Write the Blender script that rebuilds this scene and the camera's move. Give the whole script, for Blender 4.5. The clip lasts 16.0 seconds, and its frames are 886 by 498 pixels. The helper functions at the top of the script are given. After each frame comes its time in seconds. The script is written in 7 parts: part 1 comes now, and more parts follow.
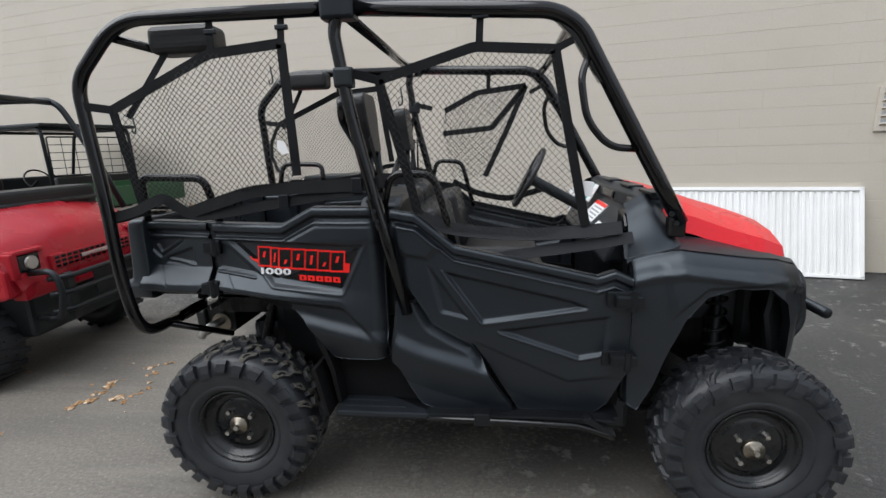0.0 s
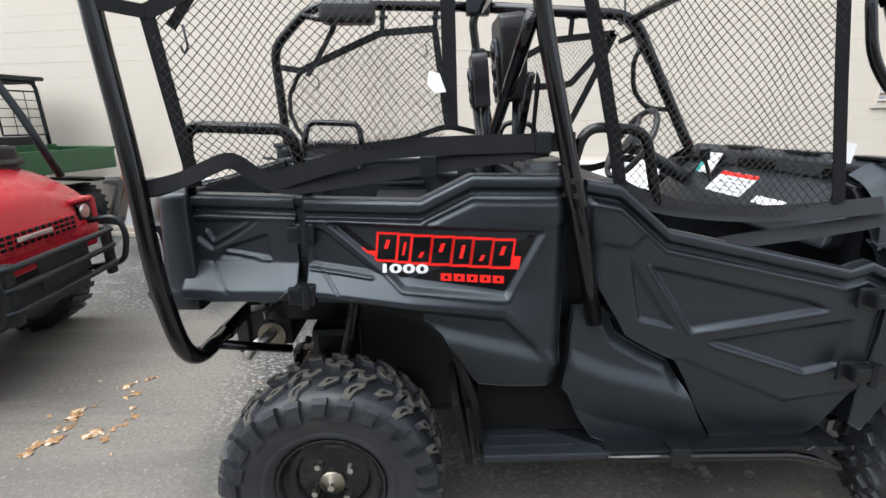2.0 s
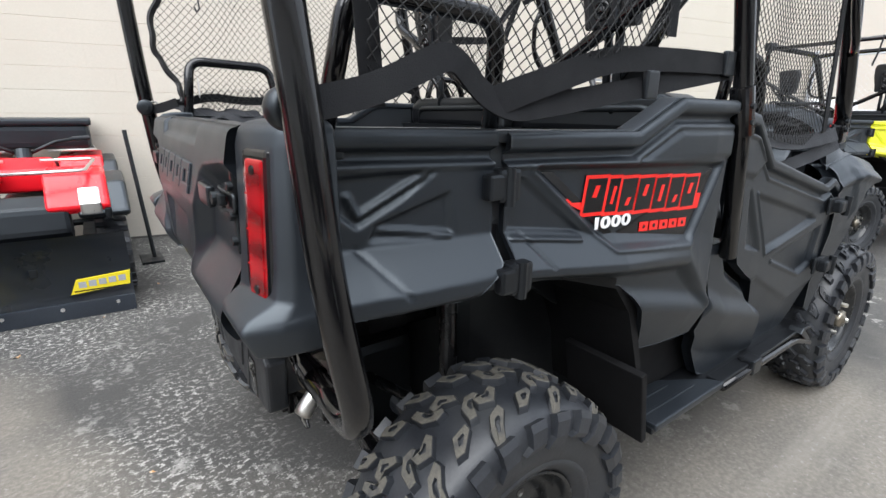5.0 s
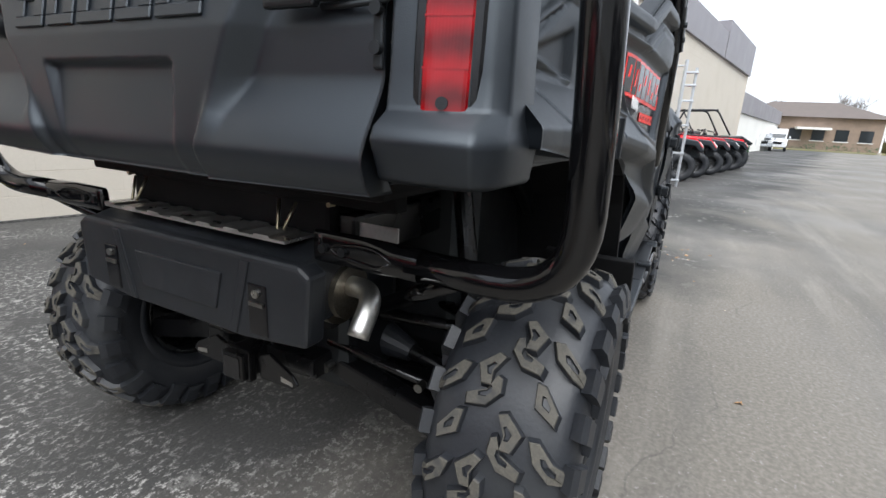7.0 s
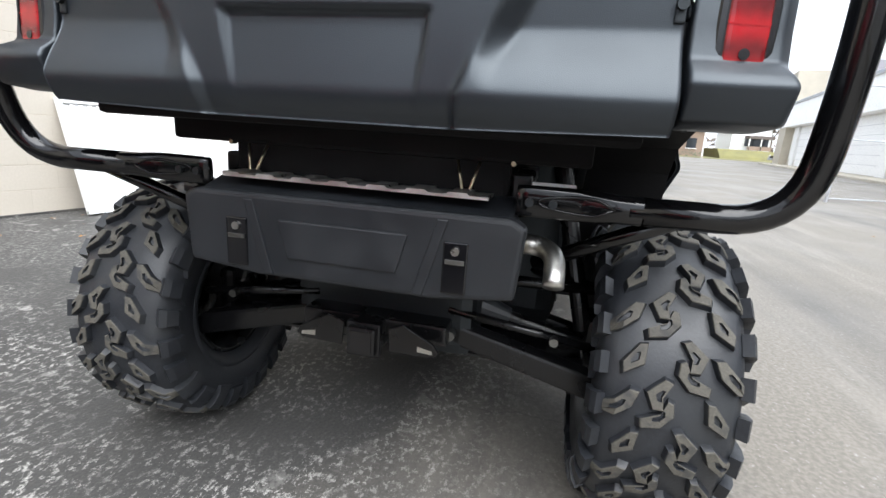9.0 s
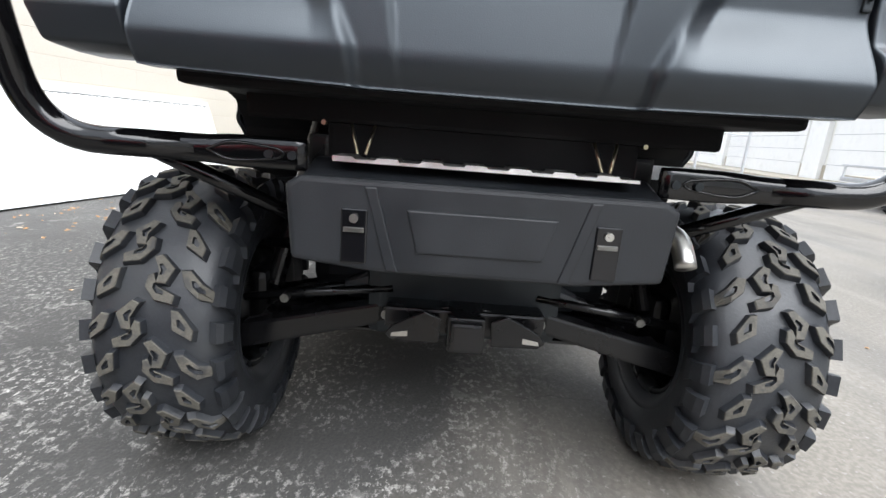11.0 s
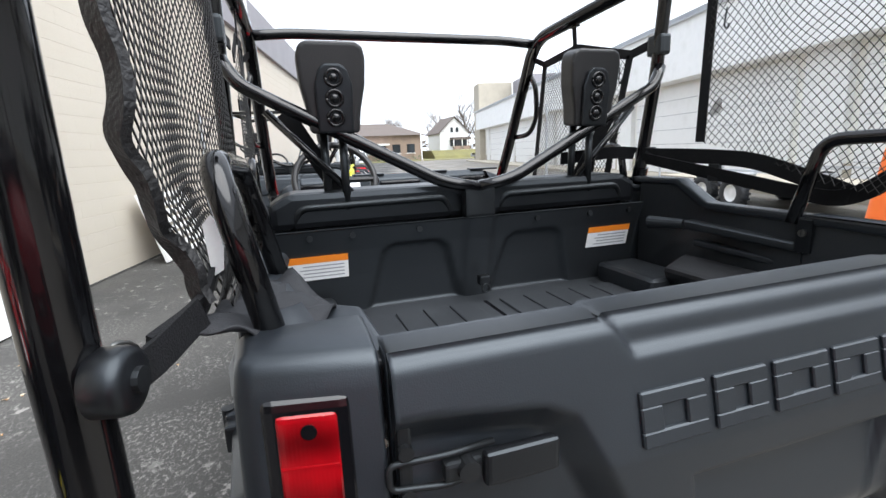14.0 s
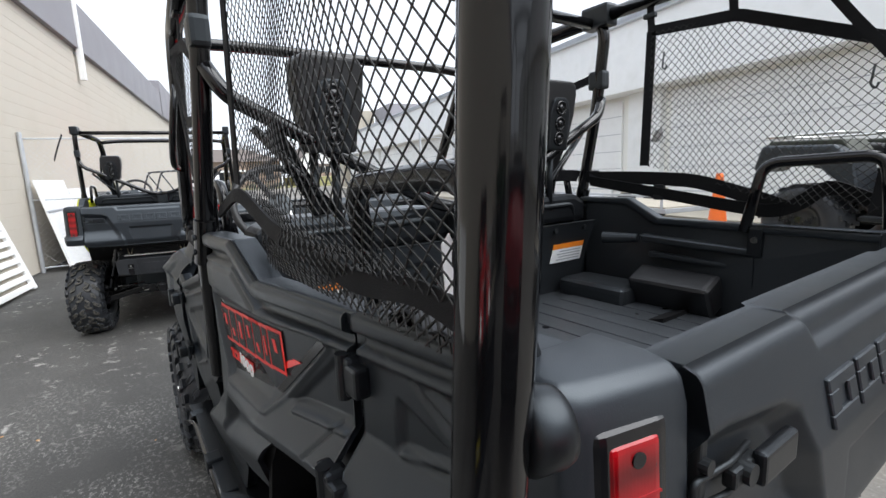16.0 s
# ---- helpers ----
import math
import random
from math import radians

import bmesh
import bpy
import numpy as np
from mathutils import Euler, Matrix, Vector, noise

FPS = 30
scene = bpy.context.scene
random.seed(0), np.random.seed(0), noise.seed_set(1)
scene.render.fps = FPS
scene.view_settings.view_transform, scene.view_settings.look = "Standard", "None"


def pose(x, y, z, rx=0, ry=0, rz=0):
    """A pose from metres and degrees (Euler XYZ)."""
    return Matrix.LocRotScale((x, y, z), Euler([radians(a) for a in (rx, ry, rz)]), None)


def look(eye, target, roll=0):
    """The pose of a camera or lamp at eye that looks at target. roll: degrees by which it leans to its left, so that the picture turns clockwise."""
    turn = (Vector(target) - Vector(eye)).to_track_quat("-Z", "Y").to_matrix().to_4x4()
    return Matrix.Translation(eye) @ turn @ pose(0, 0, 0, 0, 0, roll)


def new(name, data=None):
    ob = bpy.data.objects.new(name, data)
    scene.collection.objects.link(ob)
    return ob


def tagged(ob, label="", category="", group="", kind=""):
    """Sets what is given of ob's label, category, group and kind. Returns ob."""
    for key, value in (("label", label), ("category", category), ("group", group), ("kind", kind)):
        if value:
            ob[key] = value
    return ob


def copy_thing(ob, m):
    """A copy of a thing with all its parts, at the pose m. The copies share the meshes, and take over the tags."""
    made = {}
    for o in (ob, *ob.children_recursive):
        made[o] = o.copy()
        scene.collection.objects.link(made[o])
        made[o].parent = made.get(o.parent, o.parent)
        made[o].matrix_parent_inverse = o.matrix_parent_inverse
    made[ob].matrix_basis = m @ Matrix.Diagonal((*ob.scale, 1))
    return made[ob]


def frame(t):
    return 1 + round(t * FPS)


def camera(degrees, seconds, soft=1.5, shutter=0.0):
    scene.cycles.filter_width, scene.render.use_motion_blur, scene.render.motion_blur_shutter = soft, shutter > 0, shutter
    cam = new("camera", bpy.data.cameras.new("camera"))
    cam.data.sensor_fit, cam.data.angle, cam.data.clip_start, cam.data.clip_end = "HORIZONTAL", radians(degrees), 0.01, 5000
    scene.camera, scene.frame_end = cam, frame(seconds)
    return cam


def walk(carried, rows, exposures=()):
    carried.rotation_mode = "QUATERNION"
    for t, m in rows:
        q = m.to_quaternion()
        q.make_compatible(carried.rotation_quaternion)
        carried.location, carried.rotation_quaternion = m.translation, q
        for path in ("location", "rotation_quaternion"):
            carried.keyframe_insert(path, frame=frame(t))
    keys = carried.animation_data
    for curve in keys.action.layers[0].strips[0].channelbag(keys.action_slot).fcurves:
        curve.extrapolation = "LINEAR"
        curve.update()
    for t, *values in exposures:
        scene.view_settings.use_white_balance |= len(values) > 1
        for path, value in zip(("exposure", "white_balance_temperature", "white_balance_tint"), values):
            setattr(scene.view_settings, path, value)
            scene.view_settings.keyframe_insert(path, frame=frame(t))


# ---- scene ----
cam = camera(86.5, 16.0)
PATH = [
    (0, (1.094, -2.362, 1.46), (0.856, -0.423, 1.033), -1.8),
    (0.5, (0.923, -2.24, 1.427), (0.759, -0.296, 0.987), -1.4),
    (1, (0.714, -2.104, 1.42), (0.611, -0.161, 0.958), -1.1),
    (1.5, (0.524, -1.989, 1.399), (0.483, -0.051, 0.91), -0.4),
    (2, (0.298, -1.885, 1.391), (0.36, 0.041, 0.857), -0.3),
    (2.5, (0.105, -1.767, 1.363), (0.253, 0.146, 0.8), -0.3),
    (3, (-0.033, -1.66, 1.366), (0.195, 0.232, 0.759), -1.0),
    (3.2, (-0.109, -1.629, 1.345), (0.205, 0.258, 0.76), -0.5),
    (5.3, (-0.671, -1.192, 1.18), (0.551, 0.285, 0.612), 0.5),
    (5.5, (-0.714, -1.151, 1.144), (0.572, 0.27, 0.573), 0.4),
    (6, (-0.809, -1.053, 1.065), (0.681, 0.16, 0.509), 0.8),
    (6.5, (-0.867, -0.939, 0.993), (0.76, 0.09, 0.45), 1.9),
    (7, (-0.916, -0.817, 0.947), (0.81, 0.049, 0.426), 3.2),
    (7.5, (-1.009, -0.706, 0.912), (0.786, 0.024, 0.418), 4.0),
    (8, (-1.099, -0.6, 0.896), (0.737, 0.01, 0.389), 3.6),
    (8.5, (-1.124, -0.491, 0.872), (0.741, 0.022, 0.361), 3.6),
    (9, (-1.153, -0.354, 0.844), (0.745, 0.06, 0.369), 3.9),
    (9.2, (-1.166, -0.3, 0.838), (0.74, 0.079, 0.368), 3.7),
    (11.3, (-1.144, 0.136, 0.798), (0.793, 0.034, 0.313), 4.6),
    (11.5, (-1.126, 0.177, 0.814), (0.808, 0.038, 0.326), 4.6),
    (12, (-1.085, 0.274, 0.904), (0.838, 0.062, 0.399), 4.7),
    (12.5, (-1.044, 0.395, 1.039), (0.867, 0.082, 0.54), 4.7),
    (13, (-0.985, 0.479, 1.19), (0.912, 0.068, 0.709), 2.0),
    (13.5, (-0.896, 0.516, 1.321), (0.992, 0.016, 0.891), -0.7),
    (14, (-0.834, 0.568, 1.378), (1.028, -0.038, 0.968), -2.4),
    (14.5, (-0.771, 0.611, 1.402), (1.055, -0.116, 1.029), -3.2),
    (15, (-0.741, 0.683, 1.421), (1.014, -0.213, 1.078), -3.4),
    (15.5, (-0.72, 0.782, 1.411), (0.955, -0.262, 1.086), -3.0),
    (16, (-0.641, 0.895, 1.378), (0.984, -0.225, 1.054), -2.3),
]
walk(cam, [(t, look(e, g, r)) for t, e, g, r in PATH],
     [(0, 0.04), (1.5, 0.55), (3.2, 1.0), (5.5, 0.82), (7.0, 0.55), (7.7, 0.6), (9.0, 1.05), (11.5, 1.35), (12.5, 1.75), (13.0, 1.25), (13.5, 0.9), (14.5, 0.8), (16, 0.55)])

# ---- light ----
world = bpy.data.worlds.new("overcast_sky")
scene.world = world
world.use_nodes = True
wn = world.node_tree
sky = wn.nodes.new("ShaderNodeTexSky")
sky.sky_type = "NISHITA"
sky.sun_disc = False
sky.sun_elevation, sky.sun_rotation = radians(60), radians(239)
sky.dust_density, sky.air_density = 6.0, 1.0
tone = wn.nodes.new("ShaderNodeMix")
tone.data_type = "RGBA"
tone.inputs["Factor"].default_value = 0.86
tone.inputs["B"].default_value = (9.1, 9.85, 11.0, 1)
wn.links.new(sky.outputs[0], tone.inputs["A"])
wn.links.new(tone.outputs["Result"], wn.nodes["Background"].inputs[0])
wn.nodes["Background"].inputs[1].default_value = 0.105

sun = new("sun", bpy.data.lights.new("sun", "SUN"))
sun.data.energy, sun.data.angle, sun.data.color = 3.3, radians(70), (0.955, 0.975, 1.0)
sun.matrix_world = look((-10, -6, 20), (0, 0, 0))


# ---- materials ----
def mat(name, colour, rough=0.5, metal=0.0, bump=0.0, scale=200.0, vary=0.15, vscale=3.0, coat=0.0, rvary=0.1, spec=0.5, second=None, mask=(0.5, 0.7), gleam=(1, 1, 1)):
    """A procedural surface: base colour varied at a broad and a fine scale, roughness varied, fine relief."""
    m = bpy.data.materials.new(name)
    m.use_nodes = True
    n, l = m.node_tree.nodes, m.node_tree.links
    b = n["Principled BSDF"]
    co = n.new("ShaderNodeTexCoord")
    big, fine = n.new("ShaderNodeTexNoise"), n.new("ShaderNodeTexNoise")
    big.inputs["Scale"].default_value, big.inputs["Detail"].default_value = vscale, 4
    fine.inputs["Scale"].default_value, fine.inputs["Detail"].default_value = scale, 2
    for q in (big, fine):
        l.new(co.outputs["Object"], q.inputs["Vector"])
    both = n.new("ShaderNodeMath")
    both.operation = "ADD"
    l.new(big.outputs[0], both.inputs[0])
    l.new(fine.outputs[0], both.inputs[1])
    ramp = n.new("ShaderNodeMapRange")
    ramp.inputs[1].default_value, ramp.inputs[2].default_value = 0.6, 1.4
    ramp.inputs[3].default_value, ramp.inputs[4].default_value = 1 - vary, 1 + vary
    l.new(both.outputs[0], ramp.inputs[0])
    mul = n.new("ShaderNodeVectorMath")
    mul.operation = "SCALE"
    mul.inputs[0].default_value = colour
    l.new(ramp.outputs[0], mul.inputs["Scale"])
    last = mul.outputs[0]
    if second:
        step = n.new("ShaderNodeMapRange")
        step.inputs[1].default_value, step.inputs[2].default_value = mask
        l.new(big.outputs[0], step.inputs[0])
        mix = n.new("ShaderNodeMix")
        mix.data_type = "RGBA"
        l.new(step.outputs[0], mix.inputs["Factor"])
        l.new(last, mix.inputs["A"])
        mix.inputs["B"].default_value = (*second, 1)
        last = mix.outputs["Result"]
    l.new(last, b.inputs["Base Color"])
    rr = n.new("ShaderNodeMapRange")
    rr.inputs[1].default_value, rr.inputs[2].default_value = 0.3, 0.7
    rr.inputs[3].default_value, rr.inputs[4].default_value = max(rough - rvary, 0.02), min(rough + rvary, 1)
    l.new(big.outputs[0], rr.inputs[0])
    l.new(rr.outputs[0], b.inputs["Roughness"])
    b.inputs["Metallic"].default_value = metal
    b.inputs["Coat Weight"].default_value = coat
    b.inputs["Coat Roughness"].default_value = 0.06
    b.inputs["Specular IOR Level"].default_value = spec
    b.inputs["Specular Tint"].default_value = (*gleam, 1)
    if bump:
        bp = n.new("ShaderNodeBump")
        bp.inputs["Strength"].default_value, bp.inputs["Distance"].default_value = bump, 0.002
        l.new(fine.outputs[0], bp.inputs["Height"])
        l.new(bp.outputs[0], b.inputs["Normal"])
    return m


PLASTIC = mat("grained_black_plastic", (0.0085, 0.0104, 0.0135), 0.41, bump=0.11, scale=650, vary=0.16, vscale=5, rvary=0.05, spec=0.68, gleam=(0.84, 0.93, 1.0))
PLASTIC2 = mat("smooth_black_plastic", (0.0045, 0.0047, 0.0056), 0.36, bump=0.05, scale=300, vary=0.2, vscale=6, rvary=0.06, gleam=(0.82, 0.92, 1.0))
LINER = mat("bed_liner_plastic", (0.036, 0.039, 0.043), 0.36, bump=0.2, scale=350, vary=0.25, vscale=4, gleam=(0.82, 0.92, 1.0))
# bed plastic again, with the shade on its walls put into the colour
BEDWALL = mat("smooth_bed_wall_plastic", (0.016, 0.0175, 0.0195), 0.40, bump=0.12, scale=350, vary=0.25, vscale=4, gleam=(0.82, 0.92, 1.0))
TUBE = mat("gloss_black_tube", (0.0035, 0.0035, 0.004), 0.10, bump=0.0, vary=0.1, coat=0.0, rvary=0.05)
FRAME = mat("satin_black_steel", (0.006, 0.006, 0.0065), 0.45, bump=0.05, scale=150, vary=0.3, vscale=9, gleam=(0.82, 0.93, 1.0))
CHASSIS = mat("gloss_black_chassis_paint", (0.0035, 0.0035, 0.004), 0.26, bump=0.03, scale=120, vary=0.3, vscale=9, spec=0.45)
GUARD = mat("grained_guard_plastic", (0.0085, 0.0100, 0.0125), 0.46, bump=0.12, scale=420, vary=0.2, vscale=12, spec=0.5)
MATTE = mat("matte_black_steel", (0.0045, 0.0045, 0.005), 0.7, bump=0.05, scale=150, vary=0.3, vscale=9, spec=0.2)
RUBBER = mat("tyre_rubber", (0.017, 0.019, 0.023), 0.46, bump=0.2, scale=160, vary=0.3, vscale=8, second=(0.028, 0.030, 0.032), mask=(0.52, 0.75))
LUGTOP = mat("worn_tread_rubber", (0.080, 0.074, 0.061), 0.8, bump=0.3, scale=220, vary=0.35, vscale=34, second=(0.045, 0.044, 0.042), mask=(0.50, 0.68))
RIM = mat("black_steel_rim", (0.008, 0.009, 0.01), 0.28, vary=0.2, vscale=12)
DULL = mat("dull_bolt_steel", (0.20, 0.20, 0.19), 0.38, metal=1.0, vary=0.3, vscale=60)
STEEL = mat("zinc_steel", (0.52, 0.51, 0.48), 0.32, metal=1.0, vary=0.2, vscale=40, scale=400)
CANM = mat("heat_tinted_steel", (0.30, 0.27, 0.22), 0.38, metal=1.0, vary=0.3, vscale=14, scale=200)
CHROME = mat("brushed_stainless", (0.55, 0.54, 0.51), 0.36, metal=1.0, vary=0.15, vscale=25, scale=300)
SHIELD = mat("aluminium_heat_shield", (0.75, 0.74, 0.72), 0.35, metal=1.0, vary=0.1, vscale=30, bump=0.2, scale=90)
BRASS = mat("yellow_zinc", (0.42, 0.37, 0.26), 0.35, metal=1.0, vary=0.2)
RED = mat("gloss_red_plastic", (0.72, 0.008, 0.018), 0.28, vary=0.06, coat=0.15, rvary=0.04, spec=0.4)
REDOLD = mat("weathered_red_plastic", (0.37, 0.012, 0.022), 0.28, vary=0.14, vscale=4, coat=0.0, spec=0.4, bump=0.03)
YELLOW = mat("lime_yellow_plastic", (0.74, 0.76, 0.03), 0.35, vary=0.06, coat=0.3)
GREEN = mat("dark_green_paint", (0.025, 0.085, 0.035), 0.42, vary=0.2, vscale=5)
OLIVE = mat("dark_olive_plastic", (0.022, 0.026, 0.016), 0.5, vary=0.3, vscale=6)
WEB = mat("black_webbing", (0.006, 0.0063, 0.0075), 0.8, bump=0.5, scale=520, vary=0.25, vscale=14, spec=0.25)
WEBG = mat("greyed_webbing", (0.016, 0.017, 0.020), 0.7, bump=0.5, scale=420, vary=0.3, vscale=10, spec=0.35)
WEBR = mat("ribbed_net_border", (0.007, 0.007, 0.008), 0.6, bump=0.9, scale=240, vary=0.3, vscale=20)
NETM = mat("net_cord", (0.012, 0.012, 0.012), 0.7, vary=0.2)
VINYL = mat("black_vinyl", (0.009, 0.009, 0.010), 0.42, bump=0.25, scale=260, vary=0.15)
DECAL = mat("gloss_black_decal", (0.004, 0.004, 0.005), 0.16, vary=0.05, rvary=0.02)
DRED = mat("decal_red", (0.8, 0.02, 0.015), 0.3, vary=0.03)
DWHITE = mat("decal_white", (0.78, 0.78, 0.78), 0.4, vary=0.03)
PAPER = mat("white_label", (0.8, 0.8, 0.8), 0.45, vary=0.04, vscale=20)
ORANGE = mat("orange_label", (0.85, 0.24, 0.02), 0.5, vary=0.04)
TEAL = mat("teal_print", (0.02, 0.36, 0.32), 0.5, vary=0.05)
INK = mat("grey_print", (0.32, 0.33, 0.35), 0.6, vary=0.1)
WHITEP = mat("white_paint", (0.81, 0.81, 0.80), 0.5, vary=0.1, vscale=2, second=(0.70, 0.70, 0.68), mask=(0.5, 0.8))
WALLM = mat("beige_masonry_paint", (0.545, 0.497, 0.425), 0.75, bump=0.3, scale=70, vary=0.05, vscale=0.8, second=(0.515, 0.468, 0.395), mask=(0.48, 0.72))
MORTAR = mat("painted_mortar", (0.56, 0.50, 0.42), 0.85, bump=0.4, scale=90, vary=0.1)
PARAPET = mat("grey_metal_fascia", (0.23, 0.22, 0.235), 0.55, vary=0.1, vscale=1)
BUILD = mat("offwhite_siding", (0.80, 0.79, 0.74), 0.7, vary=0.08, vscale=0.4)
# brown brick, its base colour paled for distance haze
BRICK = mat("distant_red_brick", (0.27, 0.20, 0.155), 0.85, vary=0.25, vscale=1.5, bump=0.2, scale=20)
ROOF = mat("brown_shingle", (0.12, 0.1, 0.09), 0.9, vary=0.25, vscale=2)
GLASSD = mat("dark_window", (0.02, 0.025, 0.03), 0.08, vary=0.05, rvary=0.02)
CARW = mat("white_car_paint", (0.72, 0.73, 0.74), 0.25, coat=0.6, vary=0.03)
CARS = mat("silver_car_paint", (0.42, 0.44, 0.46), 0.25, metal=0.4, coat=0.6, vary=0.04)
ALU = mat("aluminium", (0.7, 0.7, 0.7), 0.4, metal=1.0, vary=0.12, vscale=8)
WOODL = mat("weathered_wood", (0.34, 0.22, 0.12), 0.7, vary=0.3, vscale=6)
LEAFM = mat("dead_leaf", (0.34, 0.19, 0.085), 0.8, vary=0.6, vscale=30, second=(0.52, 0.46, 0.36), mask=(0.54, 0.60))
CONE = mat("orange_cone", (0.85, 0.16, 0.02), 0.5, vary=0.05)
BARK = mat("grey_bark", (0.12, 0.1, 0.085), 0.9, vary=0.3)
GRASSM = mat("winter_grass", (0.16, 0.15, 0.06), 0.9, vary=0.4, vscale=0.7)
PLOWM = mat("plow_black_paint", (0.022, 0.028, 0.038), 0.34, vary=0.25, vscale=4, coat=0.3)
PLOWY = mat("yellow_sticker", (0.75, 0.6, 0.02), 0.4, vary=0.04)
CONC = mat("pale_concrete", (0.42, 0.38, 0.31), 0.85, vary=0.15, vscale=1.5, bump=0.3, scale=40)
GALV = mat("galvanised_steel", (0.55, 0.57, 0.6), 0.45, metal=0.7, vary=0.15, vscale=12)


def lens_material():
    """Red lamp lens: four moulded cells, darker where they meet, with fine upright flutes."""
    m = bpy.data.materials.new("red_lens")
    m.use_nodes = True
    n, l = m.node_tree.nodes, m.node_tree.links
    b = n["Principled BSDF"]
    co = n.new("ShaderNodeTexCoord")
    cell, flute, w = n.new("ShaderNodeTexWave"), n.new("ShaderNodeTexWave"), n.new("ShaderNodeTexNoise")
    cell.bands_direction, flute.bands_direction = "Z", "Y"
    cell.inputs["Scale"].default_value, cell.inputs["Phase Offset"].default_value = 6.04, 1.95
    flute.inputs["Scale"].default_value = 85
    cell.inputs["Distortion"].default_value, cell.inputs["Detail Scale"].default_value = 1.2, 3.0
    w.inputs["Scale"].default_value = 30
    for q in (cell, flute, w):
        l.new(co.outputs["Object"], q.inputs["Vector"])
    mix = n.new("ShaderNodeMix")
    mix.inputs["Factor"].default_value = 0.45
    l.new(cell.outputs["Fac"], mix.inputs["A"])
    l.new(w.outputs[0], mix.inputs["B"])
    r = n.new("ShaderNodeValToRGB")
    r.color_ramp.elements[0].position, r.color_ramp.elements[0].color = 0.12, (0.075, 0.001, 0.002, 1)
    r.color_ramp.elements[1].position, r.color_ramp.elements[1].color = 0.85, (0.33, 0.003, 0.007, 1)
    l.new(mix.outputs["Result"], r.inputs[0])
    l.new(r.outputs[0], b.inputs["Base Color"])
    bp = n.new("ShaderNodeBump")
    bp.inputs["Strength"].default_value, bp.inputs["Distance"].default_value = 0.05, 0.001
    l.new(flute.outputs["Fac"], bp.inputs["Height"])
    l.new(bp.outputs[0], b.inputs["Normal"])
    b.inputs["Roughness"].default_value = 0.12
    b.inputs["Coat Weight"].default_value = 0.3
    b.inputs["Specular IOR Level"].default_value = 0.35
    return m


LENS = lens_material()


def asphalt_material():
    """Dark worn asphalt with pale exposed aggregate in drifts, damp darker patches and cracks."""
    m = bpy.data.materials.new("worn_asphalt")
    m.use_nodes = True
    n, l = m.node_tree.nodes, m.node_tree.links
    b = n["Principled BSDF"]
    co = n.new("ShaderNodeTexCoord")

    def noise_at(scale, detail=5.0, rough=0.55, stretch=(1, 1, 1), turn=0.0):
        mp = n.new("ShaderNodeMapping")
        mp.inputs["Scale"].default_value = stretch
        mp.inputs["Rotation"].default_value = (0, 0, turn)
        l.new(co.outputs["Object"], mp.inputs["Vector"])
        t = n.new("ShaderNodeTexNoise")
        t.inputs["Scale"].default_value, t.inputs["Detail"].default_value, t.inputs["Roughness"].default_value = scale, detail, rough
        l.new(mp.outputs[0], t.inputs["Vector"])
        return t.outputs[0]

    def step(v, a, c, lo=0.0, hi=1.0):
        r = n.new("ShaderNodeMapRange")
        for k, q in enumerate((a, c, lo, hi)):
            r.inputs[k + 1].default_value = q
        l.new(v, r.inputs[0])
        return r.outputs[0]

    def blend(f, a, c):
        x = n.new("ShaderNodeMix")
        x.data_type = "RGBA"
        l.new(f, x.inputs["Factor"])
        for s, v in (("A", a), ("B", c)):
            if isinstance(v, tuple):
                x.inputs[s].default_value = (*v, 1)
            else:
                l.new(v, x.inputs[s])
        return x.outputs["Result"]

    def times(a, c):
        x = n.new("ShaderNodeMath")
        x.operation = "MULTIPLY"
        l.new(a, x.inputs[0])
        l.new(c, x.inputs[1])
        return x.outputs[0]

    base = blend(step(noise_at(0.35), 0.38, 0.62), (0.056, 0.055, 0.052), (0.090, 0.087, 0.082))
    base = blend(step(noise_at(130, 2), 0.35, 0.7), base, (0.046, 0.046, 0.046))
    drift = step(noise_at(1.3, 6, 0.62), 0.41, 0.57)
    fleck = step(noise_at(36, 5, 0.74, (1, 1.3, 1)), 0.525, 0.585)
    fleck = times(fleck, step(noise_at(150, 3, 0.6), 0.42, 0.54, 0.3, 1.0))
    # the surface has worn through mostly on the wall's side
    along = n.new("ShaderNodeSeparateXYZ")
    l.new(co.outputs["Object"], along.inputs[0])
    slant = n.new("ShaderNodeMath")
    slant.operation = "MULTIPLY_ADD"
    slant.inputs[1].default_value = -0.9
    l.new(along.outputs[1], slant.inputs[0])
    l.new(along.outputs[0], slant.inputs[2])
    fleck = times(fleck, step(slant.outputs[0], 1.3, 2.5, 1.0, 0.22))
    # and less between the parked vehicles and the wall
    fleck = times(fleck, step(along.outputs[0], -0.1, 1.0, 1.0, 0.45))
    flake = step(noise_at(8, 7, 0.75), 0.56, 0.62)
    base = blend(times(drift, fleck), base, (0.44, 0.43, 0.405))
    base = blend(times(step(noise_at(0.8, 5), 0.44, 0.6), flake), base, (0.27, 0.262, 0.248))
    base = blend(step(noise_at(0.6, 4, 0.5, (0.35, 1.3, 1)), 0.62, 0.78), base, (0.045, 0.045, 0.046))
    # paler, driven-on lane along the white building
    sep = n.new("ShaderNodeSeparateXYZ")
    l.new(co.outputs["Object"], sep.inputs[0])
    off = n.new("ShaderNodeMath")
    off.operation = "MULTIPLY_ADD"
    off.inputs[1].default_value = -0.2123
    l.new(sep.outputs[0], off.inputs[0])
    neg = n.new("ShaderNodeMath")
    neg.operation = "SUBTRACT"
    l.new(off.outputs[0], neg.inputs[0])
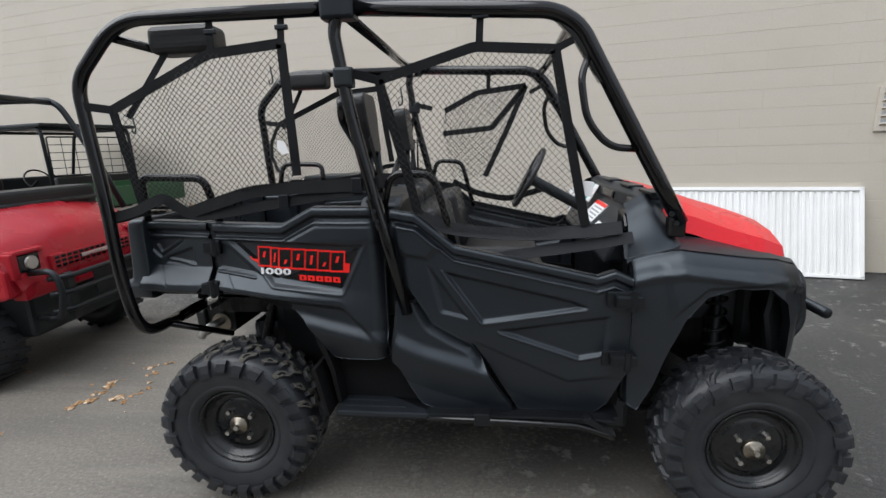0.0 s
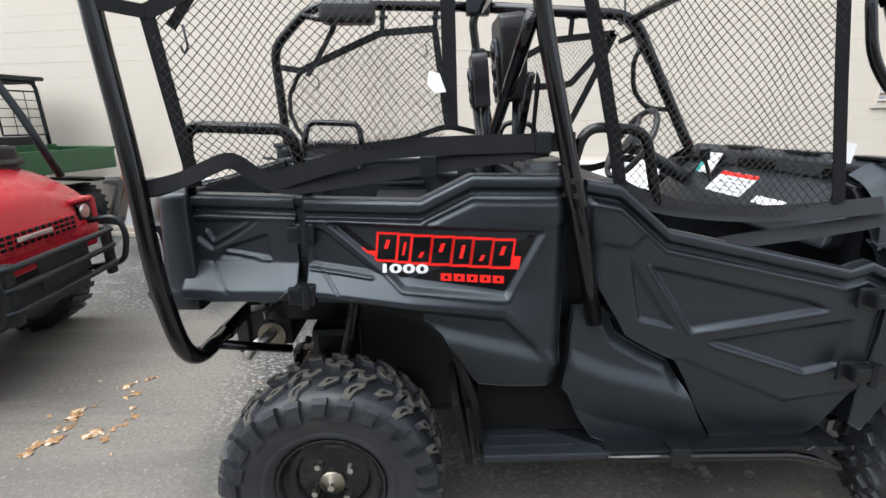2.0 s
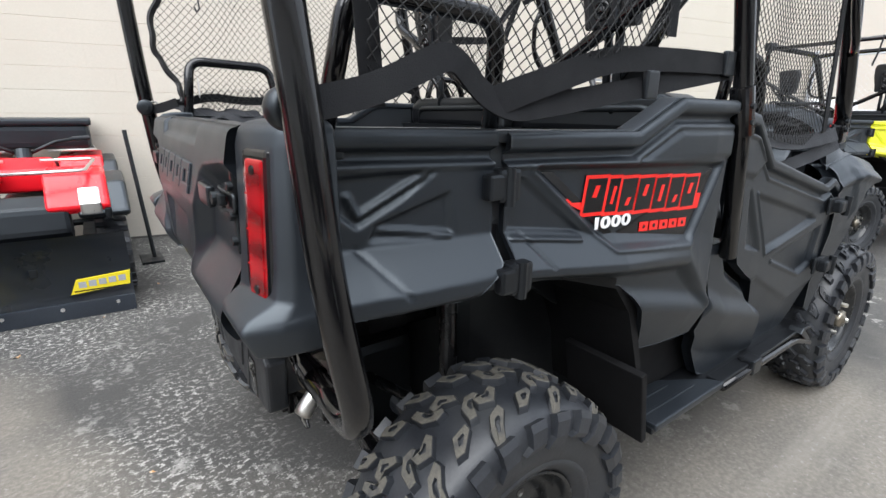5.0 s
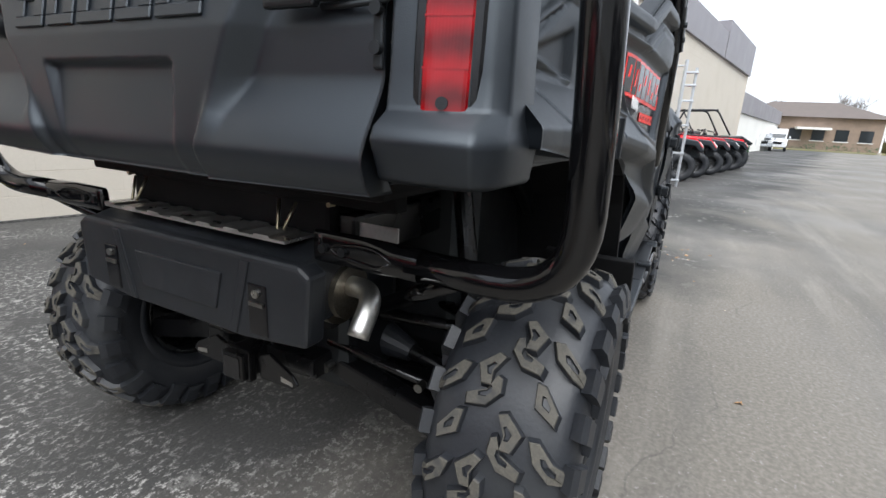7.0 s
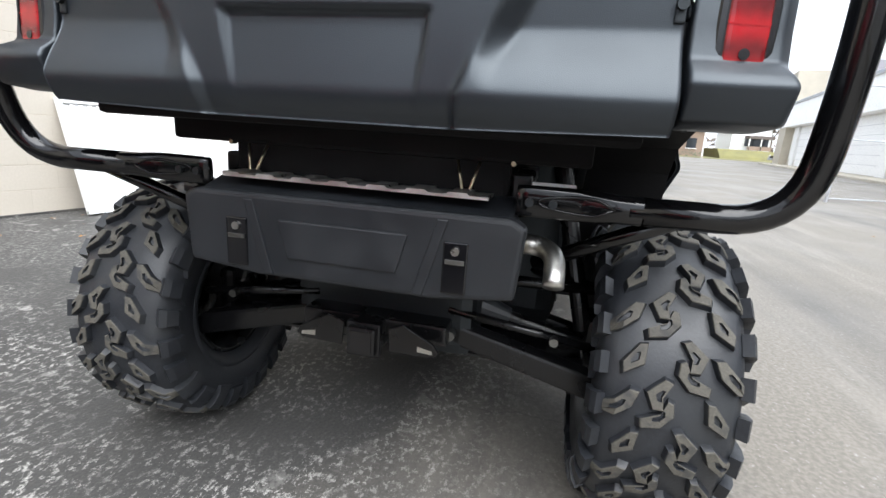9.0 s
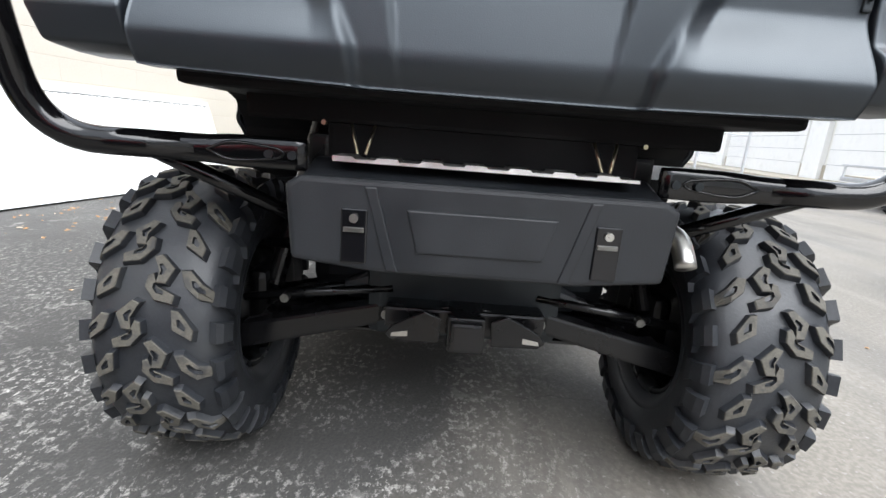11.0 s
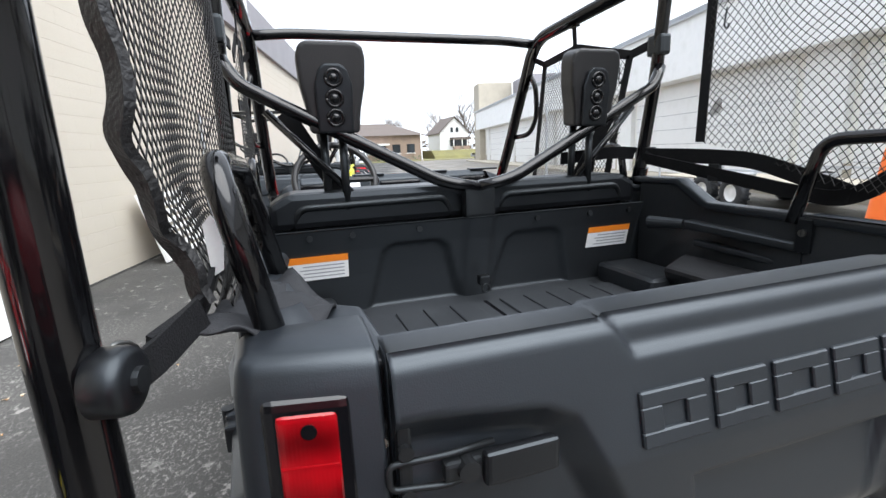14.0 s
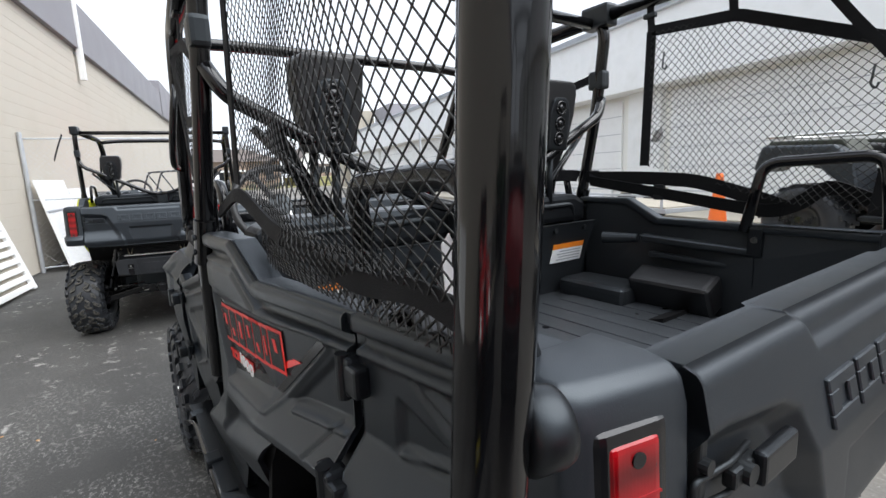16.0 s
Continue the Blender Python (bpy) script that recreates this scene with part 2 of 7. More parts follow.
    l.new(sep.outputs[1], neg.inputs[1])
    wob = n.new("ShaderNodeMath")
    wob.operation = "ADD"
    l.new(neg.outputs[0], wob.inputs[0])
    l.new(step(noise_at(0.7, 5), 0.3, 0.7, -0.7, 0.7), wob.inputs[1])
    # the lane widens behind the parked row
    wide = n.new("ShaderNodeMath")
    wide.operation = "ADD"
    l.new(wob.outputs[0], wide.inputs[0])
    l.new(step(sep.outputs[0], -1.15, -0.6, 1.5, 0.0), wide.inputs[1])
    lane = step(wide.outputs[0], 0.3, 1.3, 0.0, 0.92)
    worn = blend(step(noise_at(60, 3), 0.4, 0.65), (0.138, 0.124, 0.104), (0.196, 0.178, 0.152))
    worn = blend(step(noise_at(0.9, 6, 0.6, (0.3, 1.6, 1), 0.21), 0.46, 0.70, 0.0, 0.85), worn, (0.088, 0.083, 0.076))
    worn = blend(step(noise_at(2.2, 7, 0.65, (0.16, 1.5, 1), 0.21), 0.54, 0.70, 0.0, 0.6), worn, (0.255, 0.236, 0.205))
    worn = blend(step(noise_at(14, 6, 0.7), 0.60, 0.70, 0.0, 0.5), worn, (0.085, 0.081, 0.075))
    worn = blend(step(noise_at(45, 5, 0.7), 0.60, 0.66, 0.0, 0.6), worn, (0.32, 0.31, 0.29))
    base = blend(lane, base, worn)
    # wandering cracks, here and there
    bent = n.new("ShaderNodeVectorMath")
    bent.operation = "MULTIPLY_ADD"
    bent.inputs[1].default_value = (0.35, 0.35, 0)
    warp = n.new("ShaderNodeTexNoise")
    warp.inputs["Scale"].default_value, warp.inputs["Detail"].default_value = 2.5, 6
    l.new(co.outputs["Object"], warp.inputs["Vector"])
    l.new(warp.outputs["Color"], bent.inputs[0])
    l.new(co.outputs["Object"], bent.inputs[2])
    cell = n.new("ShaderNodeTexVoronoi")
    cell.feature = "DISTANCE_TO_EDGE"
    cell.inputs["Scale"].default_value = 0.55
    l.new(bent.outputs[0], cell.inputs["Vector"])
    crack = times(step(cell.outputs["Distance"], 0.0008, 0.0028, 0.28, 0.0), step(noise_at(0.6, 3), 0.54, 0.60))
    base = blend(crack, base, (0.022, 0.021, 0.020))
    l.new(base, b.inputs["Base Color"])
    l.new(step(lane, 0.0, 0.92, 0.16, 0.5), b.inputs["Specular IOR Level"])
    l.new(step(noise_at(0.5, 5), 0.35, 0.7, 0.5, 0.85), b.inputs["Roughness"])
    bp = n.new("ShaderNodeBump")
    bp.inputs["Strength"].default_value, bp.inputs["Distance"].default_value = 0.32, 0.006
    add = n.new("ShaderNodeMath")
    l.new(noise_at(90, 3), add.inputs[0])
    l.new(noise_at(22, 4), add.inputs[1])
    l.new(add.outputs[0], bp.inputs["Height"])
    l.new(bp.outputs[0], b.inputs["Normal"])
    return m


ASPHALT = asphalt_material()


# ---- mesh helpers ----
def mesh_object(name, verts, faces, material, parent=None, label="", smooth=False):
    me = bpy.data.meshes.new(name)
    me.from_pydata([tuple(v) for v in verts], [], [tuple(f) for f in faces])
    me.materials.append(material)
    if smooth:
        me.polygons.foreach_set("use_smooth", [True] * len(me.polygons))
    ob = new(name, me)
    if parent:
        ob.parent = parent
    if label:
        ob["label"] = label
    return ob


def part(name, bm, material, parent=None, label="", smooth=False):
    """Links a bmesh as one mesh object under a thing or a part."""
    bmesh.ops.recalc_face_normals(bm, faces=bm.faces)
    me = bpy.data.meshes.new(name)
    bm.to_mesh(me)
    bm.free()
    me.materials.append(material)
    if smooth:
        me.polygons.foreach_set("use_smooth", [True] * len(me.polygons))
    ob = new(name, me)
    if parent:
        ob.parent = parent
    if label:
        ob["label"] = label
    return ob


def thing(name, label, category, group="", kind="", at=None):
    ob = new(name)
    ob.empty_display_size = 0.1
    if at is not None:
        ob.matrix_basis = at
    return tagged(ob, label, category, group, kind)


def box_bm(x0, x1, y0, y1, z0, z1, bevel=0.0, segs=2, m=None, bm=None):
    out = bmesh.new()
    bmesh.ops.create_cube(out, size=1, matrix=Matrix.Translation(((x0 + x1) / 2, (y0 + y1) / 2, (z0 + z1) / 2)) @ Matrix.Diagonal((abs(x1 - x0), abs(y1 - y0), abs(z1 - z0), 1)))
    if bevel:
        bmesh.ops.bevel(out, geom=out.edges[:], offset=bevel, segments=segs, affect="EDGES", profile=0.6)
    if m is not None:
        bmesh.ops.transform(out, matrix=m, verts=out.verts)
    if bm is None:
        return out
    return join(bm, out)


def join(bm, other):
    me = bpy.data.meshes.new("tmp")
    other.to_mesh(me)
    other.free()
    bm.from_mesh(me)
    bpy.data.meshes.remove(me)
    return bm


def prism_bm(pts, axis, a, b, bevel=0.0, segs=2):
    """A polygon in the plane across axis, drawn out from a to b."""
    bm = bmesh.new()
    n = "xyz".index(axis)

    def place(p, c):
        q = list(p)
        q.insert(n, c)
        return q

    lo = [bm.verts.new(place(p, a)) for p in pts]
    hi = [bm.verts.new(place(p, b)) for p in pts]
    bm.faces.new(lo)
    bm.faces.new(hi[::-1])
    k = len(pts)
    for i in range(k):
        bm.faces.new((lo[i], hi[i], hi[(i + 1) % k], lo[(i + 1) % k]))
    if bevel:
        bmesh.ops.recalc_face_normals(bm, faces=bm.faces)
        bmesh.ops.bevel(bm, geom=bm.edges[:], offset=bevel, segments=segs, affect="EDGES", profile=0.6, clamp_overlap=True)
    return bm


def cyl_bm(p, q, r, r2=None, n=16, bm=None, caps=True):
    p, q = Vector(p), Vector(q)
    d = q - p
    m = Matrix.Translation((p + q) / 2) @ d.to_track_quat("Z", "Y").to_matrix().to_4x4()
    out = bm or bmesh.new()
    bmesh.ops.create_cone(out, cap_ends=caps, segments=n, radius1=r, radius2=r if r2 is None else r2, depth=d.length, matrix=m)
    return out


def rounded(points, radius, steps=6):
    """A polyline with its corners rounded off."""
    pts = [Vector(p) for p in points]
    out = [pts[0]]
    for i in range(1, len(pts) - 1):
        a, b, c = pts[i - 1], pts[i], pts[i + 1]
        u, v = (a - b), (c - b)
        r = min(radius, u.length * 0.48, v.length * 0.48)
        p, q = b + u.normalized() * r, b + v.normalized() * r
        for k in range(steps + 1):
            t = k / steps
            out.append((1 - t) ** 2 * p + 2 * t * (1 - t) * b + t * t * q)
    out.append(pts[-1])
    return out


def sweep(path, section, up=None):
    """Verts and faces of a closed section (a list of (side, up) offsets) swept along a path."""
    pts = [Vector(p) for p in path]
    k = len(section)
    verts, faces = [], []
    n = None
    for i, p in enumerate(pts):
        t = (pts[min(i + 1, len(pts) - 1)] - pts[max(i - 1, 0)]).normalized()
        if up is not None:
            n = Vector(up)
        elif n is None:
            n = t.orthogonal()
        n = (n - t * n.dot(t))
        n = n.normalized() if n.length > 1e-6 else t.orthogonal().normalized()
        s = t.cross(n)
        verts += [p + s * a + n * b for a, b in section]
        if i:
            o = (i - 1) * k
            faces += [(o + j, o + (j + 1) % k, o + k + (j + 1) % k, o + k + j) for j in range(k)]
    faces.append(tuple(range(k))[::-1])
    faces.append(tuple(len(verts) - k + j for j in range(k)))
    return verts, faces


def circle(r, n=14):
    return [(r * math.cos(2 * math.pi * j / n), r * math.sin(2 * math.pi * j / n)) for j in range(n)]


def tube(name, points, r, material, parent=None, bend=0.08, label="", n=14, steps=7):
    v, f = sweep(rounded(points, bend, steps), circle(r, n))
    return mesh_object(name, v, f, material, parent, label, True)


def strap(name, points, width, material, parent, up, thick=0.003, bend=0.02, label=""):
    w, t = width / 2, thick / 2
    v, f = sweep(rounded(points, bend, 4), [(-w, -t), (w, -t), (w, t), (-w, t)], up)
    return mesh_object(name, v, f, material, parent, label)


def lathe(name, profile, axis_m, material, parent=None, n=48, label="", closed=False):
    """A profile of (radius, along) turned round the z axis of axis_m."""
    verts, faces = [], []
    k = len(profile)
    for i in range(n):
        a = 2 * math.pi * i / n
        verts += [axis_m @ Vector((r * math.cos(a), r * math.sin(a), h)) for r, h in profile]
    for i in range(n):
        o, q = i * k, ((i + 1) % n) * k
        for j in range(k if closed else k - 1):
            j2 = (j + 1) % k
            faces.append((o + j, o + j2, q + j2, q + j))
    return mesh_object(name, verts, faces, material, parent, label, True)


# signed distances for moulded relief
def seg_d(u, v, a, b):
    ax, ay, bx, by = *a, *b
    t = np.clip(((u - ax) * (bx - ax) + (v - ay) * (by - ay)) / ((bx - ax) ** 2 + (by - ay) ** 2), 0, 1)
    return np.hypot(u - ax - t * (bx - ax), v - ay - t * (by - ay))


def poly_d(u, v, pts):
    d = np.full(u.shape, 1e9)
    inside = np.zeros(u.shape, bool)
    for i in range(len(pts)):
        a, b = pts[i], pts[(i + 1) % len(pts)]
        d = np.minimum(d, seg_d(u, v, a, b))
        cross = ((a[1] > v) != (b[1] > v)) & (u < (b[0] - a[0]) * (v - a[1]) / ((b[1] - a[1]) or 1e-9) + a[0])
        inside ^= cross
    return np.where(inside, -d, d)


def ease(d, w):
    """1 well inside (d below -w), 0 well outside (d above w)."""
    t = np.clip((w - d) / (2 * w), 0, 1)
    return t * t * (3 - 2 * t)


def ridge(u, v, line, w, h):
    d = np.min([seg_d(u, v, line[i], line[i + 1]) for i in range(len(line) - 1)], axis=0)
    return h * ease(d - w, w * 0.6)


def moulded(name, us, bottom, top, nv, height, place, material, parent, back=0.03, label=""):
    """A moulded panel: columns at us between two outlines, its relief by height(u, v), with a flange turned back round the rim."""
    us = np.asarray(us)
    t = np.linspace(0, 1, nv)
    b, c = np.interp(us, *zip(*bottom)), np.interp(us, *zip(*top))
    u = np.repeat(us[:, None], nv, 1)
    v = b[:, None] + (c - b)[:, None] * t[None]
    h = height(u, v)
    m = len(us)
    verts = [place(*p) for p in zip(u.ravel(), v.ravel(), h.ravel())]
    faces = [(i * nv + j, (i + 1) * nv + j, (i + 1) * nv + j + 1, i * nv + j + 1) for i in range(m - 1) for j in range(nv - 1)]
    rim = [i * nv for i in range(m)] + [(m - 1) * nv + j for j in range(1, nv)] + [i * nv + nv - 1 for i in range(m - 2, -1, -1)] + [j for j in range(nv - 2, 0, -1)]
    o = len(verts)
    uu, vv, hh = u.ravel(), v.ravel(), h.ravel()
    verts += [place(uu[i], vv[i], hh[i] - back) for i in rim]
    k = len(rim)
    faces += [(rim[i], rim[(i + 1) % k], o + (i + 1) % k, o + i) for i in range(k)]
    return mesh_object(name, verts, faces, material, parent, label, True)


def columns(points, step):
    """Even columns that also pass through the given stations."""
    out = []
    for a, b in zip(points, points[1:]):
        n = max(1, round((b - a) / step))
        out += [a + (b - a) * i / n for i in range(n)]
    return out + [points[-1]]


# ---- the utility vehicle ----
def text_mesh(txt, size, name, material, parent, m, label="", extrude=0.0006):
    cu = bpy.data.curves.new(name, "FONT")
    cu.body, cu.size, cu.extrude, cu.align_x, cu.align_y = txt, size, extrude, "CENTER", "CENTER"
    cu.offset, cu.space_character = size * .035, .92
    tmp = bpy.data.objects.new("tmp", cu)
    scene.collection.objects.link(tmp)
    dg = bpy.context.evaluated_depsgraph_get()
    me = bpy.data.meshes.new_from_object(tmp.evaluated_get(dg))
    bpy.data.objects.remove(tmp)
    me.name = name
    me.materials.clear()
    me.materials.append(material)
    me.transform(m)
    ob = new(name, me)
    ob.parent = parent
    if label:
        ob["label"] = label
    return ob


def clip_line(p, d, poly):
    """Stretches of the line p + t d inside a polygon in the plane."""
    ts = []
    for i in range(len(poly)):
        a, b = np.array(poly[i]), np.array(poly[(i + 1) % len(poly)])
        e = b - a
        den = d[0] * e[1] - d[1] * e[0]
        if abs(den) < 1e-9:
            continue
        w = a - p
        t, s = (w[0] * e[1] - w[1] * e[0]) / den, (w[0] * d[1] - w[1] * d[0]) / den
        if 0 <= s < 1:
            ts.append(t)
    ts.sort()
    return list(zip(ts[::2], ts[1::2]))


def net(name, poly, place, parent, cell=0.0165, r=0.00105, sag=0.012, seed=1, label=""):
    """A diamond net of cords filling a polygon; place takes (u, v, bulge) to the world."""
    rnd = random.Random(seed)
    verts, faces = [], []
    us, vs = [p[0] for p in poly], [p[1] for p in poly]
    mid = np.array([(min(us) + max(us)) / 2, (min(vs) + max(vs)) / 2])
    reach = max(max(us) - min(us), max(vs) - min(vs)) * 1.5
    ph = [rnd.uniform(0, 6) for _ in range(4)]

    def warp(u, v):
        e = min(1, max(0, min(min(us) * -1 + u, max(us) - u, v - min(vs), max(vs) - v) / 0.06))
        du = e * 0.010 * math.sin(9 * v + ph[0] + 4 * u) + e * 0.006 * math.sin(23 * u + ph[1])
        dv = e * 0.010 * math.sin(8 * u + ph[2]) + e * 0.007 * math.sin(17 * v + 5 * u + ph[3])
        return u + du, v + dv, e * sag * math.sin(7 * u + 5 * v + ph[0])

    for sign in (1, -1):
        d = np.array([math.cos(0.82), sign * math.sin(0.82)])
        nrm = np.array([-d[1], d[0]])
        k = int(reach / cell)
        for i in range(-k, k):
            p = mid + nrm * cell * i
            for a, b in clip_line(p, d, poly):
                if b - a < 0.006:
                    continue
                n = max(2, int((b - a) / 0.03))
                path = [Vector(place(*warp(*(p + d * (a + (b - a) * j / n))))) for j in range(n + 1)]
                v, f = sweep(path, circle(r, 4))
                o = len(verts)
                verts += v
                faces += [tuple(o + q for q in g) for g in f]
    return mesh_object(name, verts, faces, NETM, parent, label)


def build_tyre(parent, R, width, way):
    """A mud tyre: chevrons of slotted lugs, and blocks that run down the shoulders; way turns the chevrons round."""
    hw = width / 2
    prof = [(R * 0.46, -hw * 0.72), (R * 0.52, -hw * 0.93), (R * 0.70, -hw * 1.05), (R * 0.80, -hw * 1.03), (R * 0.875, -hw * 0.95), (R * 0.928, -hw * 0.78), (R * 0.948, -hw * 0.4), (R * 0.952, 0),
            (R * 0.948, hw * 0.4), (R * 0.928, hw * 0.78), (R * 0.875, hw * 0.95), (R * 0.80, hw * 1.03), (R * 0.70, hw * 1.05), (R * 0.52, hw * 0.93), (R * 0.46, hw * 0.72)]
    tyre = lathe("tyre", prof, Matrix(), RUBBER, parent, 64)
    N = 13
    pitch = 2 * math.pi / N
    # outlines as (share of a pitch round the tyre, share of the half width)
    bar = [(-.03, .03), (-.05, .10), (.08, .17), (.16, .42), (.25, .40), (.22, .16), (.09, .01)]
    block = [(.36, .43), (.37, .53), (.56, .73), (.67, .71), (.56, .46)]
    hook = [(.75, .06), (.72, .16), (.86, .37), (1.02, .28), (1.02, .15), (.90, .17)]
    long_bar = [(-.10, .50), (-.11, .62), (.02, .80), (.13, 1.00), (.23, 1.00), (.18, .78), (.06, .58)]
    sverts, sfaces, tverts, tfaces = [], [], [], []

    def base(w):
        return R * np.interp(abs(w), (0, .4, .78, .95, 1.03), (.952, .948, .928, .875, .80))

    def add(shape, a0, flip, tall):
        n = len(shape)
        ma, mw = sum(q[0] for q in shape) / n, sum(q[1] for q in shape) / n
        pts = [(way * (a0 + (ma + (a - ma) * 1.12) * pitch), flip * min(1, mw + (w - mw) * 1.06)) for a, w in shape]
        ca, cw = sum(q[0] for q in pts) / n, sum(q[1] for q in pts) / n

        def ring(k, h):
            out = []
            for a, w in pts:
                aa, ww = ca + (a - ca) * k, cw + (w - cw) * k
                r = base(ww) + h * (1 - max(0, abs(ww) - .8) * 1.2)
                out.append((r * math.cos(aa), r * math.sin(aa), ww * hw))
            return out

        o = len(sverts)
        sverts.extend(ring(1.24, -0.003) + ring(1.10, tall * .55) + ring(1.03, tall - .002) + ring(.40, tall) + ring(.33, tall - .006))
        for k in (0, 1, 3):
            for i in range(n):
                j = (i + 1) % n
                sfaces.append((o + k * n + i, o + k * n + j, o + k * n + n + j, o + k * n + n + i))
        sfaces.append(tuple(o + 4 * n + i for i in range(n)))
        q = len(tverts)
        tverts.extend(ring(1.03, tall - .002) + ring(.96, tall) + ring(.40, tall))
        for k in (0, 1):
            for i in range(n):
                j = (i + 1) % n
                tfaces.append((q + k * n + i, q + k * n + j, q + k * n + n + j, q + k * n + n + i))

    def shoulder(a0, flip, low):
        """A block that steps down over the shoulder and hooks sideways on the side wall."""
        rows = [(.905, .93, -.02, .25), (.865, 1.00, -.01, .26), (.80, 1.045, .02, .29), (low, 1.065, .02, .42)]
        o = len(sverts)
        for r, w, c, d in rows:
            for lift in (-.004, .013 if r > low else .008):
                for e in (c, d):
                    aa = way * (a0 + e * pitch)
                    rr = R * r + (lift * .6 if r > .85 else 0)
                    sverts.append((rr * math.cos(aa), rr * math.sin(aa), flip * (w * hw + (lift if r < .91 else 0))))
        for i in range(3):
            b0, b1 = o + 4 * i, o + 4 * i + 4
            sfaces.extend([(b0 + 2, b0 + 3, b1 + 3, b1 + 2), (b0, b0 + 2, b1 + 2, b1), (b0 + 3, b0 + 1, b1 + 1, b1 + 3)])
        sfaces.extend([(o, o + 1, o + 3, o + 2), (o + 12, o + 13, o + 15, o + 14)])

    for i in range(N):
        for flip, ph in ((1, 0), (-1, .45)):
            a = (i + ph) * pitch
            for shape in (bar, block, hook, long_bar):
                add(shape, a, flip, R * .044)
            shoulder(a + .02 * pitch, flip, .735)
            shoulder(a + .50 * pitch, flip, .77)
    tread = mesh_object("tread", sverts, sfaces, RUBBER, tyre)
    face = mesh_object("tread_face", tverts, tfaces, LUGTOP, tyre, "tan dusty worn tread edges")
    for q in (tread, face):
        q["kind"] = "stuff"
    # moulded bead ring round the rim
    for sd in (-1, 1):
        lathe("bead_ring", [(R * .535, sd * hw * .95), (R * .555, sd * hw * .985), (R * .575, sd * hw * .99), (R * .59, sd * hw * .975)], Matrix(), RUBBER, tyre, 48)
    return tyre


def build_wheel(parent, R, width, outer, way):
    """A wheel round the z axis, its face towards +z; outer: how far the rim's dish lies from the middle."""
    w = new("wheel")
    w.empty_display_size = 0.1
    w.parent = parent
    build_tyre(w, R, width, way)
    hw = width / 2
    rr = R * .465
    lathe("rim", [(rr, hw * .74), (rr * 1.035, hw * .82), (rr * 1.01, hw * .85), (rr * .97, hw * .82), (rr * .93, hw * .70), (rr * .90, hw * .62), (rr * .86, hw * .60), (rr * .83, hw * .46), (rr * .80, outer + .004), (rr * .74, outer - .002), (rr * .69, outer + .006), (rr * .62, outer + .010), (rr * .30, outer + .010), (rr * .26, outer + .016), (0.0005, outer + .016)], Matrix(), RIM, w, 48)
    lathe("inner_rim", [(rr, -hw * .74), (rr * 1.03, -hw * .80), (rr * .94, -hw * .78), (rr * .88, -hw * .3), (rr * .86, outer - .01), (rr * .4, outer - .012)], Matrix(), RIM, w, 40)
    cap = lathe("hub_cap", [(rr * .25, outer + .012), (rr * .25, outer + .030), (rr * .23, outer + .036), (rr * .12, outer + .038), (rr * .10, outer + .046), (0.0005, outer + .047)], Matrix(), CANM, w, 24, "dull zinc hub cap")
    part("axle_nut", cyl_bm((0, 0, outer + .044), (0, 0, outer + .056), .013, .011, 6), STEEL, cap)
    for i in range(4):
        a = math.pi / 4 + i * math.pi / 2
        x, y = rr * .43 * math.cos(a), rr * .43 * math.sin(a)
        part("lug_nut", cyl_bm((x, y, outer + .008), (x, y, outer + .034), .0125, .010, 6), STEEL, w)
        x, y = rr * .55 * math.cos(a + .62), rr * .55 * math.sin(a + .62)
        # rim hole drawn as a black disc, its dark inside put into the colour
        part("rim_hole", cyl_bm((x, y, outer + .008), (x, y, outer + .0112), .011, n=12), DECAL, w)
    return w


V = thing("utility_vehicle", "black five-seat side-by-side utility vehicle with red hood and side nets", "utility vehicle")

# body panels; s = -1 is the right-hand side, +1 the left
ROUND = 0.012


def lip(d, out):
    """The rolled rim along a top edge, d below it, with a groove and a fine ridge under it."""
    roll = np.where(d < ROUND, ROUND - np.sqrt(np.maximum(ROUND ** 2 - (ROUND - d) ** 2, 0)), 0)
    return out + .010 * ease(d - .030, .004) - roll - .010 * (ease(np.abs(d - .043) - .009, .003)) + .005 * ease(np.abs(d - .060) - .005, .003)


def side_y(x):
    """How far out the upper bed side stands; it draws in towards the rear."""
    return np.interp(x, (-.38, -.30, -.14, .05, .25, .55, .70), (.600, .606, .628, .655, .693, .720, .724))


def follow(bm, s):
    for v in bm.verts:
        v.co.y += s * (float(side_y(v.co.x)) - .69)
    return bm


def bed_rear_side(s):
    def h(x, z):
        out = side_y(x)
        ledge = np.clip((1.012 - z) / .065, 0, 1)
        out = out + np.interp(x, (-.372, -.25, -.05), (.062, .064, .052)) * ledge
        out = out - .03 * np.clip((.925 - z) / .02, 0, 1) ** 2
        out = out - .010 * ease(poly_d(x, z, [(-.345, 1.122), (-.165, 1.128), (-.22, 1.088), (-.30, 1.045), (-.345, 1.08)]), .004)
        out = out - .010 * ease(poly_d(x, z, [(-.27, 1.046), (-.14, 1.09), (-.132, 1.018), (-.28, 1.022)]), .004)
        out = out + ridge(x, z, [(-.314, 1.094), (-.298, 1.062), (-.182, 1.124)], .005, .010)
        out = out + ridge(x, z, [(-.262, 1.038), (-.14, 1.019)], .005, .009)
        out = out - ridge(x, z, [(-.307, 1.014), (-.246, .940)], .0025, .006)
        return lip(np.interp(x, (-.372, -.055), (1.198, 1.194)) - z, out)

    p = moulded("bed_side_rear", columns([-.372, -.055], .005), [(-.372, .922), (-.13, .900), (-.105, .925), (-.055, .965)], [(-.372, 1.198), (-.055, 1.194)], 62, h, lambda u, v, k: (u, s * k, v), PLASTIC, V, .05)
    return p


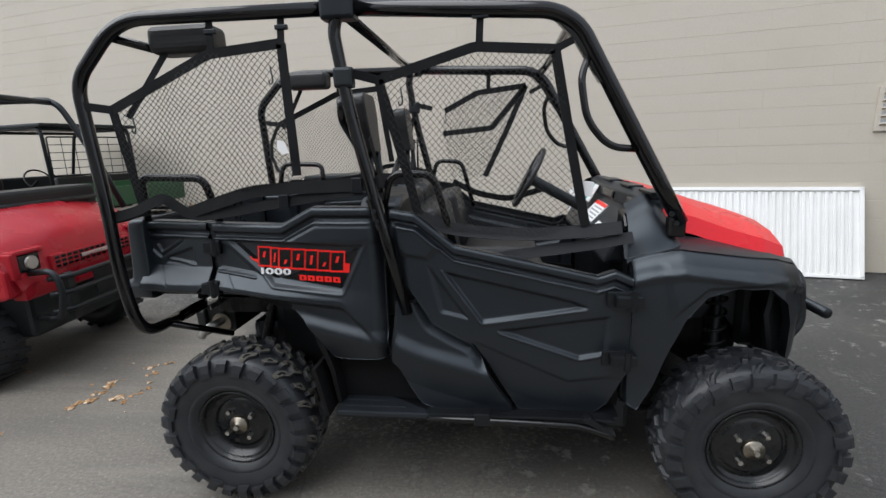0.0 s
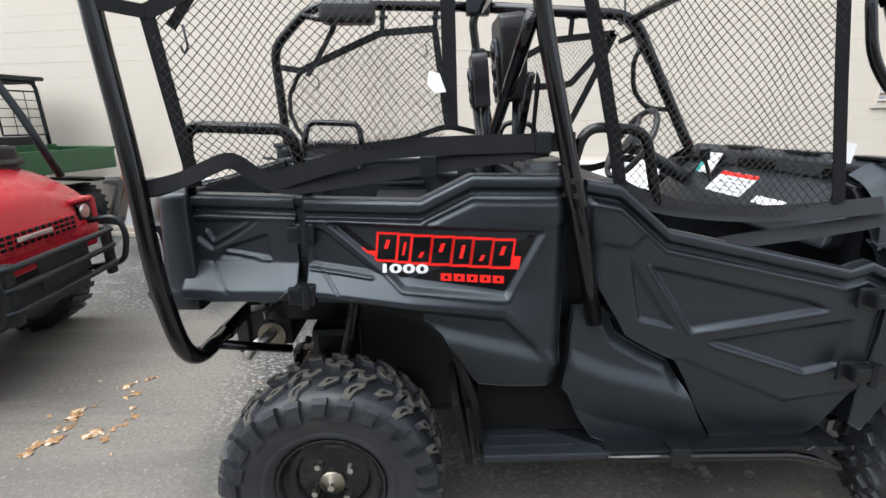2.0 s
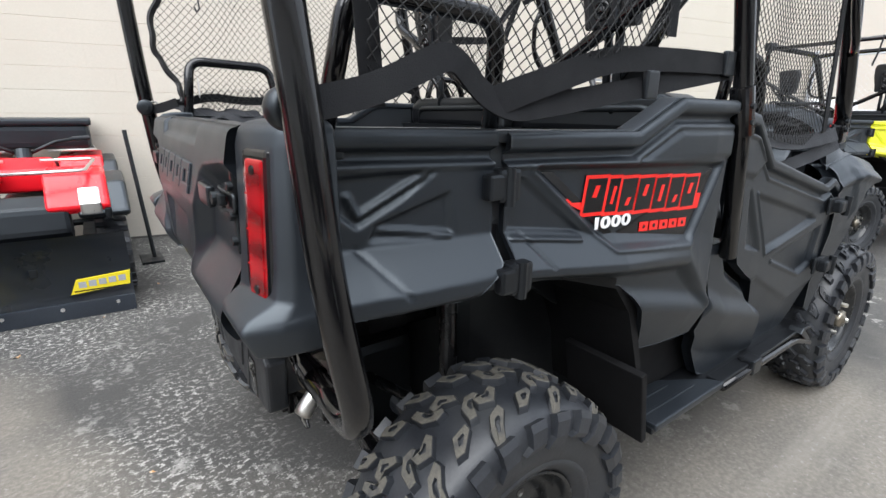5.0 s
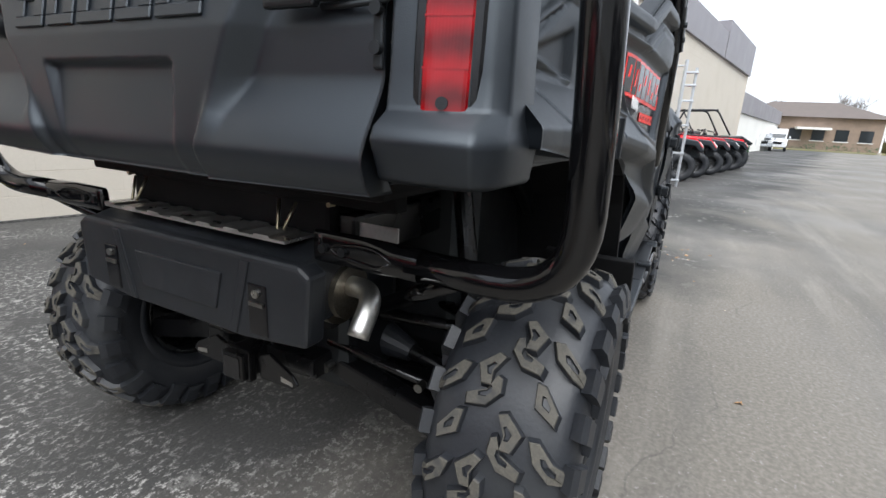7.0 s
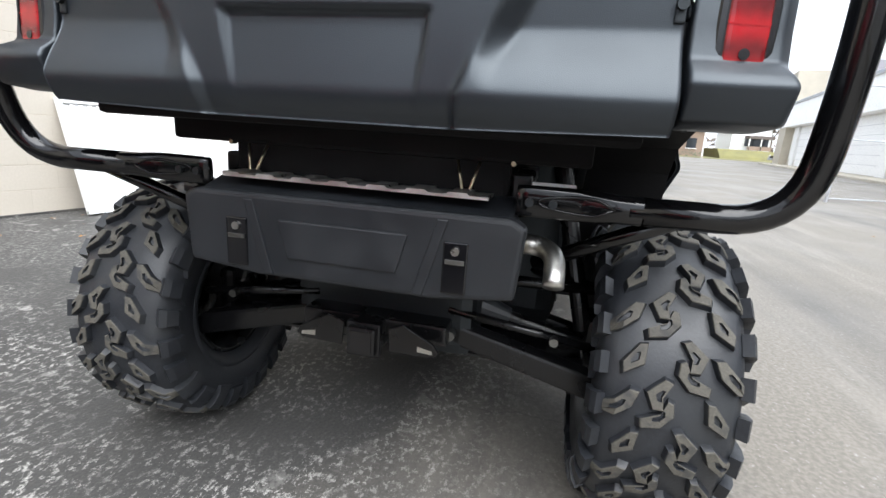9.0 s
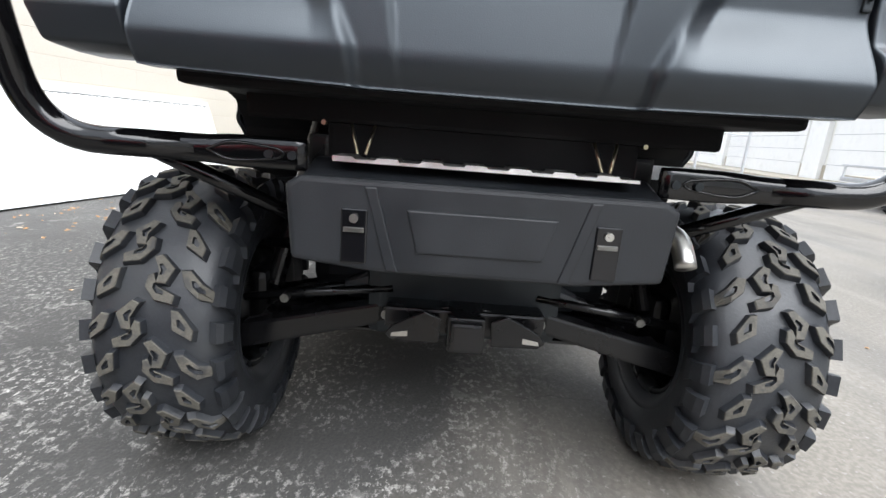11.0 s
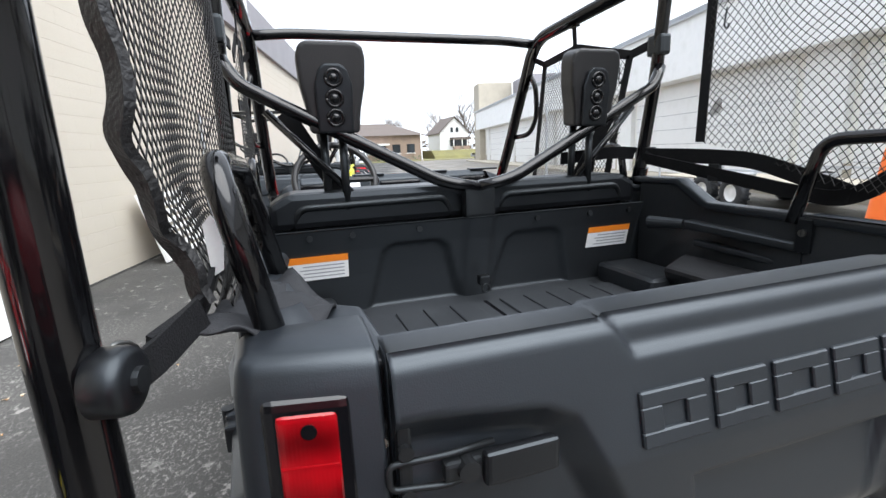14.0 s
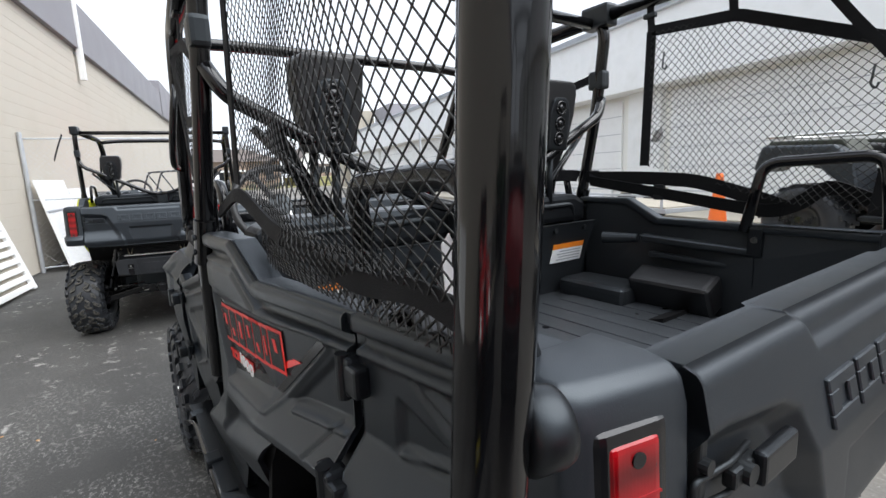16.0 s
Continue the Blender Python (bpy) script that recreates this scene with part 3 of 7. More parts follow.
def bed_front_side(s):
    def h(x, z):
        out = side_y(x)
        top = np.interp(x, (-.04, .280, .41, .66), (1.188, 1.188, 1.255, 1.254))
        lt = np.interp(x, (-.04, .55, .66), (1.012, .945, .92))
        lb = np.interp(x, (-.04, .50, .60, .66), (.950, .897, .80, .74))
        ledge = np.clip((lt - z) / np.maximum(lt - lb, .02), 0, 1)
        flare = np.interp(x, (-.04, .25, .50, .62, .66), (.052, .038, .018, .006, 0))
        out = out + flare * ledge
        under = np.clip((lb - .012 - z) / .035, 0, 1)
        out = out - (flare + .012) * under * under * (3 - 2 * under)
        crease = np.interp(x, (.2, .68), (.815, .715))
        fold = np.clip((crease + .060 - z) / .055, 0, 1)
        out = out + .022 * fold * fold * (3 - 2 * fold) * np.clip((x - .16) / .12, 0, 1)
        out = out - .050 * np.clip((crease - z) / .12, 0, 1)
        frame_ = [(.040, 1.122), (.232, .958), (.503, .932), (.592, 1.108)]
        d = poly_d(x, z, frame_)
        out = out - .010 * ease(d, .005) + .006 * ease(np.abs(d - .010) - .003, .004)
        out = out - .009 * ease(poly_d(x, z, [(-.03, 1.115), (.015, 1.105), (.155, .992), (-.02, 1.014)]), .005)
        out = out + ridge(x, z, [(-.02, 1.000), (.145, .980)], .004, .008)
        out = out - ridge(x, z, [(.005, 1.005), (.055, .940)], .0025, .006)
        out = out + .012 * ease(poly_d(x, z, [(.30, 1.125), (.66, 1.125), (.66, 1.185), (.42, 1.185)]), .008) * 0.6
        out = out - .05 * np.clip((x - .615) / .05, 0, 1) ** 2
        return lip(top - z, out)

    bottom = [(-.03, .915), (.06, .905), (.18, .882), (.295, .850), (.335, .815), (.385, .735), (.425, .66), (.440, .645), (.50, .643), (.66, .656), (.665, .665)]
    top = [(-.03, 1.188), (.280, 1.188), (.41, 1.255), (.64, 1.254), (.665, 1.248)]
    p = moulded("bed_side_front", columns([-.03, .280, .41, .665], .005), bottom, top, 108, h, lambda u, v, k: (u, s * k, v), PLASTIC, V, .012)
    # model graphic: gloss black field with red and white plain shapes

    def flat(name, pts, off, material, label=""):
        bm = prism_bm([(a + (.04 if s > 0 and off > .0005 else 0), b - .005) for a, b in pts], "y", s * (.6845 + off), s * (.6853 + off))
        for w_ in bm.verts:
            w_.co.y += s * (float(side_y(w_.co.x)) - .6935)
        return part(name, bm, material, p, label)

    flat("decal", [(.056, 1.120), (.240, .970), (.497, .944), (.578, 1.104)], .0, DECAL, "gloss black graphic panel")
    flat("decal_band", [(.098, 1.066), (.54, 1.048), (.535, 1.012), (.43, 1.016), (.40, 1.026), (.165, 1.036)], .0010, DRED, "red graphic band")
    x0 = .158
    for i, w in enumerate((.054, .034, .052, .054, .050, .050, .054)):
        sl = .008
        dz = i * .0022
        flat("decal_plate", [(x0 - .004, 1.026 - dz), (x0 + w + .003, 1.026 - dz), (x0 + w + .003 + sl, 1.109 - dz), (x0 - .004 + sl, 1.109 - dz)], .0018, DRED)
        flat("decal_block", [(x0 + .0025, 1.034 - dz), (x0 + w - .0035, 1.034 - dz), (x0 + w - .0035 + sl, 1.102 - dz), (x0 + .0025 + sl, 1.102 - dz)], .0026, DECAL)
        low_, high_ = ((.030, .014), (.016, .016), (.012, .040))[i % 3]
        flat("decal_slot", [(x0 + w * .40, 1.034 + low_ - dz), (x0 + w * .60, 1.034 + low_ - dz), (x0 + w * .60 + sl, 1.102 - high_ - dz), (x0 + w * .40 + sl, 1.102 - high_ - dz)], .0034, DRED)
        x0 += w + .0015
    for i in range(5):
        a = .33 + i * .0345
        flat("decal_mark", [(a, .978 - i * .0012), (a + .029, .977 - i * .0012), (a + .029, .998 - i * .0012), (a, .999 - i * .0012)], .0012, DRED)
        flat("decal_mark", [(a + .011, .984 - i * .0012), (a + .018, .984 - i * .0012), (a + .018, .992 - i * .0012), (a + .011, .992 - i * .0012)], .0020, DECAL)
    turn = Matrix.Translation((.228, s * (.693 - .0030), 1.006) if s < 0 else (.40, s * (.7085 - .0030), .985)) @ (pose(0, 0, 0, 90, 0, 0) if s < 0 else pose(0, 0, 0, 90, 0, 180)) @ pose(0, 0, 0, 0, 0, -2 if s < 0 else 2) @ Matrix.Diagonal((1.95, 1, 1, 1))
    for i, digit in enumerate("1000"):
        text_mesh(digit, .033, "decal_digit", DWHITE, p, turn @ Matrix.Translation(((i - 1.5) * .0180 + (.003 if i == 0 else 0), 0, 0)), "white model number")
    return p


def door(s):
    def h(x, z):
        out = np.full(x.shape, .705)
        top = np.interp(x, (.70, .79, .93, 1.44, 1.50, 1.56), (1.240, 1.225, 1.108, .992, 1.012, .985))
        # three sunk fields, their lower walls turned up to the sky
        out = out - .015 * ease(poly_d(x, z, [(.893, 1.004), (1.030, .812), (1.405, .871), (1.36, .894)]), .010)
        out = out - .013 * ease(poly_d(x, z, [(.838, 1.02), (.972, .830), (.878, .853)]), .009)
        out = out - .014 * ease(poly_d(x, z, [(1.092, .777), (1.385, .674), (1.482, .694), (1.485, .836)]), .010)
        out = out + ridge(x, z, [(.888, 1.006), (1.027, .806), (1.405, .867)], .006, .006)
        out = out + ridge(x, z, [(1.092, .770), (1.385, .668), (1.482, .690)], .006, .006)
        turned = np.interp(x, (1.016, 1.347, 1.514), (.727, .577, .601))
        out = out - .022 * np.clip((turned - z) / .16, 0, 1) - .006 * ease(z - turned, .010)
        out = out - .020 * np.clip((.86 - z) / .40, 0, 1)
        out = out - .06 * np.clip((.76 - x) / .06, 0, 1) ** 2 * np.clip((1.14 - z) / .1, 0, 1)
        out = out + .012 * ease(poly_d(x, z, [(.72, 1.19), (.80, 1.17), (.87, 1.10), (.83, 1.06), (.72, 1.08)]), .008)
        return lip(top - z, out)

    bottom = [(.70, 1.14), (.755, .95), (.795, .885), (.815, .855), (.842, .808), (.92, .760), (1.0, .719), (1.04, .657), (1.10, .544), (1.165, .436), (1.45, .430), (1.500, .475), (1.56, .62)]
    top = [(.70, 1.240), (.79, 1.225), (.93, 1.108), (1.44, .992), (1.50, 1.012), (1.56, .985)]
    p = moulded("door", columns([.70, .79, .93, 1.44, 1.50, 1.56], .0055), bottom, top, 124, h, lambda u, v, k: (u, s * k, v), PLASTIC, V)
    for x, z in ((1.545, .912), (1.535, .690)):
        part("hinge", box_bm(x - .05, x + .045, s * .70, s * .752, z - .022, z + .022, .008), PLASTIC2, p)
        part("hinge_pin", cyl_bm((x + .01, s * .748, z - .035), (x + .01, s * .748, z + .035), .012), PLASTIC2, p)
        part("hinge_plate", box_bm(x - .075, x + .01, s * .712, s * .724, z - .030, z + .030, .006), PLASTIC2, p)
    return p


def sill(s):
    def h(x, z):
        out = np.full(x.shape, .690)
        crease = np.interp(x, (.68, .80, 1.12), (.715, .66, .57))
        fold = np.clip((crease + .065 - z) / .06, 0, 1)
        out = out + .026 * fold * fold * (3 - 2 * fold)
        out = out - .045 * np.clip((crease - z) / .14, 0, 1)
        # the edge along the door is rolled in
        edge = [(.79, .900), (.803, .856), (.832, .796), (.912, .746), (.992, .705), (1.027, .650)]
        near = np.min([seg_d(x, z, a, b) for a, b in zip(edge, edge[1:])], axis=0)
        return out - .030 * np.clip(1 - near / .034, 0, 1)

    bottom = [(.675, .640), (.70, .610), (.735, .53), (.785, .452), (.84, .432), (1.14, .430)]
    top = [(.675, .66), (.70, .885), (.785, .885), (.803, .850), (.832, .796), (.912, .746), (.992, .705), (1.027, .650), (1.088, .535), (1.14, .455)]
    p = moulded("sill_panel", columns([.675, .70, .79, 1.14], .008), bottom, top, 50, h, lambda u, v, k: (u, s * k, v), PLASTIC, V)
    # footboard with tread ribs and rail
    step = part("footboard", prism_bm([(.445, s * .45), (.445, s * .735), (.82, s * .735), (1.54, s * .70), (1.54, s * .45)], "z", .420, .438, .004), PLASTIC2, V)
    pl = part("footboard_plate", prism_bm([(.450, s * .742), (.456, s * .612), (.655, s * .616), (.795, s * .700), (.82, s * .742)], "z", .430, .450, .006), PLASTIC, step)
    for a, b, y in ((.470, .655, .645), (.468, .72, .690)):
        part("plate_ridge", box_bm(a, b, s * y, s * (y + .010), .448, .4535, .002), PLASTIC, pl)
    part("footboard_tread", prism_bm([(.452, .438), (.452, .478), (.66, .476), (.76, .440)], "y", s * .45, s * .60, .004), PLASTIC2, step)
    for i in range(4):
        part("footboard_rib", box_bm(.475 + i * .045, .497 + i * .045, s * .46, s * .59, .474, .490, .003), PLASTIC2, step)
    part("footboard_flange", prism_bm([(.81, s * .690), (.81, s * .738), (1.395, s * .732), (1.52, s * .742), (1.50, s * .69)], "z", .438, .449, .003), PLASTIC2, step)
    tube("side_rail", [(.812, s * .738, .432), (1.06, s * .736, .427), (1.40, s * .733, .418), (1.515, s * .742, .380)], .0125, TUBE, V, .05)
    part("rail_bracket", box_bm(.995, 1.055, s * .70, s * .752, .412, .462, .006), PLASTIC2, V)
    part("rail_end", prism_bm([(1.40, .445), (1.425, .462), (1.520, .392), (1.508, .378)], "y", s * .70, s * .748, .004), PLASTIC2, V)
    part("mud_flap", prism_bm([(.400, .415), (.420, .420), (.378, .625), (.358, .620)], "y", s * .50, s * .735, .004), MATTE, V)
    part("wheel_liner", prism_bm([(.10, .905), (.285, .845), (.35, .77), (.415, .60), (.44, .45), (.455, .45), (.435, .60), (.372, .785), (.305, .865), (.10, .92)], "y", s * .40, s * .684), MATTE, V)
    part("floor_skirt", prism_bm([(.44, .44), (.44, .80), (.70, .80), (1.55, .70), (1.55, .44)], "y", s * .60, s * .615, .003), MATTE, V)
    return p


def fender(s):
    """Front wing: a skin over the wheel that draws in towards the nose."""
    def y_out(x):
        return np.interp(x, (1.55, 1.75, 1.95, 2.08, 2.17, 2.24), (.715, .735, .725, .68, .60, .50))

    def h(x, z):
        out = y_out(x)
        top = np.interp(x, (1.55, 1.62, 1.72, 2.05, 2.17, 2.24), (1.045, 1.066, 1.085, 1.040, 1.00, .95))
        d = top - z
        out = out - .06 * np.exp(-d / .028) + .012 * ease(np.abs(d - .075) - .012, .012)
        out = out + .010 * ease(poly_d(x, z, [(1.66, 1.04), (2.0, 1.00), (2.1, .97), (1.80, .955), (1.70, .86)]), .008)
        out = out - .025 * np.clip((.80 - z) / .2, 0, 1)
        return out

    bottom = [(1.55, .50), (1.60, .47), (1.655, .58), (1.685, .70), (1.735, .84), (1.80, .925), (1.90, .955), (2.02, .945), (2.10, .88), (2.13, .80), (2.15, .64), (2.24, .62)]
    top = [(1.55, 1.045), (1.62, 1.066), (1.72, 1.085), (2.05, 1.040), (2.17, 1.00), (2.24, .95)]
    moulded("front_fender", columns([1.56, 1.62, 1.72, 2.05, 2.24], .010), bottom, top, 60, h, lambda u, v, k: (u, s * k, v), PLASTIC, V, .05)
    # upper shoulder between wing and hood
    verts, faces = [], []
    xs = np.linspace(1.54, 2.24, 20)
    for x in xs:
        zt = float(np.interp(x, (1.54, 1.62, 1.72, 2.05, 2.17, 2.24), (1.045, 1.066, 1.085, 1.040, 1.00, .95)))
        yo = float(y_out(x)) - .05
        yi = float(np.interp(x, (1.54, 1.72, 1.84, 2.085, 2.24), (.62, .565, .55, .53, .44)))
        zi = float(np.interp(x, (1.54, 1.66, 1.84, 1.96, 2.085, 2.24), (1.10, 1.12, 1.098, 1.066, 1.033, .96)))
        verts += [(x, s * yo, zt), (x, s * (yo * .6 + yi * .4), zt + .012), (x, s * yi, zi), (x, s * (yi - .09), zi - .012)]
    for i in range(len(xs) - 1):
        for j in range(3):
            faces.append((4 * i + j, 4 * i + j + 1, 4 * i + 5 + j, 4 * i + 4 + j))
    mesh_object("fender_top", verts, faces, PLASTIC, V, "", True)
    part("inner_fender", prism_bm([(1.62, .50), (1.66, .95), (2.05, .98), (2.24, .90), (2.28, .62), (2.2, .5), (2.0, .75), (1.8, .72)], "y", s * .40, s * .42, .004), PLASTIC2, V)
    part("headlamp_shroud", prism_bm([(2.10, .955), (2.215, .93), (2.235, .82), (2.18, .68), (2.11, .62), (2.08, .80)], "y", s * .40, s * .555, .02), PLASTIC2, V)
    # spring and damper
    pts = []
    for k in range(90):
        a = k / 90 * 2 * math.pi * 8
        t = k / 90
        c = Vector((1.93 + .05 * t, s * (.40 + .12 * (1 - t)), .46 + .42 * t))
        pts.append(c + Vector((.036 * math.cos(a), .036 * math.sin(a), 0)))
    v, f = sweep(pts, circle(.006, 6))
    mesh_object("coil_spring", v, f, FRAME, V, "", True)
    part("damper", cyl_bm((1.93, s * .52, .42), (1.98, s * .40, .90), .018), FRAME, V)
    tube("front_arm", [(1.80, s * .20, .40), (2.0, s * .56, .36), (2.16, s * .20, .40)], .014, FRAME, V, .03)
    tube("front_arm", [(1.84, s * .20, .53), (2.0, s * .55, .50), (2.14, s * .20, .53)], .012, FRAME, V, .03)


for side in (-1, 1):
    bed_rear_side(side)
    bed_front_side(side)
    door(side)
    sill(side)
    fender(side)
    # block hinges in the split of the bed side
    for z, k in ((1.095, 0), (.935, .042)):
        hb = part("bed_hinge", box_bm(-.054, -.004, side * (.625 + k), side * (.660 + k), z - .028, z + .032, .008), PLASTIC2, V)
        part("hinge_barrel", cyl_bm((-.03, side * (.656 + k), z - .034), (-.03, side * (.656 + k), z + .034), .011, n=12), PLASTIC2, hb)
        part("hinge_leaf", box_bm(-.078, -.035, side * (.636 + k), side * (.660 + k), z - .022, z + .024, .006), PLASTIC2, hb)
    part("bed_gasket", box_bm(-.055, -.028, side * .606, side * .628, .91, 1.190, .004), PLASTIC2, V)

# hood
hood_v, hood_f = [], []
hx = [1.715, 1.755, 1.84, 1.97, 2.10, 2.18, 2.205]
hz = [1.236, 1.232, 1.207, 1.158, 1.118, 1.085, 1.03]
hw_ = [.56, .555, .545, .535, .525, .50, .48]
for x, z, w in zip(hx, hz, hw_):
    for k, (f, dz) in enumerate(((-1, -.100), (-.96, -.035), (-.70, .0), (-.45, .025), (0, .03), (.45, .025), (.70, .0), (.96, -.035), (1, -.100))):
        hood_v.append((x + (.0 if abs(f) < .8 else -.02), f * w, z + dz))
for i in range(len(hx) - 1):
    for j in range(8):
        hood_f.append((9 * i + j, 9 * i + j + 1, 9 * i + 10 + j, 9 * i + 9 + j))
mesh_object("hood", hood_v, hood_f, RED, V, "glossy red moulded hood")
part("nose", box_bm(2.04, 2.24, -.45, .45, .62, .99, .05, 3), PLASTIC2, V)
part("grille", box_bm(2.22, 2.275, -.30, .30, .70, .94, .02), PLASTIC2, V)
tube("front_bumper", [(2.18, -.42, .60), (2.31, -.40, .70), (2.32, -.34, .90), (2.32, .34, .90), (2.31, .40, .70), (2.18, .42, .60)], .02, FRAME, V, .06)
tube("bumper_bar", [(2.335, -.50, .79), (2.335, .50, .79)], .021, PLASTIC2, V)
part("skid_plate", box_bm(.45, 2.2, -.42, .42, .30, .33, .01), FRAME, V)
part("under_body", box_bm(.44, 1.60, -.60, .60, .33, .45, .02), FRAME, V)
part("engine_case", box_bm(.05, .62, -.40, .40, .36, .86, .05), FRAME, V)
part("firewall", box_bm(1.56, 1.66, -.60, .60, .45, 1.12, .03), PLASTIC2, V)
part("radiator", box_bm(1.95, 2.08, -.38, .38, .45, 1.05, .02), FRAME, V)

# rear corners with tail lamps
for s in (-1, 1):
    def ring_at(z, grow, lipx, turn=.022):
        base = [(-.340, .650), (-.440 + turn * .8, .646), (-.467 - lipx + turn, .628), (-.467 - lipx, .504), (-.340, .504)]
        return [(x if i in (0, 4) else x - grow, s * (y + (grow if i < 3 else 0)), z) for i, (x, y) in enumerate(base)]

    rings = [ring_at(.872, -.030, -.002, 0), ring_at(.880, -.006, .010, 0), ring_at(.925, .0, .024, 0), ring_at(.940, -.004, .020, .006), ring_at(.958, -.008, .0), ring_at(1.00, -.010, -.004), ring_at(1.17, -.014, -.008), ring_at(1.194, -.017, -.011), ring_at(1.204, -.024, -.015), ring_at(1.2085, -.042, -.024)]
    bm = bmesh.new()
    vs = [[bm.verts.new(p) for p in r] for r in rings]
    for a, b in zip(vs, vs[1:]):
        for i in range(5):
            bm.faces.new((a[i], a[(i + 1) % 5], b[(i + 1) % 5], b[i]))
    bm.faces.new(vs[0])
    bm.faces.new(vs[-1])
    bmesh.ops.recalc_face_normals(bm, faces=bm.faces)
    bmesh.ops.bevel(bm, geom=[e for e in bm.edges if e.calc_face_angle(0) > .45], offset=.006, segments=3, affect="EDGES", profile=.5)
    corner = part("bed_corner", bm, PLASTIC, V, "", True)
    x0 = -.4355

    def lean(bm):
        # the lamp leans with the corner's rear face
        for q in bm.verts:
            q.co.x += .05 * (q.co.z - 1.053) + .19 * (abs(q.co.y) - .53)
        return bm

    part("lamp_bezel", lean(box_bm(x0 - .0135, x0 + .03, s * .531, s * .612, .930, 1.171, .012, 3)), DECAL, corner)
    lamp = part("tail_lamp", lean(box_bm(x0 - .016, x0 + .02, s * .5440, s * .6000, .948, 1.157, .008, 3)), LENS, corner, "red ribbed tail lamp lens")
    for z in (.966, 1.140):
        part("lamp_screw", lean(cyl_bm((x0 - .0175, s * .571, z), (x0 - .01, s * .571, z), .0070, n=16)), DECAL, lamp)
    for z in (1.002, 1.054, 1.106):
        part("lens_rib", lean(box_bm(x0 - .0168, x0 - .010, s * .5465, s * .5975, z - .0012, z + .0012)), LENS, lamp)

# tailgate
def gate_face(z):
    """How far back the gate's skin stands: its upper half leans forward."""
    return .480 - .21 * np.clip(z - 1.05, 0, 1) - .03 * np.clip(1.05 - z, 0, 1)


def tailgate_relief(y, z):
    a = np.abs(y)
    out = gate_face(z)
    # latch pocket under an overhanging brow, with a ledge that slopes out at its foot
    pocket = ease(poly_d(a, z, [(.6, 1.156), (.46, 1.146), (.345, 1.130), (.312, 1.112), (.228, .950), (.207, .900), (.200, .80), (.6, .80)]), .008)
    wall = np.clip(-poly_d(a, z, [(.7, 1.146), (.46, 1.142), (.345, 1.128), (.312, 1.112), (.228, .950), (.207, .70), (.7, .70)]) / .034, 0, 1)
    ramp = np.clip((.992 - z) / .092, 0, 1)
    ramp = ramp * ramp * (3 - 2 * ramp) * .5 + ramp * .5
    out = out + pocket * (-.031 * wall * (1 - ramp) + .016 * ramp)
    out = out - .010 * ease(poly_d(a, z, [(-.3, 1.196), (-.3, 1.161), (.238, 1.161), (.262, 1.196), (.25, 1.23), (-.3, 1.23)]), .006)
    panel = ease(poly_d(a, z, [(-.3, 1.007), (.163, 1.007), (.135, .80), (-.3, .80)]), .004)
    out = out - .013 * panel * np.clip((z - .87) / .12, .15, 1)
    out = out - .022 * np.clip((.905 - z) / .05, 0, 1) ** 2
    roll = .016
    d = 1.198 - z
    out = out - np.where(d < roll, roll - np.sqrt(np.maximum(roll ** 2 - (roll - d) ** 2, 0)), 0)
    return out


ys = columns([-.497, .497], .0052)
gate = moulded("tailgate", ys, [(-.497, .858), (-.2, .850), (.2, .850), (.497, .858)], [(-.497, 1.198), (.497, 1.198)], 70, tailgate_relief, lambda u, v, k: (-k, u, v), PLASTIC, V, .045)
part("tailgate_liner", box_bm(-.412, -.400, -.49, .49, .88, 1.19, .005), LINER, gate)
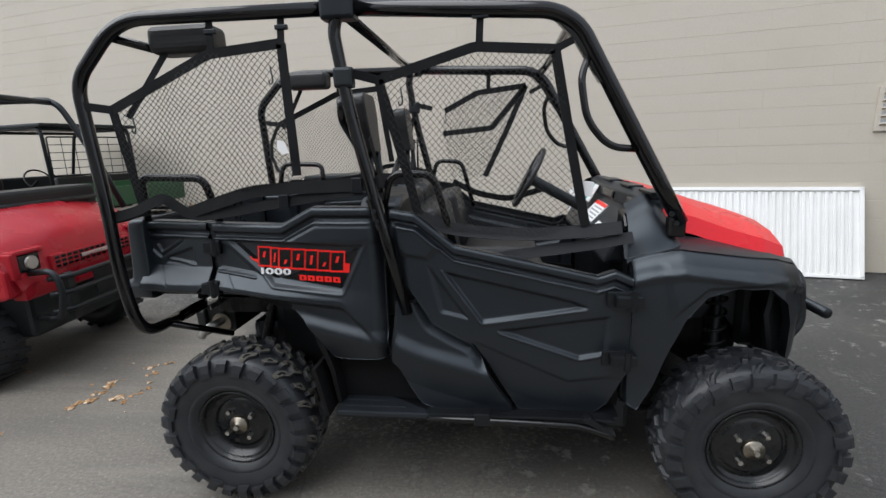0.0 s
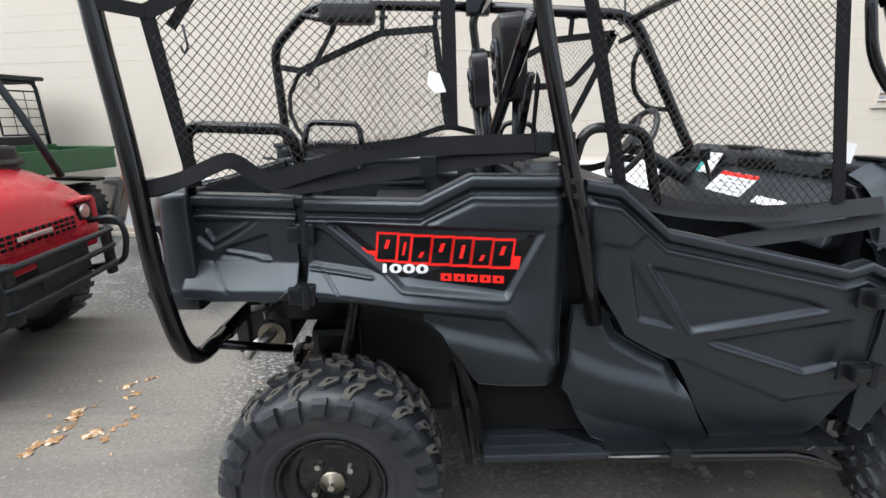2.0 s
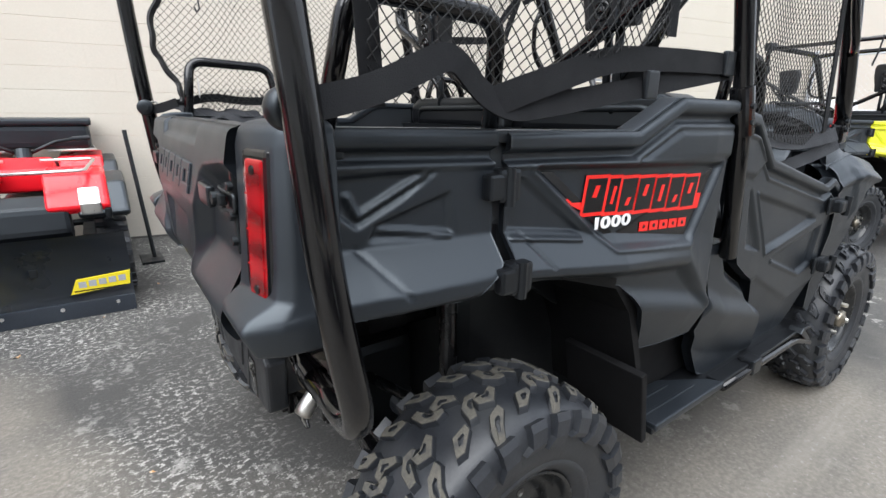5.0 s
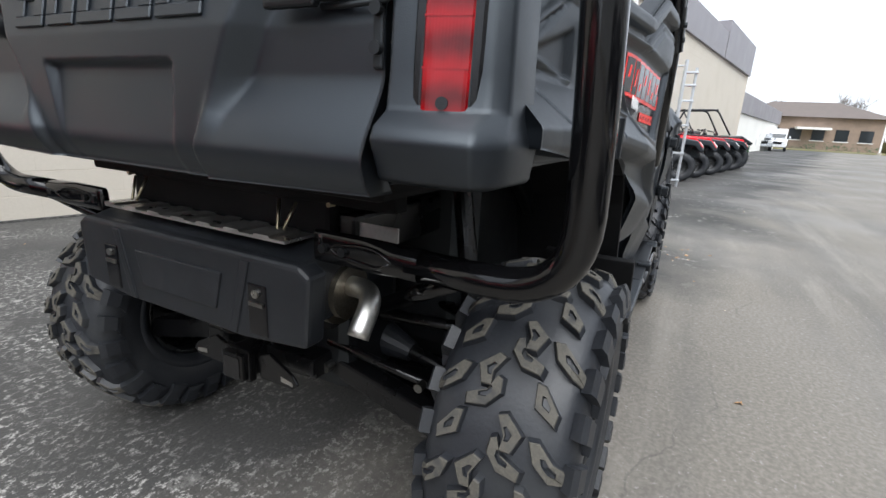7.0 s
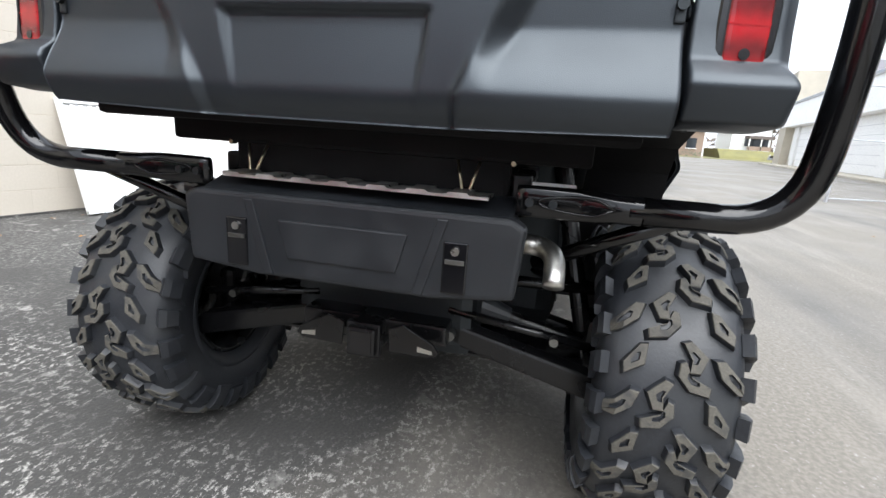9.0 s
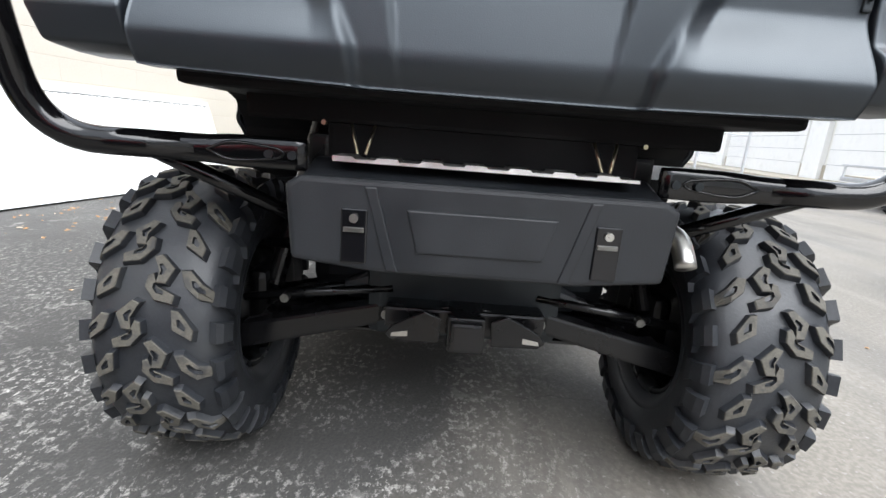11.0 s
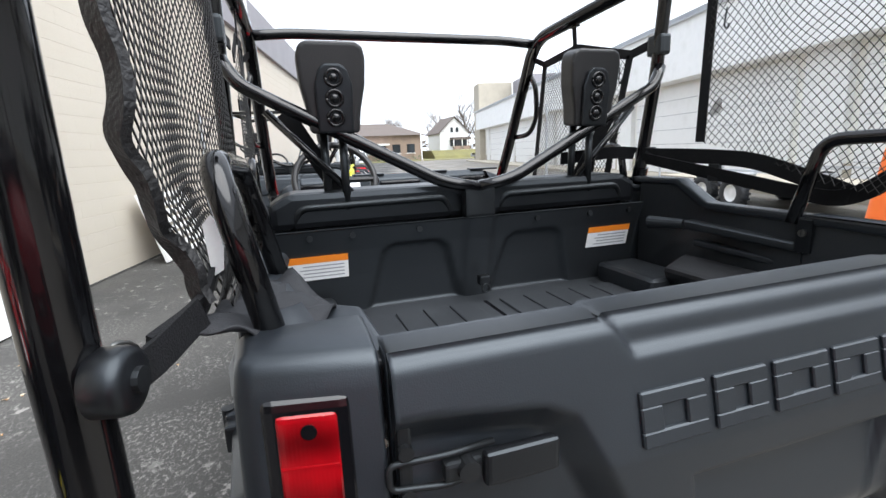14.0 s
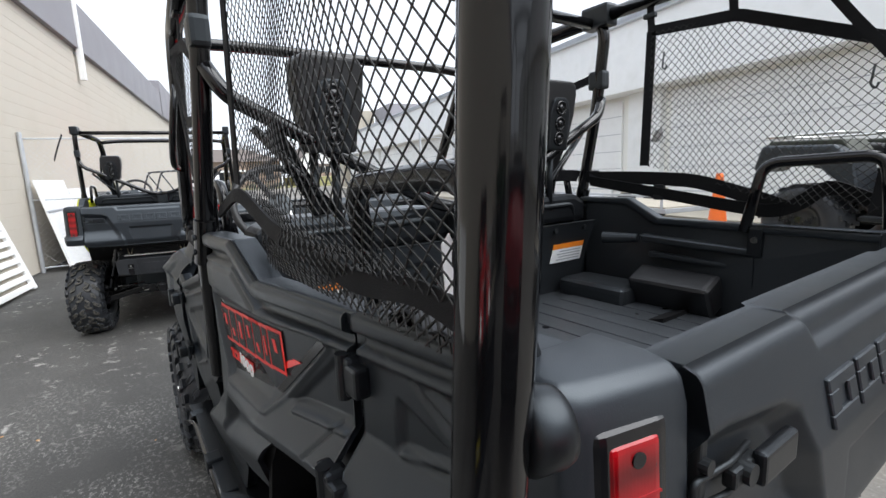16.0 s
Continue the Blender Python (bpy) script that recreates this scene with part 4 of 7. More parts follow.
# raised maker's mark, as plain framed blocks
for a, b in ((.240, .152), (.140, .062), (.050, -.040), (-.050, -.132), (-.142, -.236)):
    bm = bmesh.new()
    for y0, y1, z0, z1 in ((b, a, 1.062, 1.079), (b, a, 1.104, 1.121), (b, b + .028, 1.078, 1.105), (a - .028, a, 1.078, 1.105)):
        box_bm(-.0050, .008, y0, y1, z0, z1, .0018, 1, bm=bm)
    for q in bm.verts:
        q.co.x -= float(gate_face(q.co.z))
    part("raised_mark", bm, PLASTIC, gate)
for s in (-1, 1):
    latch = part("tailgate_latch", box_bm(-.466, -.452, s * .400, s * .455, 1.072, 1.092, .004), FRAME, gate, "black steel latch handle")
    part("latch_grip", box_bm(-.476, -.462, s * .338, s * .418, 1.064, 1.100, .006, 3), PLASTIC2, latch)
    part("latch_pivot", cyl_bm((-.472, s * .432, 1.083), (-.455, s * .432, 1.083), .011, n=14), FRAME, latch)
    tube("latch_wire", [(-.452, s * .40, 1.096), (-.458, s * .45, 1.098), (-.452, s * .505, 1.096), (-.452, s * .505, 1.070), (-.458, s * .45, 1.066), (-.452, s * .41, 1.068)], .0034, FRAME, latch, .008, n=8)
    part("gate_end", prism_bm([(-.430, .868), (-.436, .90), (-.436, 1.178), (-.432, 1.191), (-.425, 1.1965), (-.40, 1.1965), (-.40, .868)], "y", s * .480, s * .4985, .005), PLASTIC, gate)
    # black strip set behind the open gap to give it shade
    part("gap_seal", box_bm(-.424, -.396, min(s * .486, s * .512), max(s * .486, s * .512), .872, 1.188, .004), DECAL, gate, "black strip added to darken the open gap")
    plate = part("latch_plate", box_bm(-.452, -.436, s * .482, s * .4955, 1.000, 1.150, .003), FRAME, gate, "black steel latch plate")
    for z in (1.022, 1.062, 1.108):
        part("plate_bolt", cyl_bm((-.459, s * .489, z), (-.450, s * .489, z), .0075, n=12), FRAME, plate)
    part("strike_plate", box_bm(-.436, -.420, s * .500, s * .520, 1.01, 1.13, .003), FRAME, gate)
    for z in (1.030, 1.115):
        part("rivet", cyl_bm((-.445, s * .508, z), (-.43, s * .508, z), .006, .008, 10), STEEL, gate)

# cargo bed
bed = part("bed_floor", box_bm(-.425, .60, -.60, .60, .885, .900, .004), LINER, V)
for k in range(-6, 7):
    y = k * .085 + (.0 if k else 0)
    if k == 0:
        part("floor_seam", box_bm(-.40, .50, -.006, .006, .899, .9015, .001), DECAL, bed)
    else:
        part("floor_rib", box_bm(-.38, .49, y - .0395, y + .0395, .899, .907, .003), LINER, bed)
for x in (.15, .30):
    for y in (.115, -.115, .26):
        # black disc stands for the shade down the hole
        part("tie_hole", cyl_bm((x, y, .904), (x, y, .9082), .011, n=14), DECAL, bed)


def front_wall(y, z):
    out = -np.interp(z, (.89, 1.02, 1.10, 1.172), (.585, .562, .541, .510))
    for c in (-.205, .205):
        out = out - .020 * ease(poly_d(y - c, z, [(-.15, .90), (-.10, 1.085), (-.07, 1.105), (.07, 1.105), (.10, 1.085), (.15, .90)]), .008)
    out = out + .012 * ease(np.abs(y) - .045, .01)
    return out


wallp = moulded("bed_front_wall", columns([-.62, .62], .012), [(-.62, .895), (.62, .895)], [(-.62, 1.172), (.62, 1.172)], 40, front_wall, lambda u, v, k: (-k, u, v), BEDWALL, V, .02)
for y in (-.56, -.40, -.20, 0, .20, .40, .52):
    part("bolt_head", cyl_bm((.512, y, 1.150), (.524, y, 1.150), .009, n=10), FRAME, wallp)
for s in (-1, 1):
    y0, y1 = (s * .415, s * .585) if s > 0 else (-.585, -.415)
    ya, yb = min(y0, y1), max(y0, y1)
    lab = part("warning_label", prism_bm([(.5600, 1.02), (.5580, 1.02), (.5440, 1.074), (.5460, 1.074)], "y", ya, yb), PAPER, wallp, "white and orange warning label")
    part("label_head", prism_bm([(.5460, 1.074), (.5435, 1.074), (.5385, 1.094), (.5410, 1.094)], "y", ya, yb), ORANGE, lab)
    for i in range(4):
        z_ = 1.029 + .011 * i
        x_ = .5572 - .259 * (z_ - 1.02)
        part("print_line", prism_bm([(x_ + .002, z_), (x_, z_), (x_ - .0009, z_ + .0035), (x_ + .001, z_ + .0035)], "y", ya + .012, yb - .03 - .01 * (i % 2)), INK, lab)
ring_ = [(.49, .012 * math.cos(a), .945 + .014 * math.sin(a)) for a in [i * math.pi / 8 for i in range(17)]]
v, f = sweep(ring_, circle(.003, 6))
mesh_object("tie_ring", v, f, FRAME, wallp, "", True)
part("ring_bracket", box_bm(.490, .52, -.018, .018, .955, .985, .004), FRAME, wallp)

for s in (-1, 1):
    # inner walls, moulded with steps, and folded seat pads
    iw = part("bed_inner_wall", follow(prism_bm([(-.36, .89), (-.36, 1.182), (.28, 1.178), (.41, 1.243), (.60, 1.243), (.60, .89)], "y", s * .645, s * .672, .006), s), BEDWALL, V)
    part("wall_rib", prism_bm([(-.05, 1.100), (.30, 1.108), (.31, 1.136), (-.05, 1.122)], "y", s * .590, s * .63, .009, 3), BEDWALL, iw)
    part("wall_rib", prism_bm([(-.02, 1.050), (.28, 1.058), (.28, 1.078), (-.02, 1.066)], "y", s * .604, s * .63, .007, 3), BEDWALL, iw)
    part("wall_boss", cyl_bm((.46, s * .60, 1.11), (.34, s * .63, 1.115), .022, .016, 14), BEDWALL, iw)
    part("rim_joint", box_bm(-.075, -.035, min(s * .588, s * .612), max(s * .588, s * .612), 1.10, 1.186, .005), PLASTIC2, iw)
    part("joint_bolt", cyl_bm((-.055, s * .592, 1.150), (-.055, s * .582, 1.150), .009, n=12), DULL, iw)
    part("rim_cap", follow(prism_bm([(-.35, 1.172), (-.35, 1.194), (.275, 1.190), (.405, 1.256), (.63, 1.254), (.63, 1.232), (.415, 1.234), (.285, 1.168)], "y", s * .638, s * .685, .006), s), PLASTIC, iw)
    part("folded_pad", box_bm(.03, .30, -.05, .05, -.055, .055, .02, 3, m=Matrix.Translation((0, s * .575, .965)) @ pose(0, 0, 0, s * 25, 0, 0)), VINYL, V, "folded black vinyl seat pad")
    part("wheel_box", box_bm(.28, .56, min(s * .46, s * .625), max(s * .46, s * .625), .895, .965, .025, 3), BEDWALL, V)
    if s > 0:
        part("storage_box", prism_bm([(-.392, .480), (-.392, .600), (-.20, .595), (-.20, .530), (-.232, .488)], "z", .90, 1.182, .010, 3), PLASTIC, V, "flat-topped black plastic box in the bed corner")
    # gate cable looped from the rail's foot, with its eye and clip
    tube("gate_cable", [(-.33, s * .585, 1.165), (-.375, s * .545, 1.195), (-.405, s * .500, 1.165), (-.412, s * .478, 1.120)], .0028, DULL, V, .05, n=6)
    part("cable_clip", box_bm(-.342, -.312, s * .585 - .012, s * .585 + .012, 1.150, 1.172, .004), FRAME, V)
    tube("grab_rail", [(-.346, s * .588, 1.16), (-.312, s * .636, 1.376), (-.050, s * .630, 1.366), (-.025, s * .590, 1.17)], .0152, TUBE, V, .045)

# rear seat backs folded behind the front wall, front seats
for y in (.32, -.32):
    part("rear_bulkhead", prism_bm([(y - .30, 1.17), (y - .30, 1.245), (y - .24, 1.275), (y + .24, 1.275), (y + .30, 1.245), (y + .30, 1.17)], "x", .56, .72, .02), PLASTIC2, V)
    sb = part("seat_back", box_bm(-.06, .06, -.22, .22, 0, .30, .045, 4, m=Matrix.Translation((.86, y, .92)) @ pose(0, 0, 0, 0, -11, 0)), VINYL, V, "black vinyl seat back")
    part("seat_base", box_bm(.86, 1.30, y - .25, y + .25, .80, .93, .05, 4), VINYL, V, "black vinyl seat cushion")
    tube("seat_handle", [(.575, y + .24, 1.17), (.56, y + .22, 1.232), (.56, y - .22, 1.236), (.575, y - .24, 1.17)], .010, FRAME, V, .03)
part("bulkhead_base", box_bm(.61, .80, -.62, .62, .80, 1.19, .03), PLASTIC2, V)
part("seat_tray", box_bm(.74, 1.30, -.60, .60, .62, .82, .03), PLASTIC2, V)

# head rests on stalks
for y in (.42, -.405):
    hr = part("head_rest", prism_bm([(-.066, .004), (-.071, .06), (-.086, .13), (-.090, .20), (-.084, .228), (-.066, .240), (.066, .240), (.084, .228), (.090, .20), (.086, .13), (.071, .06), (.066, .004)], "x", -.038, .035, .012, 3), VINYL, V, "black padded head rest")
    hr.matrix_basis = pose(.56, y, 1.435, 0, -6, 0)
    part("rest_plate", prism_bm([(-.046, .006), (-.050, .13), (-.036, .172), (-.020, .184), (.020, .184), (.036, .172), (.050, .13), (.046, .006)], "x", -.050, -.036, .006), PLASTIC2, hr)
    for z in (.046, .096, .148):
        loop_ = [(-.050, .0205 * math.cos(a), z + .0205 * math.sin(a)) for a in [i * math.pi / 12 for i in range(25)]]
        v, f = sweep(loop_, circle(.0052, 8))
        mesh_object("rest_ring", v, f, CHASSIS, hr, "", True)
        lathe("rest_stud", [(.013, .0), (.012, .005), (.007, .008), (.0005, .009)], Matrix.Translation((-.049, 0, z)) @ pose(0, 0, 0, 0, -90, 0), TUBE, hr, 16)
    tube("rest_stalk", [(.57, y - .02, 1.22), (.565, y - .02, 1.45)], .012, FRAME, V)
    tube("rest_stalk", [(.60, y + .03, 1.22), (.585, y + .03, 1.45)], .012, FRAME, V)

# dashboard, wheel, labels
part("dashboard", prism_bm([(1.49, 1.00), (1.515, 1.066), (1.625, 1.178), (1.645, 1.245), (1.70, 1.245), (1.70, 1.00)], "y", -.545, .545, .014), PLASTIC, V)


def dash_wing(s):
    """The moulded shoulder that runs from the dashboard down to the door and out to the wing."""
    lines = [[(1.565, .50, 1.222), (1.560, .575, 1.190), (1.555, .640, 1.115), (1.545, .665, 1.03)],
             [(1.625, .50, 1.256), (1.640, .580, 1.224), (1.645, .642, 1.138), (1.605, .672, 1.055)],
             [(1.675, .50, 1.240), (1.695, .572, 1.185), (1.690, .645, 1.112), (1.655, .680, 1.062)],
             [(1.715, .52, 1.180), (1.735, .585, 1.118), (1.730, .655, 1.086), (1.700, .685, 1.068)]]

    def spline(p, t):
        k = min(int(t * 3), 2)
        f = t * 3 - k
        q = [np.array(p[max(0, min(3, k + j))]) for j in (-1, 0, 1, 2)]
        return .5 * (2 * q[1] + (q[2] - q[0]) * f + (2 * q[0] - 5 * q[1] + 4 * q[2] - q[3]) * f * f + (3 * q[1] - q[0] - 3 * q[2] + q[3]) * f ** 3)

    verts, faces, n = [], [], 17
    for i in range(n):
        row = [spline(c, i / (n - 1)) for c in lines]
        for j in range(n):
            x, y, z = spline(row, j / (n - 1))
            verts.append((x, s * y, z))
    for i in range(n - 1):
        for j in range(n - 1):
            faces.append((n * i + j, n * i + j + 1, n * i + n + j + 1, n * i + n + j))
    w = mesh_object("dash_wing", verts, faces, PLASTIC, V, "", True)
    # black inset that stands for the shade inside the pocket
    part("side_pocket", prism_bm([(s * .46, 1.135), (s * .47, 1.205), (s * .545, 1.190), (s * .58, 1.15), (s * .56, 1.12)], "x", 1.552, 1.60, .01), DECAL, w)
    part("pocket_lip", prism_bm([(s * .455, 1.120), (s * .455, 1.136), (s * .56, 1.122), (s * .575, 1.108)], "x", 1.542, 1.565, .004), PLASTIC2, w)
    part("dash_pod", box_bm(-.055, .055, -.06, .06, -.012, .012, .01, 2, m=Matrix.Translation((1.572, s * .42, 1.132)) @ pose(0, 0, 0, 0, -46, 0)), PLASTIC, w)


dash_wing(-1)
dash_wing(1)
part("cowl", prism_bm([(1.615, 1.19), (1.625, 1.245), (1.66, 1.268), (1.71, 1.262), (1.765, 1.238), (1.765, 1.19)], "y", -.50, .50, .012, 3), PLASTIC, V)
for y0, y1 in ((-.54, -.34), (-.12, .10), (.30, .52)):
    # solid black box in place of the pocket's dark inside
    part("dash_pocket", box_bm(1.612, 1.66, y0, y1, 1.192, 1.236, .010), DECAL, V)
for y in (-.50, -.20, .15):
    part("dash_vent", box_bm(1.640, 1.70, y - .08, y + .08, 1.262, 1.273, .004), PLASTIC2, V)
slope = lambda u, y: Matrix.Translation((1.570 + u * .7, y, 1.122 + u * .713)) @ pose(0, 0, 0, 0, -45.5, 0)
lab_ = part("dash_label", box_bm(-.055, .055, -.118, .118, -.001, .0035, m=slope(0, .05)), PAPER, V, "white dashboard warning label")
part("label_head", box_bm(-.010, .010, -.118, .118, .003, .0042, m=slope(.044, .05)), DRED, lab_)
for i in range(4):
    part("print_line", box_bm(-.004, .004, -.10, .09 - .03 * (i % 2), .003, .0042, m=slope(-.038 + i * .019, .05)), INK, lab_)
part("dash_label", box_bm(-.016, .016, -.075, .075, -.001, .0035, m=slope(-.045, -.225)), PAPER, V, "white strip label")
tg = part("dash_tag", box_bm(-.05, .05, -.055, .055, -.001, .003, m=Matrix.Translation((1.592, .26, 1.190)) @ pose(0, 0, 0, 0, -60, 0)), PAPER, V, "white and teal paper hanger")
part("tag_edge", box_bm(-.05, .05, -.012, .012, .0028, .004, m=Matrix.Translation((1.592, .305, 1.190)) @ pose(0, 0, 0, 0, -60, 0)), TEAL, tg)
sw = Matrix.Translation((1.26, .36, 1.27)) @ pose(0, 0, 0, 0, -62, 0)
pts = [sw @ Vector((.17 * math.cos(a), .17 * math.sin(a), 0)) for a in [i * math.pi / 20 for i in range(41)]]
v, f = sweep(pts, circle(.014, 10))
wheel_ = mesh_object("steering_wheel", v, f, VINYL, V, "black steering wheel", True)
for a in (.5, 2.6, 4.7):
    part("wheel_spoke", cyl_bm(sw @ Vector((.03 * math.cos(a), .03 * math.sin(a), 0)), sw @ Vector((.165 * math.cos(a), .165 * math.sin(a), 0)), .012, n=8), VINYL, wheel_)
part("wheel_boss", cyl_bm(sw @ Vector((0, 0, -.03)), sw @ Vector((0, 0, .02)), .045), PLASTIC2, wheel_)
part("steering_column", cyl_bm(sw @ Vector((0, 0, 0)), (1.56, .36, 1.10), .03), PLASTIC2, V)
kn = part("gear_lever", cyl_bm((1.545, .155, 1.12), (1.50, .150, 1.225), .008, n=10), PLASTIC2, V)
part("lever_knob", cyl_bm((1.506, .151, 1.212), (1.494, .149, 1.262), .019, .024, 14), PLASTIC2, kn)
part("price_tag", box_bm(-.028, .028, -.001, .001, -.026, .026, m=Matrix.Translation((1.392, -.664, 1.300)) @ pose(0, 0, 0, 0, 8, 6)), PAPER, V, "white paper tag")
part("hang_tag", prism_bm([(.305, 1.50), (.330, 1.493), (.345, 1.452), (.318, 1.448), (.300, 1.47)], "y", -.709, -.707), PAPER, V, "white hang tag on the net")

part("hang_tag", prism_bm([(.655, 1.312), (.646, 1.322), (.636, 1.300), (.640, 1.262), (.652, 1.255)], "x", -.291, -.2895), PAPER, V, "white paper hang tag by the bed rail")

# roll cage
cage_r = .0235
for s in (-1, 1):
    post = [(-.352, -.722, .744), (-.397, -.724, .98), (-.418, -.706, 1.30), (-.450, -.694, 1.60), (-.460, -.690, 1.735)] if s < 0 else [(-.360, .738, .744), (-.427, .735, .98), (-.452, .731, 1.30), (-.466, .726, 1.60), (-.468, .708, 1.735)]
    c = tube("cage_side_rail", [(-.345, s * .480, .743)] + post + [(-.262, s * .690, 1.935), (.52, s * .690, 1.925)], cage_r, TUBE, V, .11, n=18, steps=9)
    # the tube's foot, pressed flat where it is bolted on, with a dimple
    fv, ff = [], []
    for k, (y, rx, rz) in enumerate(((.500, .0235, .0235), (.462, .0225, .0240), (.430, .0150, .0265), (.400, .0095, .0275), (.320, .0085, .0270), (.300, .0080, .0260))):
        for j in range(16):
            a_ = 2 * math.pi * j / 16
            ca, sa = math.cos(a_), math.sin(a_)
            fv.append((-.345 + rx * math.copysign(abs(ca) ** .7, ca), s * y, .743 + rz * math.copysign(abs(sa) ** .7, sa)))
        if k:
            ff += [(16 * k - 16 + j, 16 * k - 16 + (j + 1) % 16, 16 * k + (j + 1) % 16, 16 * k + j) for j in range(16)]
    ff.append(tuple(16 * 5 + j for j in range(16)))
    fe = mesh_object("flattened_end", fv, ff, TUBE, c, "", True)
    rim_ = [(-.366, s * .458, .743), (-.361, s * .430, .7575), (-.3545, s * .395, .757), (-.3535, s * .345, .751), (-.3535, s * .335, .744), (-.3535, s * .345, .736), (-.3545, s * .395, .729), (-.361, s * .430, .7285), (-.366, s * .456, .743)]
    tube("dimple_rim", rim_, .0028, TUBE, fe, .012, n=6, steps=3)
    for y in (.361, .322):
        part("bolt_head", cyl_bm((-.360, s * y, .742), (-.345, s * y, .742), .0075, n=10), FRAME, c)
    tube("rear_brace", [(-.345, s * .575, .742), (-.20, s * .34, .60)], .015, TUBE, V)
    px_, py_ = (-.413, .712) if s < 0 else (-.447, .732)
    # rubber-faced buffer on the post and the strap hooked to it
    cl = lathe("cage_clamp", [(.0005, -.047), (.019, -.047), (.0245, -.044), (.0262, -.038), (.0262, -.020), (.020, -.016), (.0005, -.016)], Matrix.Translation((px_, s * py_, 1.222)) @ pose(0, 0, 0, 0, 0, -12 * s) @ pose(0, 0, 0, -90 * s, 0, 0), PLASTIC2, V, 28)
    part("clamp_bolt", cyl_bm((px_ - .0095, s * (py_ - .0445), 1.222), (px_ - .0107, s * (py_ - .0505), 1.222), .010, n=12), FRAME, cl)
    strap("clamp_strap", [(px_ - .006, s * (py_ - .028), 1.216), (px_ + .030, s * (py_ - .046), 1.218), (px_ + .085, s * (py_ - .078), 1.240)], .030, WEB, cl, (-.6, s * -.8, 0), .005, .03)
    tube("strap_hook", [(px_ + .006, s * (py_ - .020), 1.236), (px_ + .014, s * (py_ - .026), 1.243), (px_ + .026, s * (py_ - .032), 1.240), (px_ + .032, s * (py_ - .036), 1.232)], .0028, DULL, cl, .006, n=6)
    tube("cage_front", [(.58, s * .690, 1.925), (1.275, s * .655, 1.885), (1.362, s * .650, 1.835), (1.618, s * .640, 1.37), (1.730, s * .63, 1.17)], cage_r * 1.15, TUBE, V, .07, n=18)
    part("pillar_gusset", prism_bm([(1.20, 1.885), (1.345, 1.85), (1.45, 1.66), (1.43, 1.65), (1.335, 1.80), (1.27, 1.865)], "y", s * .632, s * .662, .004), TUBE, V)
    tube("b_pillar", [(.565, s * .690, 1.925), (.535, s * .690, 1.86), (.575, s * .700, 1.60), (.668, s * .720, 1.21), (.748, s * .712, .85)], cage_r * .92, TUBE, V, .08, n=18)
    part("roof_joint", box_bm(.50, .62, min(s * .655, s * .722), max(s * .655, s * .722), 1.885, 1.965, .012), PLASTIC2, V)
    jb = part("pillar_joint", cyl_bm((.646, s * .716, 1.285), (.676, s * .7215, 1.175), .0265, n=22), TUBE, V)
    for z in (1.205, 1.242):
        part("joint_bolt", cyl_bm((.664 - (z - 1.2) * .25, s * .738, z), (.664 - (z - 1.2) * .25, s * .749, z), .0075, n=12), FRAME, jb)
    part("hood_bracket", box_bm(1.685, 1.745, min(s * .605, s * .652), max(s * .605, s * .652), 1.12, 1.195, .014, 3), TUBE, V)
    part("bracket_bolt", cyl_bm((1.708, s * .650, 1.172), (1.708, s * .658, 1.172), .009, n=12), FRAME, V)
    part("bracket_bolt", cyl_bm((1.690, s * .652, 1.205), (1.690, s * .660, 1.205), .009, n=12), FRAME, V)
    tube("grab_handle", [(1.39, s * .655, 1.735), (1.365, s * .672, 1.67), (1.385, s * .690, 1.53), (1.46, s * .690, 1.44), (1.565, s * .650, 1.43)], .0125, TUBE, V, .05)
    tube("v_brace", [(.55, s * .695, 1.63), (.535, s * .66, 1.565), (.525, s * .12, 1.285), (.525, 0, 1.262)], .0185, TUBE, V, .05)
    part("brace_joint", box_bm(.53, .60, min(s * .675, s * .72), max(s * .675, s * .72), 1.665, 1.735, .012), FRAME, V)
    tube("belt_brace", [(.57, s * .60, 1.50), (.58, s * .36, 1.24)], .011, TUBE, V)
    tube("speaker_arm", [(-.30, s * .675, 1.88), (-.16, s * .55, 1.84)], .016, TUBE, V)
    part("rear_head_pad", box_bm(-.20, .06, min(s * .52, s * .64), max(s * .52, s * .64), 1.825, 1.925, .035, 4), VINYL, V, "black padded rear head rest")
    strap("rest_strap", [(-.30, s * .66, 1.60), (-.22, s * .645, 1.71), (-.14, s * .62, 1.83)], .024, WEB, V, (0, s, 0), .003)
    tube("side_hoop", [(.93, s * .66, 1.08), (.86, s * .66, 1.36), (.70, s * .66, 1.37), (.66, s * .66, 1.20)], .0135, TUBE, V, .05)
tube("cross_bar", [(.58, -.69, 1.905), (.58, .69, 1.905)], cage_r * .85, TUBE, V)
tube("cross_bar", [(1.33, -.65, 1.86), (1.36, -.50, 1.88), (1.36, .50, 1.88), (1.33, .65, 1.86)], cage_r * .9, TUBE, V, .1)
part("v_foot", box_bm(.51, .555, -.05, .05, 1.17, 1.275, .01), FRAME, V)

# side nets with webbing borders
def billow(u, v):
    """How far the rear net swells outwards."""
    return -.030 * min(1, max(0, (1.34 - v) / .1))


